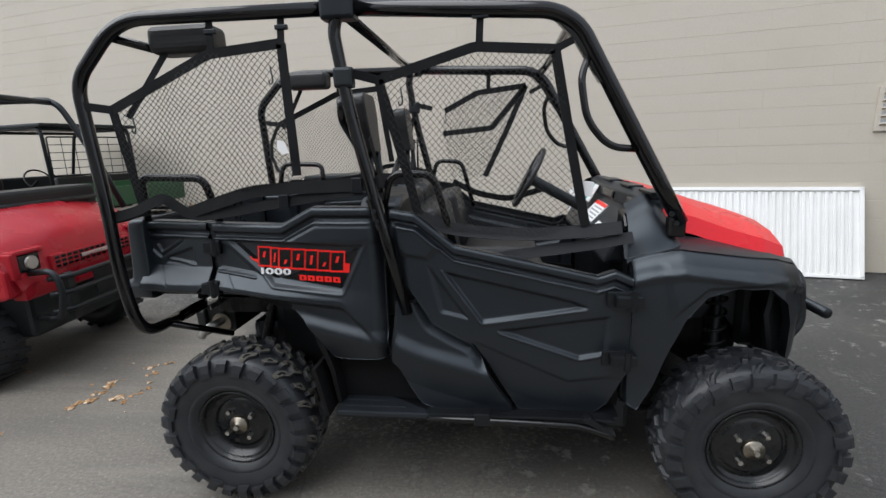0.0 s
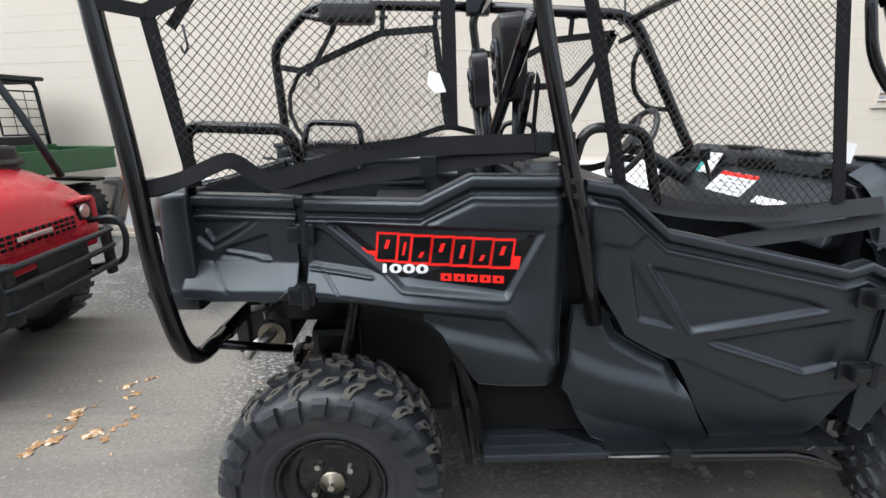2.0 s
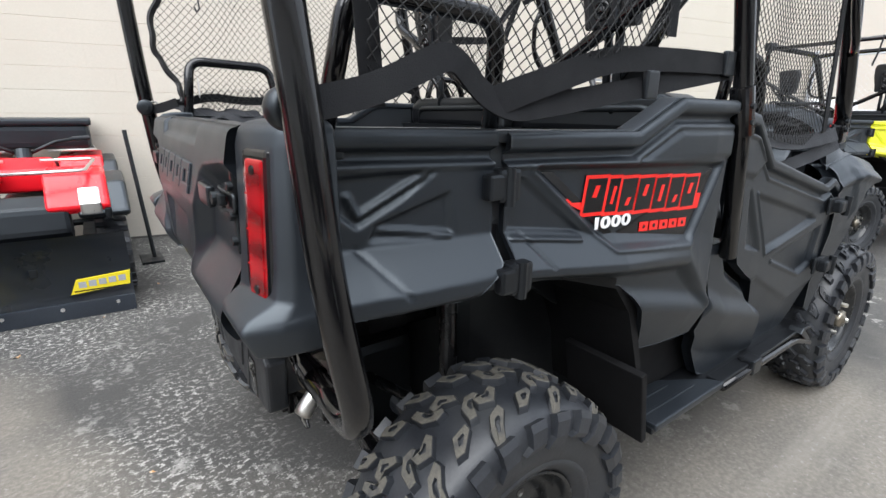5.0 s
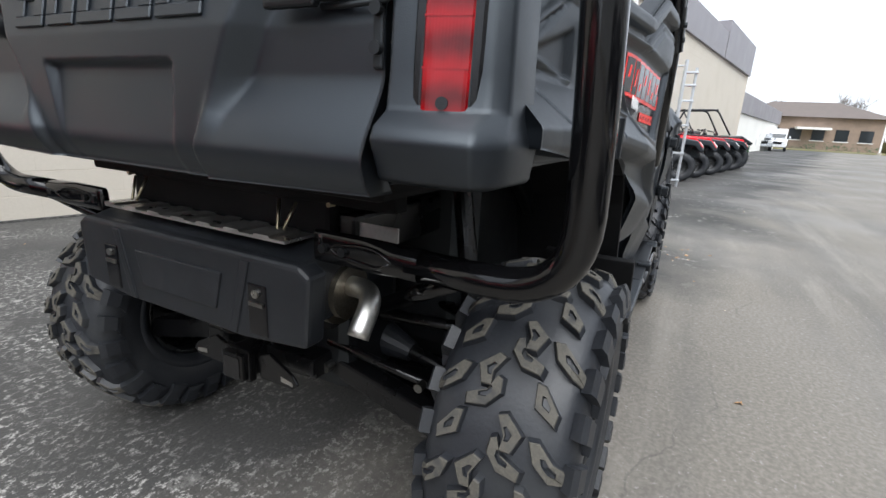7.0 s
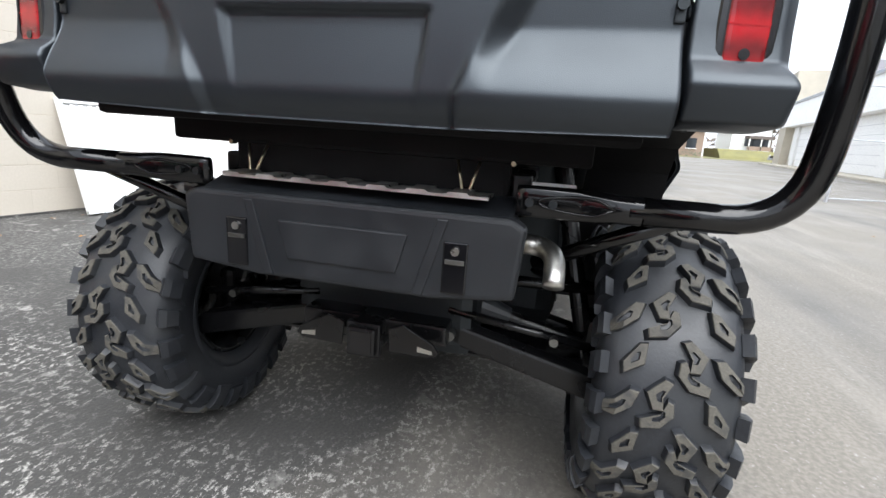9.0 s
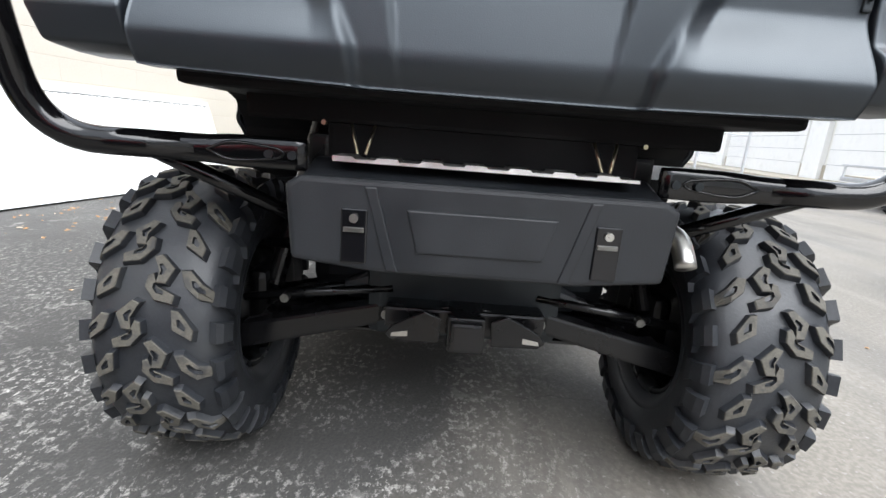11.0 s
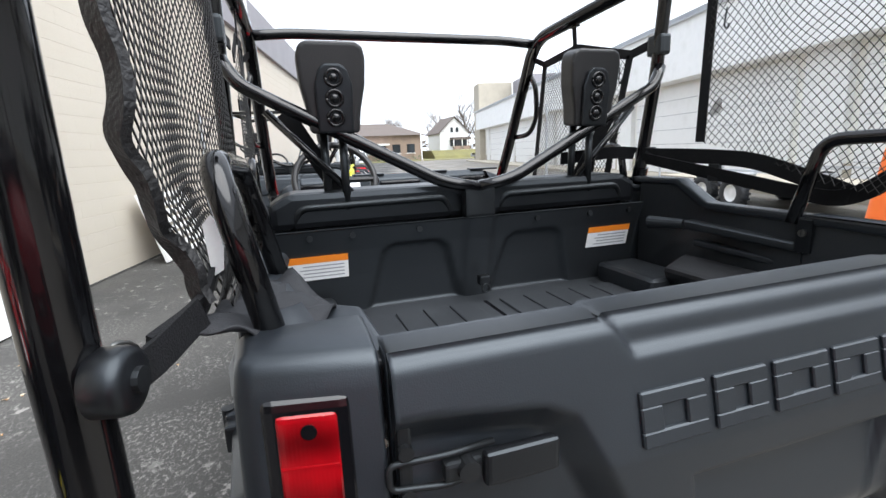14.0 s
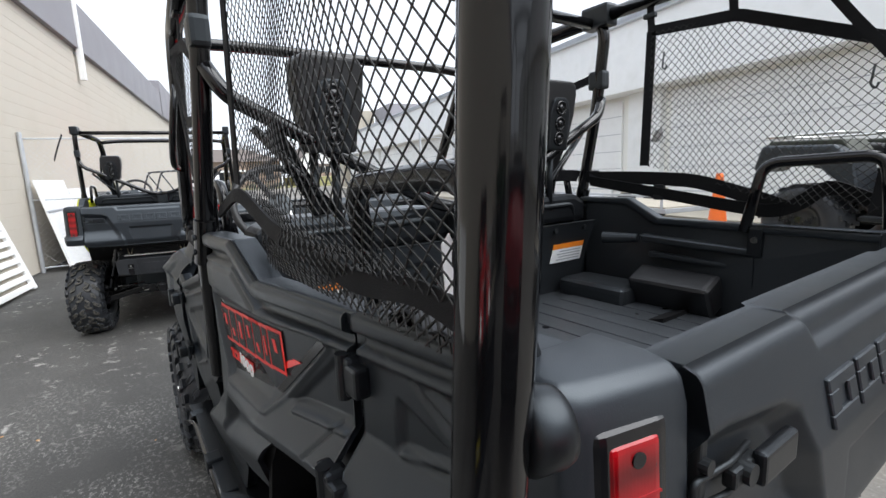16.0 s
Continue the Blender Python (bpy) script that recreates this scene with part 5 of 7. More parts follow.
for s in (-1, 1):
    y = s * .690
    top_edge = [(-.335, 1.628), (.07, 1.803), (.345, 1.825), (.358 if s < 0 else .405, 1.37), (.10, 1.30), (-.02, 1.262)]
    rear = top_edge + ([(-.295, 1.225)] if s < 0 else [(-.345, 1.240), (-.345, 1.295), (-.385, 1.36), (-.408, 1.42), (-.40, 1.52)])
    y = s * (.690 if s < 0 else .682)
    n1 = net("rear_side_net", rear, lambda u, v, b: (u, y + s * (b + billow(u, v)), v), V, seed=3 + s, label="black diamond-mesh side net")
    for q in (rear[0:3], [rear[2], rear[3]], rear[6:] + rear[:1]):
        loose = s > 0 and q[-1] == rear[0]
        path = [(a, y + s * billow(a, b), b) for a, b in q]
        if loose:
            # hangs crumpled
            path = [tuple(np.array(p0) + (np.array(p1) - p0) * k / 3 + np.array((.004 * math.sin(2.1 * (3 * i + k)), .006 * math.sin(1.7 * (3 * i + k) + 1), 0)) * (0 < 3 * i + k)) for i, (p0, p1) in enumerate(zip(path, path[1:])) for k in range(3)] + [path[-1]]
        strap("net_border", path, .020 if loose else .034, WEBR if loose else WEB, n1, (-.75, .66, 0) if loose else (0, s, 0), .009 if loose else .004)
    if s > 0:
        strap("net_hem", [(.64, y, 1.30), (.405, y, 1.355), (.20, y - .01, 1.285), (.02, y - .02, 1.262), (-.12, y - .02, 1.245), (-.25, .655, 1.262), (-.345, .652, 1.240), (-.405, .69, 1.225)], .028, WEB, n1, (0, s, .2), .006, .06)
    strap("tie_strap", [(-.335, y, 1.628), (-.44, s * .705, 1.645)], .030, WEB, n1, (0, s, 0), .005)
    strap("tie_strap", [(.08, y, 1.80), (.09, y, 1.915)], .024, WEB, n1, (0, s, 0), .005)
    strap("tie_strap", [(.345, y, 1.82), (.352, y, 1.905)], .024, WEB, n1, (0, s, 0), .005)
    for x in (.09, .352):
        part("strap_buckle", box_bm(x - .022, x + .022, y - .008, y + .008, 1.868, 1.884, .003), PLASTIC2, n1)
    front = [(.680, 1.690), (1.015, 1.782), (1.280, 1.760), (1.335, 1.47), (1.395, 1.17), (1.24, 1.13), (1.08, 1.14), (.90, 1.17), (.80, 1.22), (.768, 1.36)]
    if s > 0:
        # the left one hangs half folded
        front = [(.761, 1.672), (.964, 1.772), (1.257, 1.802), (1.142, 1.543), (1.005, 1.263), (.793, 1.266), (.745, 1.535)]
    y2 = s * .675
    n2 = net("front_side_net", front, lambda u, v, b: (u, y2 + s * b, v), V, seed=8 + s, label="black diamond-mesh side net")
    for q in (front[0:3], front[2:5], [front[0], front[9], front[8]]) if s < 0 else (front[0:3], front[2:5], [front[6], (1.047, 1.560), front[2]]):
        strap("net_border", [(a, y2, b) for a, b in q], .033, WEB, n2, (0, s, 0), .004)
    if s < 0:
        strap("net_hem", [(1.52, y2, 1.162), (1.40, y2, 1.150), (1.24, y2 + .01, 1.138), (1.08, y2 + .01, 1.142), (.90, y2 + .005, 1.165), (.80, y2, 1.215)], .046, WEBG, n2, (0, s, .4), .006, .06)
        strap("net_hem", [(1.56, y2, 1.128), (1.44, y2 + .005, 1.104), (1.30, y2 + .012, 1.082), (1.13, y2 + .02, 1.058), (1.02, y2 + .04, 1.030)], .040, WEBG, n2, (0, s, .4), .005, .06)
    else:
        strap("net_hem", [(1.43, y2, 1.168), (1.38, y2, 1.18), (1.15, y2 - s * .03, 1.12), (.95, y2 - s * .03, 1.16), (.80, y2, 1.235)], .040, WEB, n2, (0, s, .4), .005, .06)
    strap("tie_strap", [(.680, y2, 1.69), (.585, s * .70, 1.715)], .030, WEB, n2, (0, s, 0), .005)
    strap("tie_strap", [(1.03, y2, 1.78), (1.035, s * .67, 1.89)], .024, WEB, n2, (0, s, 0), .005)
    strap("tie_strap", [(1.28, y2, 1.76), (1.34, s * .655, 1.79)], .024, WEB, n2, (0, s, 0), .005)
    part("strap_buckle", box_bm(1.008, 1.062, y2 - .008, y2 + .008, 1.868, 1.884, .003), PLASTIC2, n2)
    strap("seat_belt", [(.60, s * .55, 1.50), (.62, s * .40, 1.24), (.72, s * .30, 1.0)], .046, WEB, V, (1, 0, 0), .003)
    for (x, z) in ((-.255, 1.60), (.30, 1.75), (.76, 1.66)):
        tube("snap_hook", [(x, y + s * .006, z), (x + .006, y + s * .006, z - .05), (x - .006, y + s * .006, z - .062), (x - .010, y + s * .006, z - .045)], .0028, FRAME, V, .01, n=6)

# the left net's slack, folded double along the bed side
for off, hi, sd in ((.655, 1.345, 21), (.640, 1.318, 22)):
    net("net_fold", [(.40, hi), (.10, hi - .035), (-.28, hi - .065), (-.30, 1.205), (.32, 1.205)], lambda u, v, b: (u, off + 1.6 * b, v), V, cell=.0150, r=.0013, sag=.016, seed=sd, label="slack folds of black net")

# fabric flap of the loose left net, a pointed fold lying over the bed's corner
cv, cf = [], []
for i in range(17):
    for j in range(11):
        a, b = i / 16, j / 10
        out = b * (.20 + .80 * math.sin(math.pi * min(1, .12 + a * .78)))
        x = -.375 + .27 * a + .02 * b
        y = .662 - .035 * a - .125 * out
        z = 1.226 - .012 * a - .045 * out + .009 * math.sin(10 * a + 4 * b) * (.3 + b) + .005 * math.sin(21 * a - 7 * b)
        cv.append((x, y, z))
for i in range(16):
    for j in range(10):
        cf.append((11 * i + j, 11 * i + j + 1, 11 * i + 12 + j, 11 * i + 11 + j))
flap = mesh_object("net_flap", cv, cf, WEBG, V, "creased black fabric flap", True)
sol = flap.modifiers.new("thick", "SOLIDIFY")
sol.thickness = .003

# the right net's doubled hem hangs over the bed side as two flat belts
strap("cargo_belt", [(.665, -.705, 1.335), (.59, -.700, 1.332), (.35, -.692, 1.327), (.17, -.690, 1.316), (.05, -.688, 1.281), (-.03, -.684, 1.258), (-.09, -.680, 1.238)], .046, WEB, V, (0, -1, .12), .004, .10)
strap("cargo_belt", [(.60, -.696, 1.318), (.41, -.690, 1.290), (.20, -.686, 1.259), (.05, -.682, 1.236), (-.06, -.680, 1.224), (-.12, -.682, 1.246), (-.185, -.690, 1.300), (-.24, -.692, 1.278), (-.31, -.694, 1.246), (-.40, -.700, 1.226)], .040, WEB, V, (0, -1, .25), .004, .05)
strap("cargo_belt", [(.70, -.40, 1.33), (.66, -.60, 1.345), (.655, -.690, 1.338)], .046, WEB, V, (.9, 0, .3), .004, .04)
for x, y, z in ((.585, -.703, 1.332), (.30, -.694, 1.276)):
    part("belt_buckle", box_bm(x - .020, x + .020, y - .008, y + .006, z - .027, z + .027, .004), PLASTIC2, V)

# rear underside
muf = part("muffler_guard", prism_bm([(-.315, .575), (-.325, .70), (-.30, .716), (.30, .716), (.325, .70), (.315, .575), (.17, .560), (-.17, .560)], "x", -.392, -.345, .010, 3), GUARD, V, "black moulded muffler guard")
part("guard_top", prism_bm([(-.392, .708), (-.30, .740), (-.20, .740), (-.20, .60), (-.36, .60)], "y", -.30, .30, .006), GUARD, muf)
part("guard_panel", prism_bm([(-.125, .672), (.125, .672), (.105, .600), (-.105, .600)], "x", -.396, -.388, .003), GUARD, muf)
for s in (-1, 1):
    part("guard_crease", prism_bm([(s * .175, .705), (s * .195, .705), (s * .155, .565), (s * .135, .565)], "x", -.395, -.388, .003), GUARD, muf)
    # slot drawn as a black plate, the recess's shade put into its colour
    part("guard_slot", box_bm(-.3945, -.388, s * .21 - .022, s * .21 + .022, .575, .668, .003), DECAL, muf)
    part("guard_bolt", cyl_bm((-.399, s * .21, .652), (-.388, s * .21, .652), .0075, .0055, 12), STEEL, muf)
    part("guard_clip", box_bm(-.398, -.388, s * .21 - .017, s * .21 + .017, .629, .637, .001), DULL, muf)
    tube("guard_spring", [(-.315, s * .21 - .018, .800), (-.335, s * .21 - .006, .752)], .003, BRASS, muf, n=6)
    tube("guard_spring", [(-.315, s * .21 + .022, .800), (-.335, s * .21 + .008, .752)], .003, BRASS, muf, n=6)
    part("pin_head", cyl_bm((-.300, s * .285, .800), (-.285, s * .285, .800), .0045, n=10), BRASS, V)
crimp = [(-.255, .740)]
for i in range(14):
    crimp += [(-.255 + i * .0365, .745 + .004 * (i % 2)), (-.222 + i * .0365, .745 + .004 * (i % 2))]
edge = prism_bm(crimp + [(.2525, .740)], "x", -.372, -.302)
part("heat_shield", edge, SHIELD, V, "crimped bright heat-shield edge")
part("muffler", cyl_bm((-.27, -.296, .640), (-.27, .29, .640), .064, n=28), CANM, V, "stainless muffler can")
part("muffler_ring", cyl_bm((-.27, -.312, .640), (-.27, -.292, .640), .050, n=28), CANM, V)
tube("tail_pipe", [(-.27, -.30, .652), (-.272, -.352, .652), (-.300, -.376, .640), (-.326, -.378, .612), (-.338, -.378, .594)], .0190, CHROME, V, .05, label="bright stainless tail pipe", n=18)
part("cross_member", box_bm(-.30, -.26, -.42, .42, .80, .87, .008), MATTE, V)
part("bed_under_tray", box_bm(-.42, .56, -.475, .475, .84, .884, .01), MATTE, V)
part("frame_plate", box_bm(-.29, -.26, -.28, .28, .56, .82, .01), MATTE, V)
part("rear_bulk", box_bm(-.16, .04, -.22, .22, .34, .62, .03), FRAME, V)
hitch = part("hitch_receiver", box_bm(-.29, -.10, -.032, .032, .372, .436, .006), CHASSIS, V)
# black block stands for the dark inside of the tube
part("receiver_mouth", box_bm(-.2915, -.25, -.024, .024, .380, .428), DECAL, hitch)
part("hitch_collar", box_bm(-.275, -.255, -.038, .038, .366, .442, .004), CHASSIS, hitch)
part("hitch_beam", box_bm(-.22, -.15, -.17, .17, .395, .435, .006), CHASSIS, V)
for s in (-1, 1):
    part("hitch_gusset", prism_bm([(s * .035, .375), (s * .035, .44), (s * .17, .415), (s * .17, .385)], "x", -.21, -.17, .004), CHASSIS, V)
    loop = part("chain_loop", prism_bm([(s * .055, .378), (s * .050, .432), (s * .085, .446), (s * .150, .412), (s * .165, .392), (s * .150, .380)], "x", -.262, -.254, .003), CHASSIS, V)
    part("loop_slot", prism_bm([(s * .118, .390), (s * .118, .402), (s * .150, .396), (s * .152, .388)], "x", -.2628, -.2612), STEEL, loop)
    part("pivot_bolt", cyl_bm((-.185, s * .17, .401), (-.155, s * .17, .401), .012, n=10), DULL, V)
    part("lower_arm", prism_bm([(s * .16, .375), (s * .16, .425), (s * .50, .345), (s * .54, .30), (s * .50, .285)], "x", -.16, -.11, .008), CHASSIS, V)
    part("lower_arm", prism_bm([(s * .16, .375), (s * .16, .425), (s * .50, .345), (s * .54, .30), (s * .50, .285)], "x", .10, .15, .008), CHASSIS, V)
    part("arm_web", prism_bm([(-.15, s * .20), (-.15, s * .47), (.14, s * .47), (.14, s * .20)], "z", .345, .352), CHASSIS, V)
    tube("upper_arm", [(-.12, s * .18, .53), (.0, s * .50, .50), (.12, s * .18, .53)], .014, CHASSIS, V, .03)
    part("drive_shaft", cyl_bm((0, s * .18, .42), (0, s * .52, .345), .018), CHASSIS, V)
    part("shaft_boot", cyl_bm((0, s * .20, .415), (0, s * .29, .395), .045, .025), RUBBER, V)
    part("knuckle", box_bm(-.06, .06, s * .50 - .025, s * .50 + .025, .25, .44, .02), CHASSIS, V)
    tube("toe_link", [(-.155, s * .16, .455), (-.13, s * .50, .40)], .010, CHASSIS, V)
    part("link_bolt", cyl_bm((-.165, s * .40, .415), (-.14, s * .40, .415), .010, n=10), DULL, V)
    part("rear_damper", cyl_bm((-.02, s * .47, .40), (.06, s * .36, .86), .022), CHASSIS, V)
    part("frame_rail", box_bm(-.27, .50, s * .30 - .02, s * .30 + .02, .70, .78, .008), CHASSIS, V)
    part("inner_arch", prism_bm([(-.10, .88), (.0, .90), (.56, .90), (.56, .45), (.47, .45), (.38, .70), (.15, .86)], "y", s * .42, s * .45, .006), PLASTIC2, V)
part("data_plate", box_bm(-.258, -.254, -.40, -.31, .742, .768), ALU, V, "small riveted metal data plate")

# wheels
def place_wheels(x, y, width, dish, dull, spin):
    for sd in (-1, 1):
        w = build_wheel(V, .343, width, dish, -sd)
        if dull:
            for o in w.children_recursive:
                if o.name.startswith("tread_face"):
                    o.data.materials[0] = RUBBER
                    o["label"] = ""
        w.matrix_basis = Matrix.Translation((x, sd * y, .338)) @ pose(0, 0, 0, -90 * sd, 0, 0) @ pose(0, 0, 0, 0, 0, spin + 17 * sd)


place_wheels(0, .612, .252, .055, False, 8)
place_wheels(2.014, .630, .215, .060, True, 25)


# ---- setting ----
WALL_TURN = -11.98
WM = pose(0, 4.0, 0, 0, 0, WALL_TURN)


def structure(ob, label, category, m=None):
    if m is not None:
        ob.matrix_basis = m
    return tagged(ob, label, category, kind="structure")


ground_bm = bmesh.new()
bmesh.ops.create_grid(ground_bm, x_segments=2, y_segments=2, size=600)
structure(part("ground", ground_bm, ASPHALT), "worn dark grey asphalt lot with pale flecks", "ground")
wall_core = structure(part("wall_north", box_bm(-34, 34, .0095, .35, -.2, 4.5), MORTAR), "beige painted concrete block wall", "wall", WM)
structure(part("wall_annex", box_bm(34, 60, .3, .6, -.2, 3.0), BUILD), "low pale annex wall", "wall", WM)
structure(part("fascia", box_bm(-34, 25.7, -.10, .40, 4.42, 5.5, .01), PARAPET), "grey metal fascia above the block wall", "fascia", WM)
structure(part("fascia_end", box_bm(25.7, 33.6, -.14, .40, 4.42, 6.0, .01), PARAPET), "raised grey metal fascia", "fascia", WM)
structure(part("fascia_annex", box_bm(34, 60, .15, .65, 2.5, 3.7, .01), PARAPET), "grey fascia of the annex", "fascia", WM)
structure(part("wall_base", box_bm(-34, 34, -.02, .02, -.05, .015), ASPHALT), "tarred joint along the wall foot", "trim", WM)

vent = thing("wall_vent", "beige painted louvred wall vent", "vent", at=WM)
part("vent_frame", box_bm(4.93, 5.50, -.018, .012, 1.47, 1.90, .006), WALLM, vent)
for i in range(5):
    part("vent_slat", box_bm(-.25, .25, -.022, .022, -.006, .006, .003, m=Matrix.Translation((5.215, -.020, 1.535 + i * .075)) @ pose(0, 0, 0, -40, 0, 0)), WALLM, vent)
    # grey strip painted for the shade between slats
    part("vent_gap", box_bm(4.97, 5.46, -.0195, -.012, 1.553 + i * .075, 1.585 + i * .075), INK, vent)

spout = thing("downspout", "white metal downspout bracketed to the wall", "downspout", at=WM)
part("pipe", box_bm(13.42, 13.54, -.16, -.04, 3.75, 5.6, .02), WHITEP, spout)
part("bracket", box_bm(13.40, 13.56, -.05, .015, 4.3, 4.34), GALV, spout)

# leaning white ribbed panel
panel = thing("ribbed_panel", "white ribbed metal panel leaning against the wall", "panel", at=WM @ pose(0, -.30, .012, -17.5, 0, 0))
part("sheet", box_bm(2.02, 4.90, -.004, .006, .0, .93), WHITEP, panel)
for i in range(41):
    part("rib", box_bm(2.09 + i * .0675, 2.125 + i * .0675, -.022, -.003, .03, .90, .006, 1), WHITEP, panel)
part("frame_top", box_bm(2.00, 4.92, -.028, .012, .905, .945, .006), WHITEP, panel)
part("frame_foot", box_bm(2.00, 4.92, -.028, .012, -.005, .03, .006), WHITEP, panel)
for u in (2.00, 4.88):
    part("frame_end", box_bm(u, u + .04, -.028, .012, 0, .94, .006), WHITEP, panel)

# slatted white shelf leaning further along
slat = thing("slatted_panel", "white slatted plastic panel leaning on the wall", "panel", at=WM @ pose(0, -.42, .02, -16, 0, 0))
for u in (6.62, 7.95):
    part("stile", box_bm(u, u + .10, -.025, .025, 0, .98, .01), WHITEP, slat)
for i in range(8):
    part("slat", box_bm(6.71, 7.96, -.02, .02, .02 + i * .122, .096 + i * .122, .01), WHITEP, slat)
part("back_board", box_bm(6.73, 7.95, .03, .036, .02, .96), CONC, slat)


def chain_link(name, a, b, h, parent, cell=.06):
    """A chain-link leaf from a to b (x, y), h high."""
    a, b = Vector((*a, 0)), Vector((*b, 0))
    d = (b - a)
    n = d.normalized()
    v, f = [], []
    poly = [(0, .06), (d.length, .06), (d.length, h), (0, h)]
    for sg in (1, -1):
        w = np.array([math.cos(.785), sg * math.sin(.785)])
        nr = np.array([-w[1], w[0]])
        k = int((d.length + h) / cell) + 2
        for i in range(-k, k):
            p = np.array([d.length / 2, h / 2]) + nr * cell * i
            for t0, t1 in clip_line(p, w, poly):
                q0, q1 = p + w * t0, p + w * t1
                vv, ff = sweep([a + n * q0[0] + Vector((0, 0, q0[1])), a + n * q1[0] + Vector((0, 0, q1[1]))], circle(.0012, 3))
                o = len(v)
                v += vv
                f += [tuple(o + q for q in g) for g in ff]
    mesh_object("chain_mesh", v, f, GALV, parent)
    for p in (a, b):
        part("post", cyl_bm(p, p + Vector((0, 0, h + .1)), .032, n=12), GALV, parent)
    for z in (.08, h * .55, h):
        part("rail", cyl_bm(a + Vector((0, 0, z)), b + Vector((0, 0, z)), .013, n=10), GALV, parent)


g1 = thing("chain_link_gate", "galvanised chain-link gate standing open", "gate", "gate leaves")
chain_link("leaf", (9.35, 1.98), (9.05, -.48), 2.15, g1)
part("latch_post", cyl_bm((9.10, -.66, 0), (9.10, -.66, 2.12), .026, n=12), GALV, g1)
for z in (.12, .62, 1.12, 1.55, 1.82, 2.04):
    part("post_clamp", box_bm(9.05, 9.13, -.70, -.44, z - .018, z + .018, .006), GALV, g1)
g2 = thing("chain_link_gate", "galvanised chain-link gate beside the white building", "gate", "gate leaves")
chain_link("leaf", (10.0, -5.85), (10.5, -7.3), 2.3, g2)
boards = thing("leaning_board", "white boards leaning by the gate", "board", at=WM @ pose(9.75, -.45, .01, -12, 0, 0))
part("board", box_bm(-.30, 1.10, -.012, .012, 0, 1.52, .004), WHITEP, boards)
part("board_edge", box_bm(-.30, 1.10, -.018, .0, .98, 1.02, .004), GALV, boards)
part("board", box_bm(1.14, 2.60, -.012, .012, 0, 1.36, .004), WHITEP, boards)
part("board_edge", box_bm(1.14, 2.60, -.018, .0, .90, .94, .004), GALV, boards)

# ladders lying against the wall
lad = thing("ladder", "aluminium step ladder lying on its side by the wall", "ladder", "ladders", at=WM @ pose(-3.15, -.30, .02, -12, 0, 0))
for z in (.03, .58):
    part("rail", box_bm(-1.0, 1.35, -.03, .03, z - .035, z + .035, .006), ALU, lad)
for i in range(8):
    u = -.90 + i * .29
    part("rung", prism_bm([(u, .03), (u + .055, .03), (u + .175, .58), (u + .12, .58)], "y", -.035, .035, .005), ALU, lad)
copy_thing(lad, WM @ pose(-3.30, -.12, .03, -8, 0, 0))
brd = thing("wood_plank", "weathered timber plank leaning by the ladders", "plank", at=WM @ pose(-4.12, -.26, .02, -16, 18, 0))
part("plank", box_bm(-.05, .05, -.02, .02, 0, .70, .005), WOODL, brd)
for k, (u, w) in enumerate(((-3.70, .13), (-2.62, .12))):
    wb = thing("white_board", "scuffed white painted board leaning on the ladders", "board", "white boards", at=WM @ pose(u, -.38, .02, -14, 14, 0))
    part("board_face", box_bm(-w / 2, w / 2, -.012, .012, 0, .62, .004), WHITEP, wb)
lumber = thing("grey_timber", "weathered grey timbers stacked on the ground by the wall", "timber", at=WM @ pose(-3.3, -.72, 0))
for y, z in ((-.09, .0), (.02, .0), (-.03, .055)):
    part("timber", box_bm(-1.0 + y, 1.15 - y, y, y + .10, z + .002, z + .052, .005), CONC, lumber)

# long white building across the lane
FM = pose(0, -10.9, 0, 0, 0, WALL_TURN)
bld = thing("long_building", "long white commercial building with deep fascia and doors", "building", at=FM)
part("base_wall", box_bm(-48, 53, -1.2, -.02, -.2, .66, .01), CONC, bld)
part("wall", box_bm(-48, 53, -1.2, -.08, .66, 3.9, .01), BUILD, bld)
part("fascia", box_bm(-48.3, 52.7, -1.6, .67, 3.50, 5.46, .02), WHITEP, bld)
part("gutter", box_bm(-48.3, 52.7, .60, .80, 5.38, 5.58, .03), GALV, bld)
part("roof", prism_bm([(.80, 5.56), (-12, 7.7), (-12, 7.4), (.80, 5.42)], "x", -48.3, 52.7), GALV, bld)
for i in range(9):
    u = -42 + i * 10.2
    dr = part("door", box_bm(u, u + 8.3, -.10, -.01, .14, 3.38, .01), WHITEP, bld)
    for k in range(1, 6):
        part("door_joint", box_bm(u, u + 8.3, -.012, -.004, .14 + k * .55, .155 + k * .55), INK, dr)
    part("pier", box_bm(u + 8.55, u + 9.8, -.5, .12, -.1, 3.5, .02), WHITEP, bld)
part("end_pillar", box_bm(50.9, 53.9, -3.2, .60, -.2, 8.5, .02), CONC, bld)
part("roof_unit", box_bm(45.0, 50.5, -6.4, -3.2, 6.4, 8.5, .05), PARAPET, bld)
part("sidewalk", box_bm(-48, 53, -.1, 1.9, -.05, .12, .02), CONC, bld)

# distant buildings, lawn and bare trees
lawn_bm = prism_bm([(66, -60), (66, 30), (160, 60), (160, -120)], "z", -.05, .06)
structure(part("lawn", lawn_bm, GRASSM), "pale winter grass beyond the lot", "lawn")
bk = thing("brick_building", "low brown brick apartment building with hipped roof", "building")
part("wall", box_bm(75, 86, -21.0, -6.0, -.1, 4.1), BRICK, bk)
rb = bmesh.new()
rp = [rb.verts.new(p) for p in ((74.3, -21.8, 4.0), (74.3, -5.2, 4.0), (86.8, -5.2, 4.0), (86.8, -21.8, 4.0), (80, -17, 6.1), (80, -9.5, 6.1))]
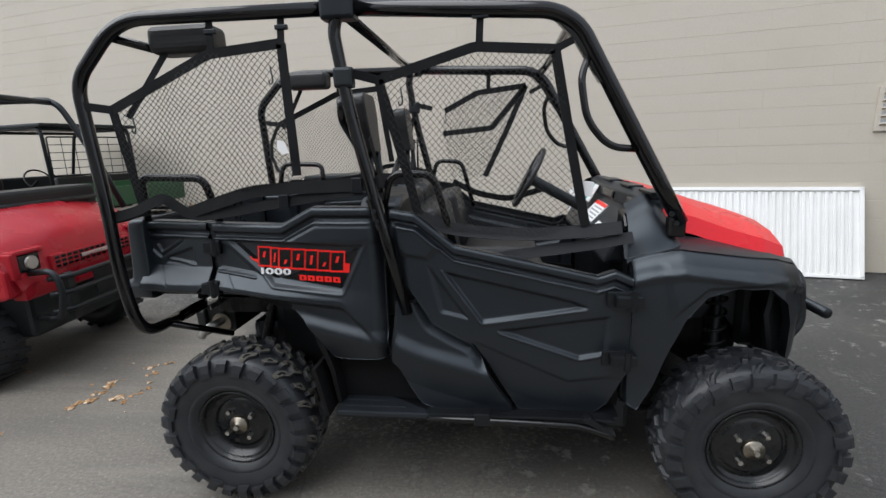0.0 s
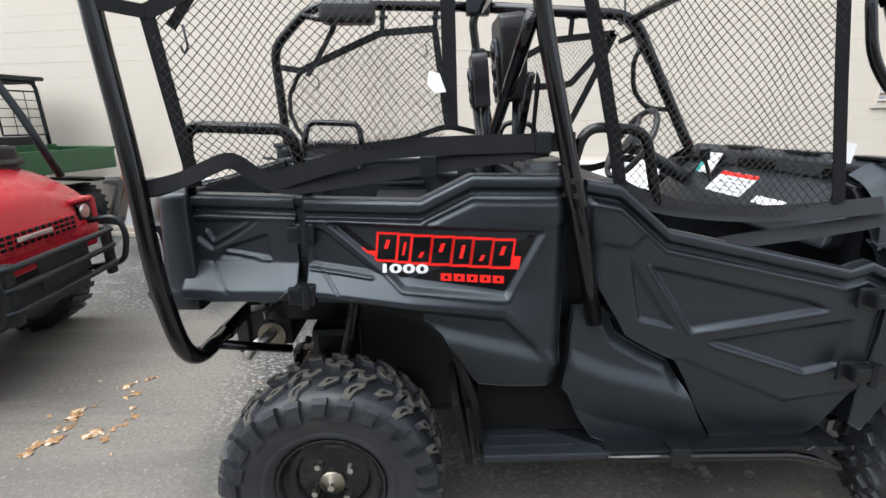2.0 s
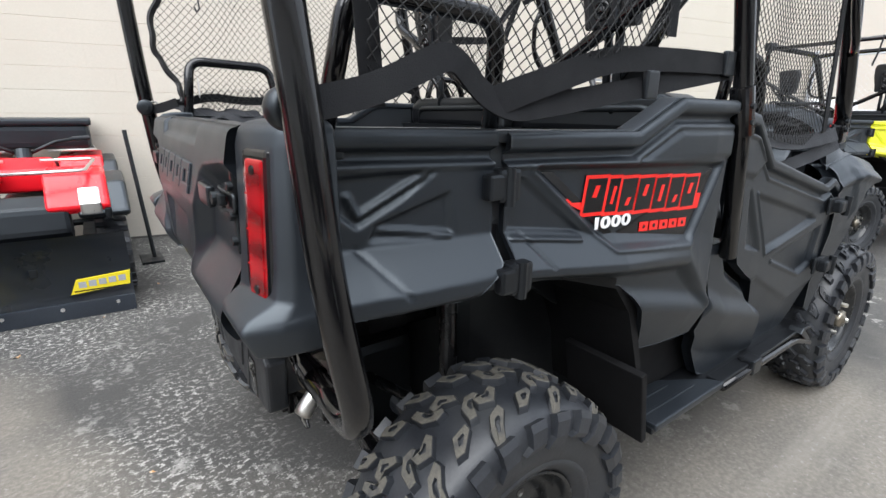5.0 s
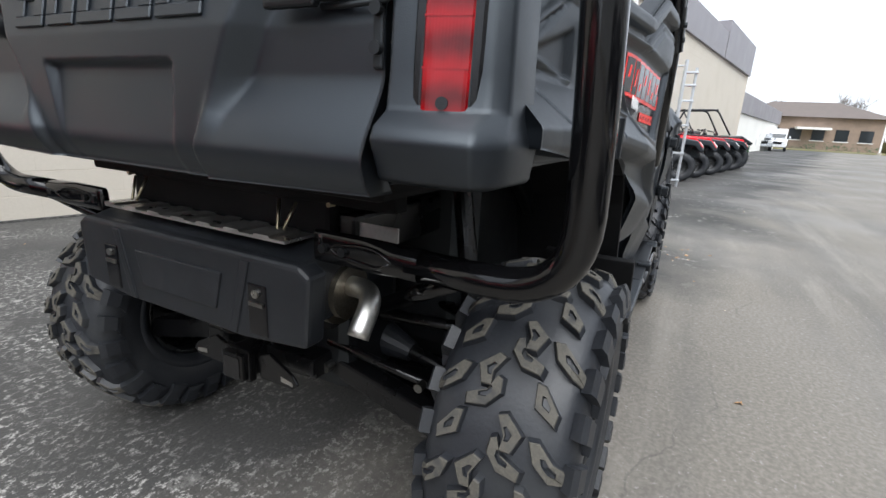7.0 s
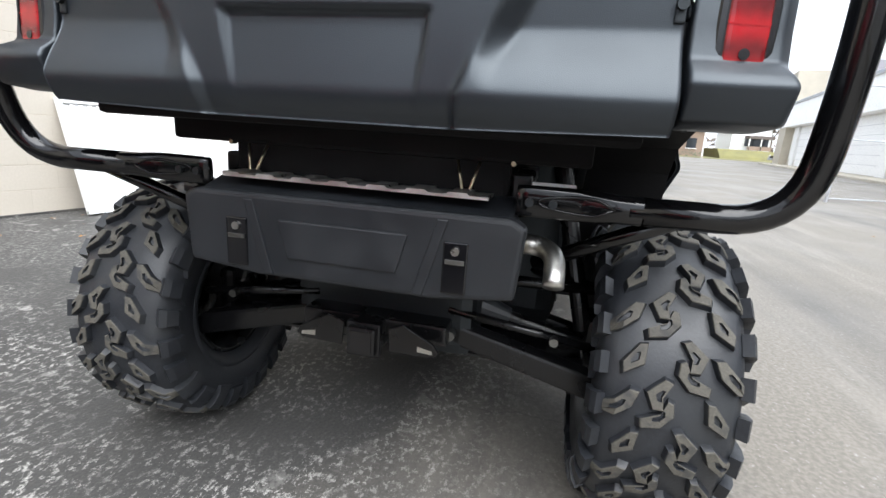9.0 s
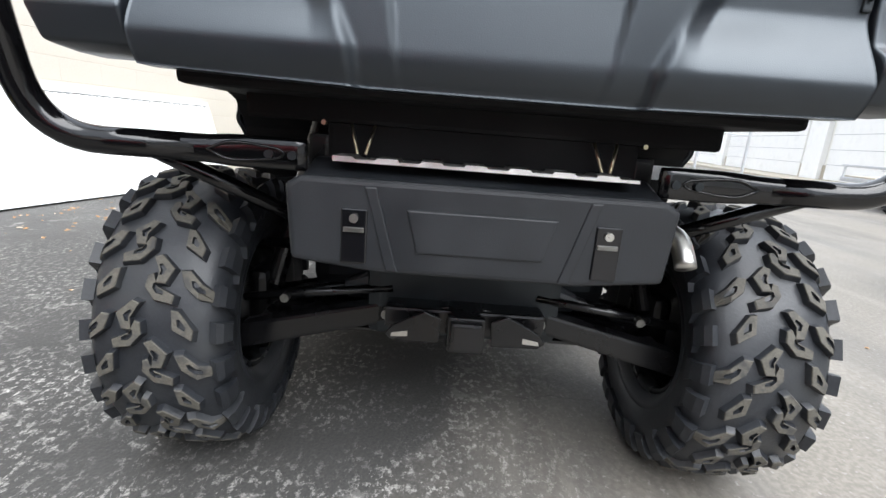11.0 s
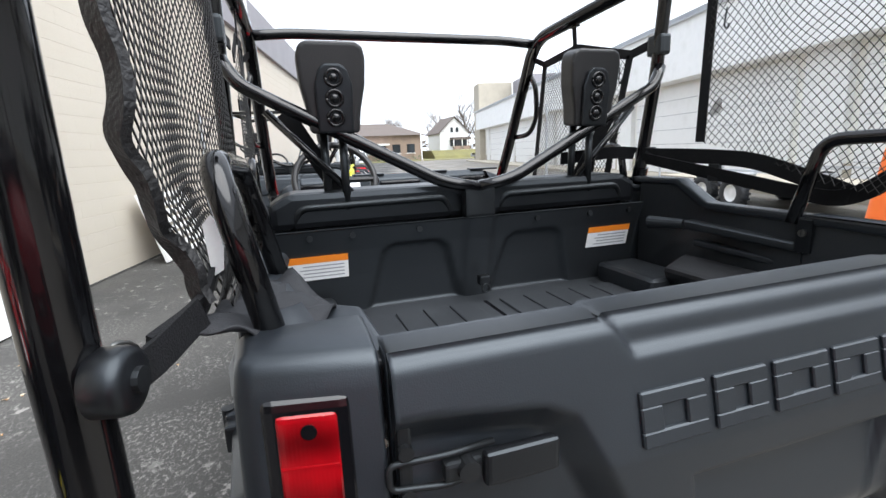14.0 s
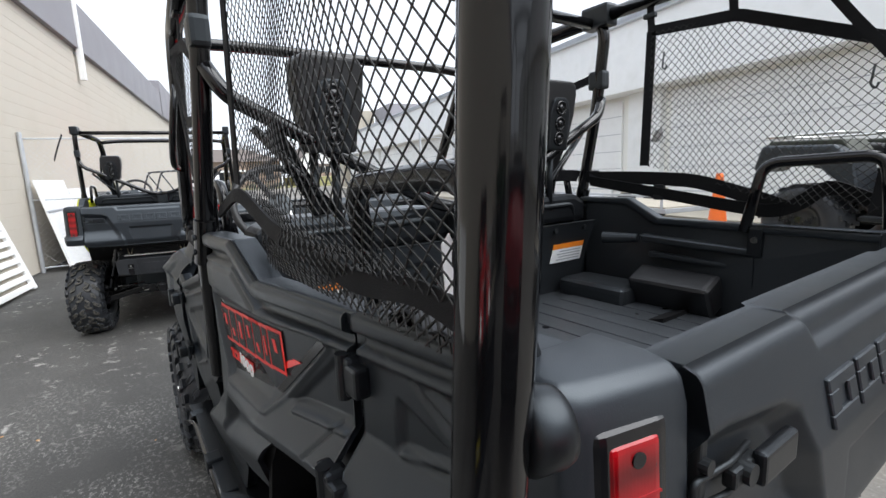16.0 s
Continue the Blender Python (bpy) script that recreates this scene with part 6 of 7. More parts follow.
for q in ((0, 1, 5, 4), (1, 2, 5), (2, 3, 4, 5), (3, 0, 4), (0, 1, 2, 3)):
    rb.faces.new([rp[i] for i in q])
part("roof", rb, ROOF, bk)
for i in range(6):
    wd = part("window", box_bm(74.9, 75.1, -20 + i * 2.4, -18.7 + i * 2.4, 1.2, 2.6), GLASSD, bk)
    part("sill", box_bm(74.85, 75.05, -20.1 + i * 2.4, -18.6 + i * 2.4, 1.1, 1.2), WHITEP, wd)
part("porch_roof", box_bm(73.2, 75, -15.5, -12, 2.5, 2.75), WHITEP, bk)
for i in range(5):
    r_ = random.Random(i)
    bb = bmesh.new()
    for k in range(140):
        c = Vector((r_.gauss(0, .35), r_.gauss(0, .7), abs(r_.gauss(.35, .25))))
        s_ = .12
        vs_ = [bb.verts.new(c + Vector((r_.uniform(-s_, s_), r_.uniform(-s_, s_), r_.uniform(-s_, s_)))) for _ in range(3)]
        bb.faces.new(vs_)
    sh = thing("clipped_shrub", "dark evergreen shrub by the brick building", "shrub", "shrubs", at=pose(73.6, -19.5 + i * 2.9, .05))
    part("foliage", bb, GREEN, sh)
pole = thing("lamp_pole", "white painted steel pole at the lot edge", "pole", at=pose(66, -18.6, 0))
part("shaft", cyl_bm((0, 0, 0), (.25, 0, 4.6), .08, n=10), WHITEP, pole)
part("foot", cyl_bm((0, 0, 0), (0, 0, .25), .2, n=12), CONC, pole)

hs = thing("gabled_house", "white gabled house with brown porch", "house", at=Matrix.Translation((80, -28.7, 1.45)) @ Matrix.Scale(.72, 4) @ Matrix.Translation((-80, 28.7, 0)))
part("wall", box_bm(80, 90, -32.4, -25.0, -.1, 4.4), WHITEP, hs)
structure(part("ground_bank", prism_bm([(75.2, -.1), (75.6, .45), (77.2, 1.40), (95, 1.45), (95, -.1)], "y", -36, -23.5, .05), GRASSM), "raised lawn in front of the gabled house", "ground")
part("gable", prism_bm([(-32.4, 4.3), (-25.0, 4.3), (-28.8, 7.6)], "x", 80, 90), WHITEP, hs)
for sgn, y0 in ((1, -25.0), (-1, -32.4)):
    d_ = Vector((y0 - -28.8, 4.3 - 7.7)).normalized()
    part("roof", prism_bm([(-28.8, 7.75), (-28.8, 7.95), (y0 + d_.x * .8, 4.5 + d_.y * .8), (y0 + d_.x * .8, 4.3 + d_.y * .8)], "x", 79.4, 90.4), ROOF, hs)
part("porch", box_bm(77.5, 80, -32.2, -27.5, 2.3, 2.9), ROOF, hs)
part("porch_wall", box_bm(77.6, 77.8, -32.2, -27.5, .0, .8), BRICK, hs)
# dark sheet put under the porch roof to draw its shade
part("porch_shade", box_bm(79.9, 80.05, -32.0, -27.6, .8, 2.3), GLASSD, hs)
for y in (-32.0, -29.9, -27.7):
    part("porch_post", box_bm(77.6, 77.8, y - .1, y + .1, 0, 2.3), WHITEP, hs)
for y in (-29.5, -28.1):
    part("window", box_bm(79.95, 80.03, y - .35, y + .35, 4.1, 5.3), GLASSD, hs)


def bare_tree(at, h, seed):
    r_ = random.Random(seed)
    t_ = thing("bare_tree", "leafless grey winter tree in the distance", "tree", "distant trees", at=pose(*at))
    v, f = [], []

    def limb(p, d, ln, rad, depth):
        pts = [p]
        for k in range(3):
            d = (d + Vector((r_.uniform(-.25, .25), r_.uniform(-.25, .25), r_.uniform(-.05, .15)))).normalized()
            pts.append(pts[-1] + d * ln / 3)
        vv, ff = sweep(pts, circle(rad, 5 if depth < 2 else 3))
        o = len(v)
        v.extend(vv)
        f.extend(tuple(o + q for q in g) for g in ff)
        if depth < 4:
            for _ in range(4 if depth else 6):
                k = r_.choice(pts[1:])
                limb(k, (d + Vector((r_.uniform(-.9, .9), r_.uniform(-.9, .9), r_.uniform(-.1, .6)))).normalized(), ln * r_.uniform(.5, .75), rad * .5, depth + 1)

    vv, ff = sweep([Vector((0, 0, -.2)), Vector((.1, 0, h * .18)), Vector((0, .1, h * .35))], circle(h * .022, 8))
    mesh_object("trunk", vv, ff, BARK, t_)
    limb(Vector((0, .1, h * .33)), Vector((0, 0, 1)), h * .34, h * .014, 0)
    limb(Vector((.1, 0, h * .25)), Vector((.5, .5, .8)), h * .30, h * .010, 1)
    limb(Vector((.1, 0, h * .28)), Vector((-.3, -.6, .8)), h * .30, h * .010, 1)
    mesh_object("crown", v, f, BARK, t_)


for i, (x, y, h) in enumerate(((92, -36, 12.5), (96, -31, 10), (98, -41, 11.5), (104, -22, 9), (110, -14, 8.5), (110, -2, 9), (106, -52, 12), (118, -27, 9.5))):
    bare_tree((x, y, 0), h, i + 5)
ridge_bm = bmesh.new()
rr_ = random.Random(4)
for i in range(1400):
    c = Vector((rr_.uniform(150, 175), rr_.uniform(-120, 60), 0))
    c.z = abs(rr_.gauss(0, 1)) * 2.4 + rr_.uniform(0, 2)
    vs_ = [ridge_bm.verts.new(c + Vector((rr_.uniform(-1, 1), rr_.uniform(-1.3, 1.3), rr_.uniform(-1, 1)))) for _ in range(3)]
    ridge_bm.faces.new(vs_)
tagged(part("far_woods", ridge_bm, BARK), "hazy line of bare woods on the horizon", "woods", kind="stuff")

# dead leaves on the asphalt
lv, lf = [], []
lr = random.Random(11)


def leaf(x, y, size):
    """A curled leaf: a ring of points round a lifted middle."""
    a, o, curl = lr.uniform(0, 6.3), len(lv), lr.uniform(.1, .5) * size
    lv.append((x, y, .003 + lr.uniform(.2, .6) * size))
    for k in range(7):
        q = a + k * 2 * math.pi / 7
        rad = size * (1.9 if k == 0 else .75 if k % 2 else 1.1) * lr.uniform(.75, 1.15)
        lv.append((x + rad * math.cos(q), y + rad * math.sin(q), .003 + curl * (k % 3 == 1)))
    lf.extend((o, o + 1 + k, o + 1 + (k + 1) % 7) for k in range(7))


# swept into short lines behind the vehicle
for (x0, y0), (x1, y1), n in (((-1.46, -.13), (-1.38, .02), 15), ((-1.40, .02), (-1.45, .22), 11), ((-1.26, .01), (-1.16, .07), 14), ((-1.18, .07), (-1.14, .18), 6), ((-1.28, .33), (-1.25, .37), 7), ((-1.27, .49), (-1.24, .52), 4), ((-1.38, .42), (-1.30, .49), 6)):
    for _ in range(n):
        f_ = lr.random()
        leaf(x0 + (x1 - x0) * f_ + lr.gauss(0, .014), y0 + (y1 - y0) * f_ + lr.gauss(0, .014), lr.choice((.006, .009, .012, .017, .024)))
for cx, cy, n, sp in ((-1.3, .1, 9, .25), (-1.9, .3, 9, .35), (2.5, 2.65, 30, .30), (1.9, 2.9, 26, .35), (3.2, -.85, 14, .22), (2.9, 2.4, 12, .6), (.3, 1.9, 10, .8), (4, -2, 16, 2.0)):
    for _ in range(n):
        leaf(lr.gauss(cx, sp * 1.4), lr.gauss(cy, sp * .7), lr.uniform(.006, .018))
tagged(mesh_object("dead_leaves", lv, lf, LEAFM), "scattered brown dead leaves on the asphalt", "leaves", kind="stuff")


# ---- other vehicles ----
def simple_wheel(parent, at, R, w, s, rim=RIM):
    """A wheel whose face looks along s y."""
    wh = new("wheel")
    wh.empty_display_size = .1
    wh.parent = parent
    wh.matrix_basis = Matrix.Translation(at) @ pose(0, 0, 0, -90 * s, 0, 0)
    hw = w / 2
    ty = lathe("tyre", [(R * .5, -hw * .8), (R * .6, -hw), (R * .85, -hw), (R * .96, -hw * .75), (R * .97, 0), (R * .96, hw * .75), (R * .85, hw), (R * .6, hw), (R * .5, hw * .8)], Matrix(), RUBBER, wh, 32)
    v, f = [], []
    n = 20
    for i in range(n):
        for k, (w0, w1) in enumerate(((-.95, -.2), (.2, .95), (-.4, .4))):
            a = 2 * math.pi * (i + (.0, .5, .25)[k]) / n
            o = len(v)
            for rr in (.95, 1.0):
                for da, ww in ((-.06, w0), (.06, w0), (.10, w1), (-.02, w1)):
                    v.append((R * rr * math.cos(a + da), R * rr * math.sin(a + da), ww * hw))
            f += [(o + 4, o + 5, o + 6, o + 7), (o, o + 1, o + 5, o + 4), (o + 1, o + 2, o + 6, o + 5), (o + 2, o + 3, o + 7, o + 6), (o + 3, o, o + 4, o + 7)]
    mesh_object("tread", v, f, RUBBER, ty)
    lathe("rim", [(R * .52, hw * .8), (R * .48, hw * .7), (R * .42, hw * .2), (R * .2, hw * .3), (.001, hw * .35)], Matrix(), rim, wh, 28)
    return wh


# yellow vehicle of the same make, parked ahead, parallel with the wall
P2 = copy_thing(V, pose(4.74, .56, 0, 0, 0, -11))
tagged(P2, "lime-yellow and black side-by-side utility vehicle with open bed", "utility vehicle")
drop = ("rear_side_net", "front_side_net", "cage_side_rail", "rear_head_pad", "rest_frame", "speaker_arm", "cargo_belt", "grab_rail", "snap_hook", "hang_tag", "price_tag", "rear_brace", "cage_clamp", "net_", "tie_strap", "strap_buckle", "decal", "flattened_end")
gone = {o for c in P2.children_recursive if c.name.startswith(drop) for o in [c] + list(c.children_recursive)}
for o in gone:
    bpy.data.objects.remove(o)
for o in P2.children_recursive:
    if o.name.startswith(("bed_side_front", "door", "hood")) and o.type == "MESH":
        o.material_slots[0].link = "OBJECT"
        o.material_slots[0].material = YELLOW
        if o.get("label"):
            o["label"] = "lime-yellow moulded hood"
for s in (-1, 1):
    part("graphic", prism_bm([(.20, 1.02), (.42, 1.0), (.47, 1.08), (.30, 1.09)], "y", s * .690, s * .692), DECAL, P2)


def work_truck(name, label, at, body, roof=False, rack=False, bed=False, bumper=True, bodylabel=""):
    """An older flat-nosed utility vehicle: sloping hood, roll frame, bench, bed. Nose towards +x, origin under the front axle."""
    T = thing(name, label, "utility vehicle", at=at)
    # hood in facets
    hv, hf = [], []
    for x, z, w in ((.0, 1.065, .70), (.16, 1.01, .69), (.32, .935, .66), (.43, .865, .62), (.46, .66, .58)):
        for k, dz in ((-1, -.10), (-.92, -.02), (-.45, .02), (-.38, .035), (0, .04), (.38, .035), (.45, .02), (.92, -.02), (1, -.10)):
            hv.append((x, k * w, z + (dz if x < .44 else dz * .3)))
    for i in range(4):
        for j in range(8):
            hf.append((9 * i + j, 9 * i + j + 1, 9 * i + 10 + j, 9 * i + 9 + j))
    mesh_object("hood", hv, hf, body, T, "", True)
    for s in (-1, 1):
        part("fender", prism_bm([(-.42, .55), (-.44, 1.02), (-.2, 1.00), (.30, .86), (.43, .76), (.43, .60), (.36, .58), (.25, .68), (.05, .74), (-.20, .70), (-.36, .55)], "y", s * .52, s * .64, .02), body, T)
        lamp = part("headlamp_housing", box_bm(.37, .452, s * .485 - .075, s * .485 + .075, .728, .846, .020, 3), DECAL, T)
        part("headlamp", cyl_bm((.44, s * .478, .787), (.462, s * .478, .787), .050, .040, 24), CHROME, lamp)
        part("headlamp_brow", box_bm(.30, .458, s * .485 - .105, s * .485 + .105, .842, .872, .014, 2), body, T)
        part("headlamp_cheek", box_bm(.30, .455, s * .585 - .025, s * .585 + .025, .70, .86, .014, 2), body, T)
        simple_wheel(T, (0, s * .56, .30), .30, .24, s)
        simple_wheel(T, (-1.85, s * .56, .30), .30, .24, s)
        tube("roll_post", [(.22, s * .69, .98), (.06, s * .67, 1.40), (-.16, s * .63, 1.86), (-1.45, s * .60, 1.86), (-1.50, s * .60, .80)], .024, FRAME, T, .12)
        tube("bumper_hoop", [(.42, s * .50, .72), (.62, s * .52, .74), (.66, s * .52, .62), (.62, s * .52, .44), (.42, s * .46, .42)], .019, FRAME, T, .06)
        part("side_sill", box_bm(-1.5, -.35, s * .50, s * .62, .40, .52, .02), FRAME, T)
    part("grille", box_bm(.445, .475, -.36, .36, .70, .80, .01), body, T)
    for i in range(3):
        for j in range(14):
            part("grille_cell", box_bm(.472, .478, -.335 + j * .049, -.298 + j * .049, .712 + i * .028, .732 + i * .028, .003, 1), DECAL, T)
    part("badge", box_bm(.478, .486, -.13, .13, .738, .764, .004), SHIELD, T)
    part("nose_panel", box_bm(.36, .455, -.56, .56, .56, .70, .02), body, T)
    part("lower_nose", box_bm(-.3, .40, -.50, .50, .30, .60, .03), FRAME, T)
    if bumper:
        for z in (.47, .58, .68):
            tube("bumper_bar", [(.55, -.50, z), (.63, -.42, z), (.63, .42, z), (.55, .50, z)], .017, FRAME, T, .04)
        part("bumper_plate", box_bm(.595, .61, -.20, .20, .50, .66, .006), FRAME, T)
        for y in (-.40, .40):
            part("bumper_post", box_bm(.58, .62, y - .03, y + .03, .40, .70, .006), FRAME, T)
    tube("cross_bar", [(-.20, -.62, 1.84), (-.20, .62, 1.84)], .022, FRAME, T)
    tube("cross_bar", [(-1.45, -.60, 1.85), (-1.45, .60, 1.85)], .022, FRAME, T)
    tube("dash_bar", [(.02, -.66, 1.09), (.02, .66, 1.09)], .02, FRAME, T)
    part("dash", box_bm(-.24, .02, -.66, .66, .85, 1.19, .04, 3), PLASTIC2, T)
    part("floor", box_bm(-1.5, -.35, -.55, .55, .38, .44, .01), FRAME, T)
    part("seat", box_bm(-1.42, -1.0, -.52, .52, .68, .80, .03), VINYL, T)
    part("seat_back", box_bm(-1.46, -1.36, -.52, .52, .82, 1.20, .03), VINYL, T)
    ringp = [Matrix.Translation((-.62, .28, 1.15)) @ pose(0, 0, 0, 0, -60, 0) @ Vector((.17 * math.cos(a), .17 * math.sin(a), 0)) for a in [i * math.pi / 16 for i in range(33)]]
    v, f = sweep(ringp, circle(.013, 8))
    mesh_object("steering_wheel", v, f, VINYL, T, "", True)
    part("steering_column", cyl_bm((-.62, .28, 1.15), (-.36, .28, 1.0), .02), FRAME, T)
    part("chassis", box_bm(-2.1, .3, -.30, .30, .30, .42, .02), FRAME, T)
    if roof:
        part("roof", box_bm(-1.55, -.12, -.66, .66, 1.87, 1.92, .02), PLASTIC2, T)
    if rack:
        for s in (-1, 1):
            tube("screen_frame", [(-1.50, s * .06, 1.22), (-1.50, s * .06, 1.74), (-1.50, s * .58, 1.74), (-1.50, s * .58, 1.22), (-1.50, s * .06, 1.22)], .010, FRAME, T, .04)
            for i in range(1, 5):
                part("screen_bar", cyl_bm((-1.50, s * .06, 1.22 + i * .104), (-1.50, s * .58, 1.22 + i * .104), .005, n=6), FRAME, T)
            for i in range(1, 3):
                part("screen_bar", cyl_bm((-1.50, s * (.06 + i * .173), 1.22), (-1.50, s * (.06 + i * .173), 1.74), .005, n=6), FRAME, T)
    if bed:
        part("bed_floor", box_bm(-2.42, -1.56, -.62, .62, .81, .84, .008), body, T)
        for y0, y1 in ((-.64, -.61), (.61, .64)):
            sd = part("bed_side", box_bm(-2.42, -1.56, y0, y1, .82, 1.07, .008), body, T)
            part("bed_rail", box_bm(-2.44, -1.54, y0 - .015, y1 + .015, 1.04, 1.075, .008), body, sd)
            part("bed_rail", box_bm(-2.43, -1.55, y0 - .012, y1 + .012, .90, .92, .006), body, sd)
        part("bed_gate", box_bm(-2.45, -2.42, -.62, .62, .82, 1.07, .008), body, T)
        part("bed_head", box_bm(-1.58, -1.55, -.62, .62, .82, 1.10, .008), body, T)
        for s in (-1, 1):
            part("mud_guard", box_bm(-2.2, -1.5, s * .46, s * .66, .64, .68, .02), FRAME, T)
    return T


work_truck("red_utility_vehicle", "weathered red utility vehicle with black tube bumper", pose(-2.36, .69, 0, 0, 0, 5) @ Matrix.Diagonal((1.0, 1.06, 1.04, 1)), REDOLD, roof=False, bed=True)
work_truck("green_utility_vehicle", "green utility vehicle with roof, screen and dump bed by the wall", WM @ pose(-6.14, -.95, 0, 0, 0, 178), GREEN, roof=True, rack=True, bed=True, bumper=False)


def quad(name, label, at, body, group="", rack=SHIELD, box=False):
    """A four-wheeled quad bike, nose towards +x, origin at the middle on the ground."""
    Q = thing(name, label, "quad bike", group, at=at)
    for s in (-1, 1):
        simple_wheel(Q, (.62, s * .45, .305), .305, .20, s)
        simple_wheel(Q, (-.62, s * .44, .305), .305, .25, s)
        part("front_fender", prism_bm([(.22, .52), (.30, .78), (.50, .90), (.86, .86), (1.02, .66), (.94, .62), (.82, .74), (.60, .76), (.42, .68), (.34, .50)], "y", s * .28, s * .58, .03, 3), PLASTIC, Q)
        part("front_cowl", prism_bm([(.30, .80), (.46, .94), (.84, .92), (1.02, .72), (.98, .66), (.80, .80), (.5, .84)], "y", s * .12, s * .47, .03, 3), body, Q)
        part("rear_fender", prism_bm([(-.22, .50), (-.28, .80), (-.40, .90), (-.92, .92), (-.98, .72), (-.90, .70), (-.80, .76), (-.52, .76), (-.36, .62), (-.30, .50)], "y", s * .26, s * .58, .03, 3), PLASTIC, Q)
        part("rear_cowl", prism_bm([(-.30, .80), (-.40, .94), (-.92, .955), (-.95, .86), (-.5, .85)], "y", s * .16, s * .48, .02, 3), body, Q)
        lamp = part("headlamp", prism_bm([(.90, .70), (1.02, .66), (1.03, .74), (.94, .84)], "y", s * .30, s * .42, .012), SHIELD, Q)
        part("lamp_trim", box_bm(.88, 1.02, s * .43, s * .47, .62, .70, .01), PLASTIC2, Q)
        part("foot_well", box_bm(-.25, .30, s * .25, s * .50, .34, .38, .01), PLASTIC2, Q)
        tube("handle_bar", [(.20, s * .04, 1.02), (.16, s * .20, 1.10), (.06, s * .38, 1.12)], .013, FRAME, Q, .05)
        part("grip", cyl_bm((.10, s * .30, 1.115), (.05, s * .41, 1.12), .018), RUBBER, Q)
        if rack:
            tube("front_rack", [(.40, s * .10, .98), (.40, s * .42, .98), (.95, s * .36, .95), (.98, s * .0, .95)], .011, rack, Q, .06)
            tube("rear_rack", [(-.45, s * .10, .99), (-.45, s * .44, .99), (-1.0, s * .42, .99), (-1.02, 0, .99)], .011, rack, Q, .06)
    part("seat", prism_bm([(-.55, .78), (-.55, .92), (-.20, .88), (.14, .90), (.18, .80)], "y", -.15, .15, .03, 3), VINYL, Q)
    part("fuel_cover", prism_bm([(.08, .80), (.10, .94), (.30, 1.0), (.46, .92), (.46, .76)], "y", -.17, .17, .03, 3), body, Q)
    part("engine", box_bm(-.35, .38, -.17, .17, .28, .72, .04), FRAME, Q)
    part("steer_head", cyl_bm((.26, 0, .90), (.19, 0, 1.04), .05), PLASTIC2, Q)
    part("nose", prism_bm([(.80, .50), (.86, .80), (1.00, .72), (1.04, .56), (.98, .48)], "y", -.24, .24, .03), PLASTIC2, Q)
    part("axle", cyl_bm((-.62, -.42, .31), (-.62, .42, .31), .03), FRAME, Q)
    part("axle", cyl_bm((.62, -.42, .31), (.62, .42, .31), .02), FRAME, Q)
    if box:
        part("cargo_box", box_bm(-1.02, -.42, -.42, .42, 1.0, 1.22, .06, 3), PLASTIC, Q)
        part("box_lid", box_bm(-1.04, -.40, -.44, .44, 1.20, 1.26, .02, 2), PLASTIC, Q)
    return Q


q1 = quad("quad_bike", "red quad bike with chrome racks behind a snow plow", pose(-1.02, 3.17, 0, 0, 0, -90) @ Matrix.Scale(.9, 4), RED, box=True)
plow = thing("snow_plow", "black curved snow plow blade with yellow sticker", "snow plow", at=pose(-1.33, 2.16, 0, 0, 0, -3))
bl = []
bf = []
prof = [(.0, .03), (.035, .05), (.075, .14), (.09, .26), (.075, .38), (.03, .47), (.0, .50)]
for i, u in enumerate((-.77, .77)):
    for off in (0, .010):
        bl += [(u, d + off, z) for d, z in prof]
n_ = len(prof)
for j in range(n_ - 1):
    bf += [(j, j + 1, 2 * n_ + j + 1, 2 * n_ + j), (n_ + j, n_ + j + 1, 3 * n_ + j + 1, 3 * n_ + j), (j, j + 1, n_ + j + 1, n_ + j), (2 * n_ + j, 2 * n_ + j + 1, 3 * n_ + j + 1, 3 * n_ + j)]
mesh_object("blade", bl, bf, PLOWM, plow, "", True)
part("cutting_edge", box_bm(-.77, .77, -.012, .012, .0, .10, .003), PLOWM, plow)
for i in range(6):
    part("carriage_bolt", cyl_bm((-.68 + i * .272, -.018, .07), (-.68 + i * .272, -.010, .07), .011, n=10), SHIELD, plow)
stk = part("sticker", prism_bm([(.455, .14), (.755, .16), (.765, .245), (.49, .225)], "y", .030, .050), PLOWY, plow, "yellow sticker with a dark wordmark bar")
for i in range(5):
    part("sticker_bar", box_bm(.500 + i * .050, .538 + i * .050, .0285, .031, .175 + i * .003, .212 + i * .003), INK, stk)
part("sticker_line", box_bm(.475, .735, .0285, .031, .153, .160), DECAL, stk)
for y in (-.30, .30):
    part("push_tube", box_bm(y - .02, y + .02, .08, .90, .26, .31, .005), FRAME, plow)
part("pivot", cyl_bm((0, .10, .28), (0, .22, .28), .06), FRAME, plow)
std = thing("steel_stand", "thin grey steel pole on a flat foot", "stand", at=pose(-.36, 3.22, 0))
part("pole", cyl_bm((0, 0, .02), (-.06, .12, 1.05), .016, n=10), FRAME, std)
part("foot", box_bm(-.10, .06, -.14, .14, 0, .02, .004), FRAME, std)

cols = (RED, RED, REDOLD, PLASTIC, RED)
for i, c in enumerate(cols):
    quad("quad_bike", "red and black quad bike parked in a row" if c is not PLASTIC else "black quad bike parked in a row", pose(10.6 + i * 1.35, .06 - i * .31, 0, 0, 0, -78 - 4 * (i % 2)), c, "row of quad bikes", FRAME, box=(i == 0))


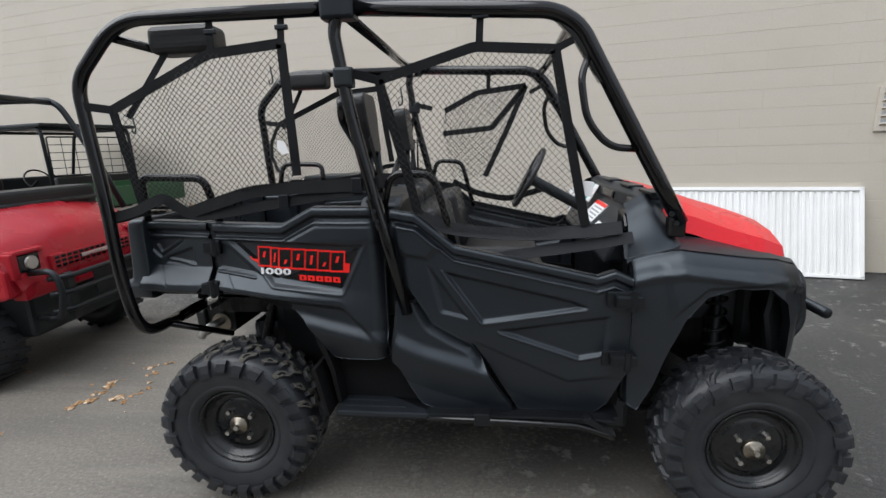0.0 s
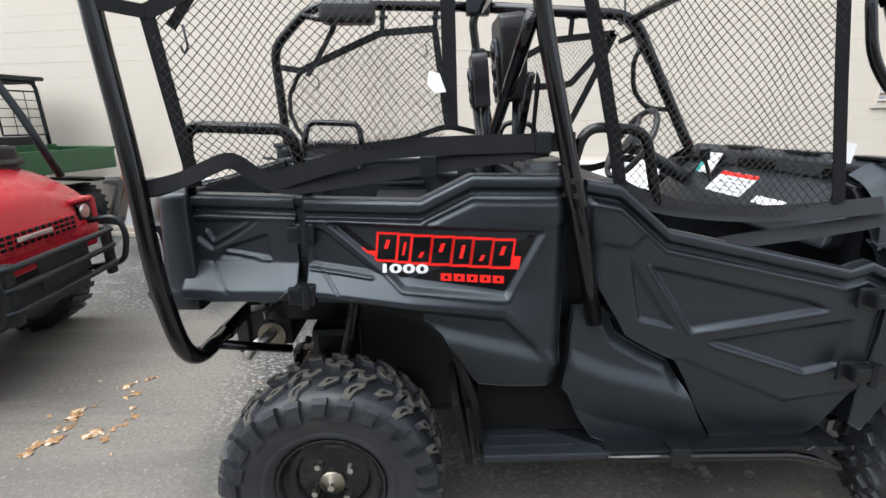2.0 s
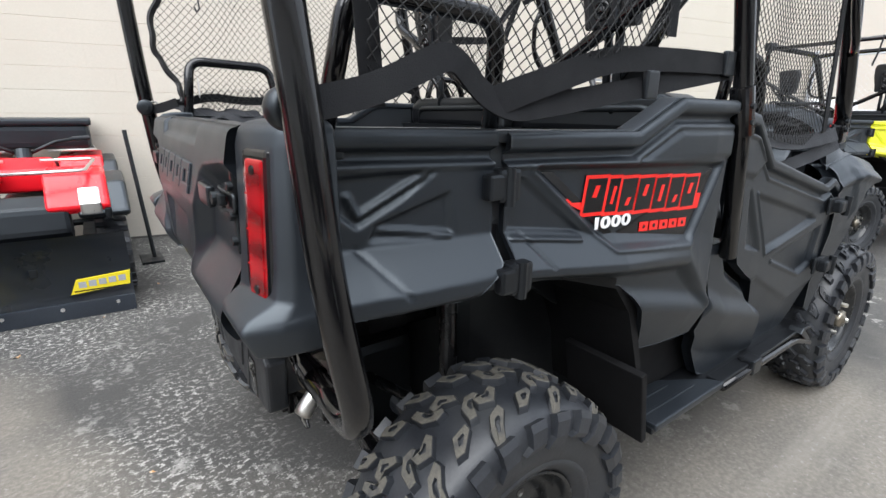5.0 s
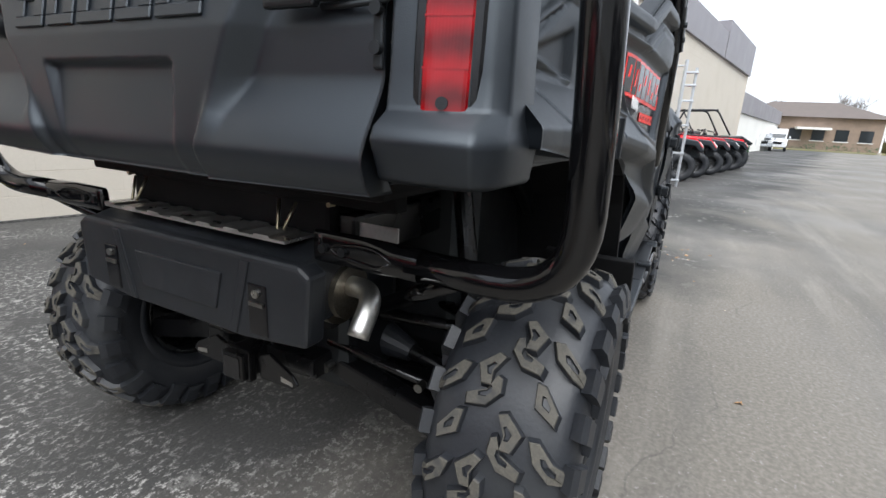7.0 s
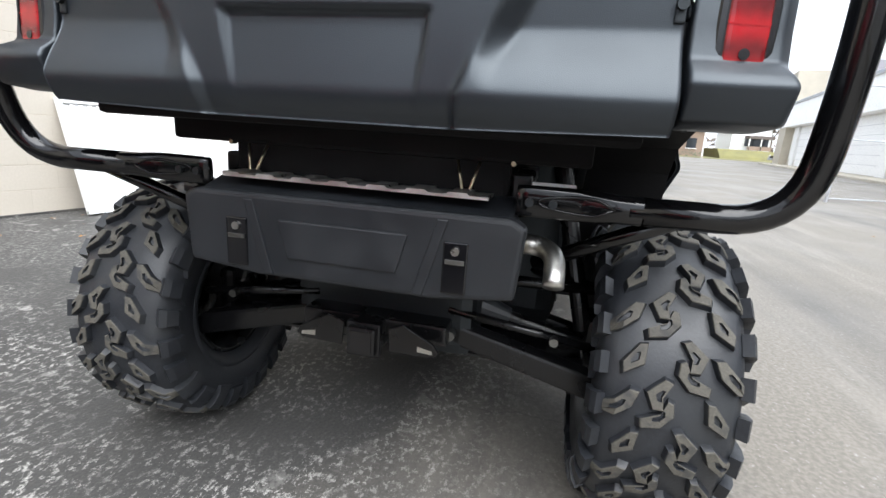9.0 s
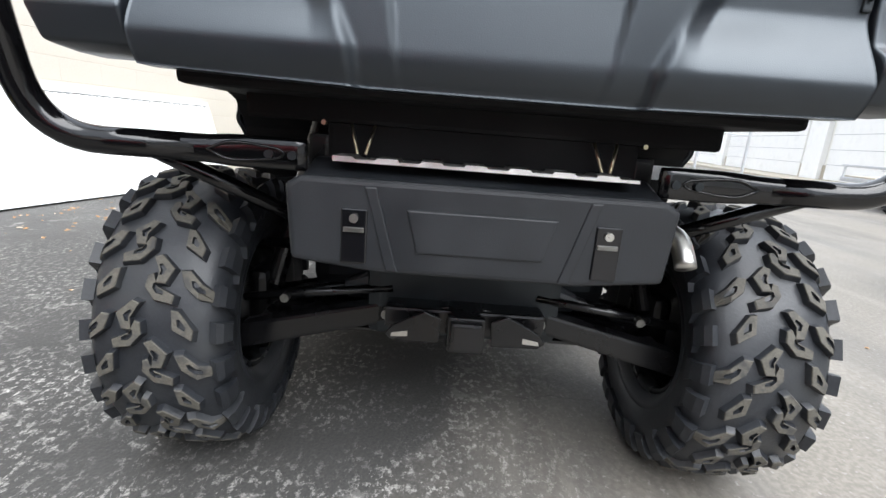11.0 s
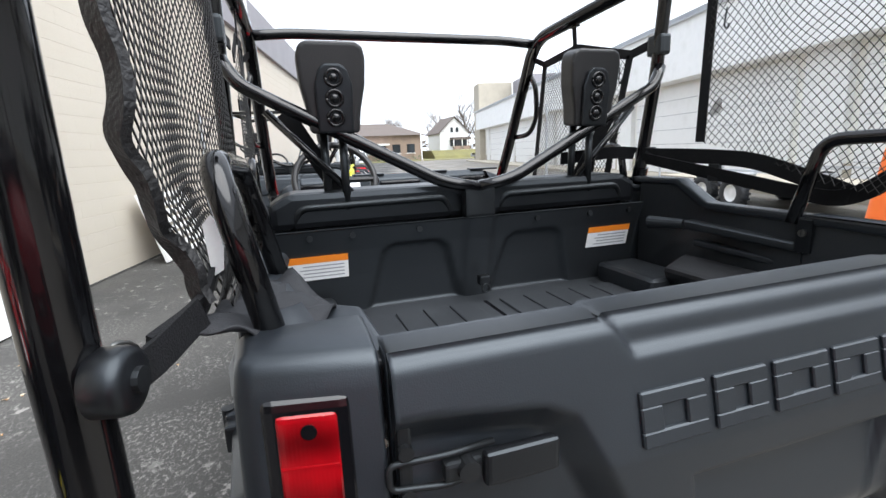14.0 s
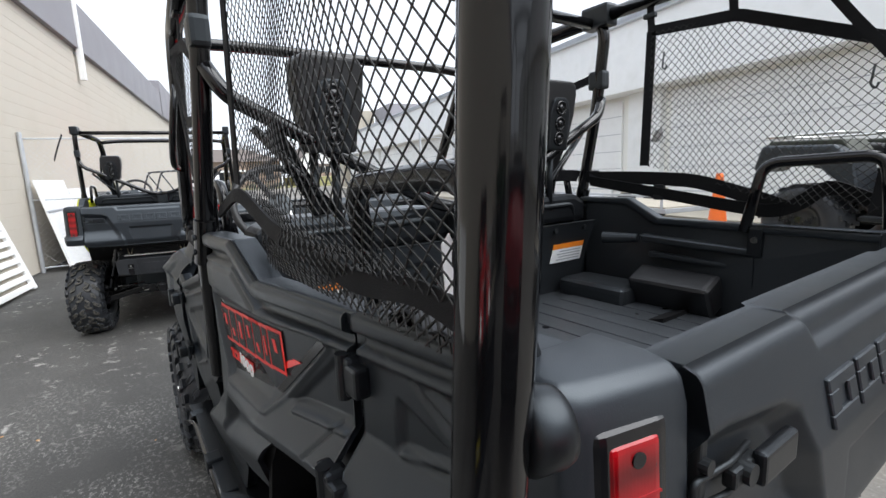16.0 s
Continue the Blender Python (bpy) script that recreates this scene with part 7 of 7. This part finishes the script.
def buggy(at):
    B = thing("open_buggy", "black two-seat buggy with tall roll cage", "buggy", at=at)
    for s in (-1, 1):
        simple_wheel(B, (.95, s * .68, .36), .36, .24, s)
        simple_wheel(B, (-.95, s * .68, .36), .36, .28, s)
        tube("cage_rail", [(-1.05, s * .55, .75), (-.70, s * .55, 1.72), (.25, s * .52, 1.76), (.72, s * .58, 1.02)], .026, FRAME, B, .14)
        tube("cage_brace", [(-.72, s * .55, 1.66), (-.20, s * .55, .80)], .02, FRAME, B)
        part("fender", prism_bm([(.50, .70), (.60, .98), (1.0, 1.02), (1.35, .82), (1.30, .74), (1.0, .84), (.7, .82)], "y", s * .40, s * .80, .04), PLASTIC2, B)
        part("side_body", prism_bm([(-1.1, .50), (-1.1, .95), (-.4, .85), (.5, .72), (.5, .40), (-.5, .36)], "y", s * .48, s * .60, .03), PLASTIC2, B)
        part("seat", box_bm(-.55, -.10, s * .28 - .20, s * .28 + .20, .50, 1.10, .06), VINYL, B)
    part("hood", prism_bm([(.5, .6), (.55, 1.0), (.95, 1.0), (1.42, .74), (1.42, .50), (.8, .42)], "y", -.42, .42, .05), GREEN, B)
    part("chassis", box_bm(-1.1, 1.2, -.4, .4, .30, .50, .04), FRAME, B)
    for x, z in ((-.70, 1.72), (.25, 1.76)):
        tube("cage_cross", [(x, -.55, z), (x, .55, z)], .024, FRAME, B)
    wv = [Matrix.Translation((.15, .28, 1.05)) @ pose(0, 0, 0, 0, -60, 0) @ Vector((.16 * math.cos(a), .16 * math.sin(a), 0)) for a in [i * math.pi / 12 for i in range(25)]]
    v, f = sweep(wv, circle(.014, 6))
    mesh_object("steering_wheel", v, f, VINYL, B)


buggy(pose(17.0, -.95, 0, 0, 0, -75))


def car(name, label, at, paint, kind_):
    """A parked road car or van, nose towards +x."""
    C = thing(name, label, "car" if kind_ != "van" else "van", at=at)
    tall = {"truck": 1.78, "van": 2.0, "car": 1.45}[kind_]
    hood_z = {"truck": 1.12, "van": 1.12, "car": .92}[kind_]
    part("body", prism_bm([(-2.4, .45), (-2.45, .9), (-2.3, hood_z), (1.0, hood_z), (2.2, hood_z - .12), (2.45, .75), (2.4, .40)], "y", -.90, .90, .09, 3), paint, C)
    if kind_ == "van":
        cab = [(-2.35, 1.0), (-2.35, tall - .1), (-2.2, tall), (.6, tall), (1.3, 1.15), (1.3, 1.0)]
    elif kind_ == "truck":
        cab = [(-1.0, 1.0), (-.9, tall), (.2, tall), (1.0, 1.15), (1.0, 1.0)]
    else:
        cab = [(-2.0, .85), (-1.4, tall), (.1, tall), (1.0, .92), (1.0, .85)]
    part("cabin", prism_bm(cab, "y", -.78, .78, .07, 3), paint, C)
    k = cab[-3]
    part("windscreen", prism_bm([(k[0] - .02, tall - .14), (k[0] + .05, tall - .14), (cab[-2][0] + .02, cab[-2][1] + .06), (cab[-2][0] - .06, cab[-2][1] + .06)], "y", -.70, .70), GLASSD, C)
    for s in (-1, 1):
        part("side_glass", prism_bm([(cab[0][0] + .35, hood_z + .06), (cab[1][0] + .3, tall - .14), (k[0] - .1, tall - .14), (cab[-2][0] - .15, hood_z + .06)], "y", s * .77, s * .795), GLASSD, C)
        part("headlamp", box_bm(2.25, 2.42, s * .68 - .14, s * .68 + .14, .74, .90, .03), CHROME, C)
        part("mirror", box_bm(.75, .90, s * .95, s * 1.08, hood_z + .05, hood_z + .25, .03), paint, C)
        for x in (-1.5, 1.5):
            simple_wheel(C, (x, s * .80, .34), .34, .22, s, SHIELD)
    part("grille", box_bm(2.38, 2.46, -.52, .52, .62, .86, .02), DECAL, C)
    part("bumper", box_bm(2.34, 2.50, -.85, .85, .38, .58, .04), paint, C)


car("pickup_truck", "white pickup truck facing along the wall", pose(47.5, -4.6, 0, 0, 0, 175), CARW, "truck")
car("minivan", "white minivan parked beyond the pickup", pose(54.0, -7.7, 0, 0, 0, 172), CARW, "van")
car("parked_car", "silver sedan parked beside the white van", pose(51.0, -6.2, 0, 0, 0, 174), CARS, "car")
car("parked_car", "silver sedan parked further off", pose(60.0, -26.5, 0, 0, 0, 100), CARS, "car")

# two flat trailers: one across the lane, one nearer with a cone and dark quads on it
def flat_trailer(label, at, x0, x1, axles, bar):
    T = thing("flat_trailer", label, "trailer", "trailers", at=at)
    part("deck_frame", box_bm(x0, x1, -.86, .86, .44, .53, .01), GALV, T)
    for i in range(9):
        part("deck_plank", box_bm(x0 + .02, x1 - .02, -.84 + i * .188, -.664 + i * .188, .53, .56, .006), CONC, T)
    for s in (-1, 1):
        part("side_rail", box_bm(x0, x1, s * .86 - .02, s * .86 + .02, .74, .78, .006), GALV, T)
        for i in range(4):
            x = x0 + .1 + (x1 - x0 - .2) * i / 3
            part("rail_post", box_bm(x - .02, x + .02, s * .86 - .015, s * .86 + .015, .5, .75), GALV, T)
        for x in axles:
            simple_wheel(T, (x, s * .98, .33), .33, .2, s, WHITEP)
        part("mud_guard", box_bm(axles[0] - .42, axles[-1] + .42, s * .98 - .12, s * .98 + .12, .70, .73, .02), GALV, T)
    if bar:
        tube("draw_bar", [(x1, -.5, .47), (x1 + 1, 0, .45), (x1, .5, .47)], .03, GALV, T, .1)
        part("jack_stand", cyl_bm((x1 + .9, 0, 0), (x1 + .9, 0, .5), .03), GALV, T)


flat_trailer("low tandem-axle trailer with pale timber deck by the building", pose(6.35, -8.75, 0, 0, 0, -11), -2.4, 2.4, (-.42, .42), True)
flat_trailer("low utility trailer with pale timber deck", pose(.0, -3.72, 0, 0, 0, -11), -2.2, 1.75, (-.3,), False)
cone = thing("traffic_cone", "orange traffic cone standing on the trailer deck", "traffic cone", at=pose(1.52, -3.75, .562))
lathe("cone_body", [(.11, .03), (.10, .06), (.032, .68), (.026, .70), (.0005, .70)], Matrix(), CONE, cone, 28)
part("cone_foot", box_bm(-.17, .17, -.17, .17, 0, .03, .01), CONE, cone)
quad("quad_bike", "dark olive quad bike strapped on the trailer", pose(.10, -3.95, .562, 0, 0, 170), OLIVE, box=False)
quad("quad_bike", "black quad bike on the trailer with orange straps", pose(-1.35, -3.65, .562, 0, 0, 165), PLASTIC)


# ---- wall blocks ----
BH, BW, GAP = .1935, .395, .003


def block_mesh():
    me = bpy.data.meshes.new("block")
    w, h, b = (BW - .0002) / 2, (BH - GAP) / 2, .002
    v = [(-w, 0, -h), (w, 0, -h), (w, 0, h), (-w, 0, h), (-w + .0001, -.0026, -h + b), (w - .0001, -.0026, -h + b), (w - .0001, -.0026, h - b), (-w + .0001, -.0026, h - b)]
    me.from_pydata(v, [], [(4, 5, 6, 7), (0, 1, 5, 4), (1, 2, 6, 5), (2, 3, 7, 6), (3, 0, 4, 7)])
    me.materials.append(WALLM)
    return me


BLOCK = block_mesh()
br = random.Random(2)
rest_v, rest_f = [], []
unit = [tuple(v.co) for v in BLOCK.vertices]
quads = [tuple(p.vertices) for p in BLOCK.polygons]
for row in range(23):
    dv = br.uniform(-.0005, .0005)
    for col in range(-82, 84):
        u = col * BW + (BW / 2 if row % 2 else 0)
        z = .10 + row * BH
        if z > 4.4 or not -33.5 < u < 33.5:
            continue
        if 1.6 < u < 7.4 and row < 11 and not (4.85 < u < 5.6 and 1.4 < z < 1.95):
            ob = new("block", BLOCK)
            ob.parent = wall_core
            ob.matrix_basis = Matrix.Translation((u, .010 + dv, z))
        else:
            o = len(rest_v)
            rest_v += [(a + u, b + .010 + dv, c + z) for a, b, c in unit]
            rest_f += [tuple(o + i for i in q) for q in quads]
rest = mesh_object("block_rest", rest_v, rest_f, WALLM, wall_core)
rest["kind"] = "stuff"
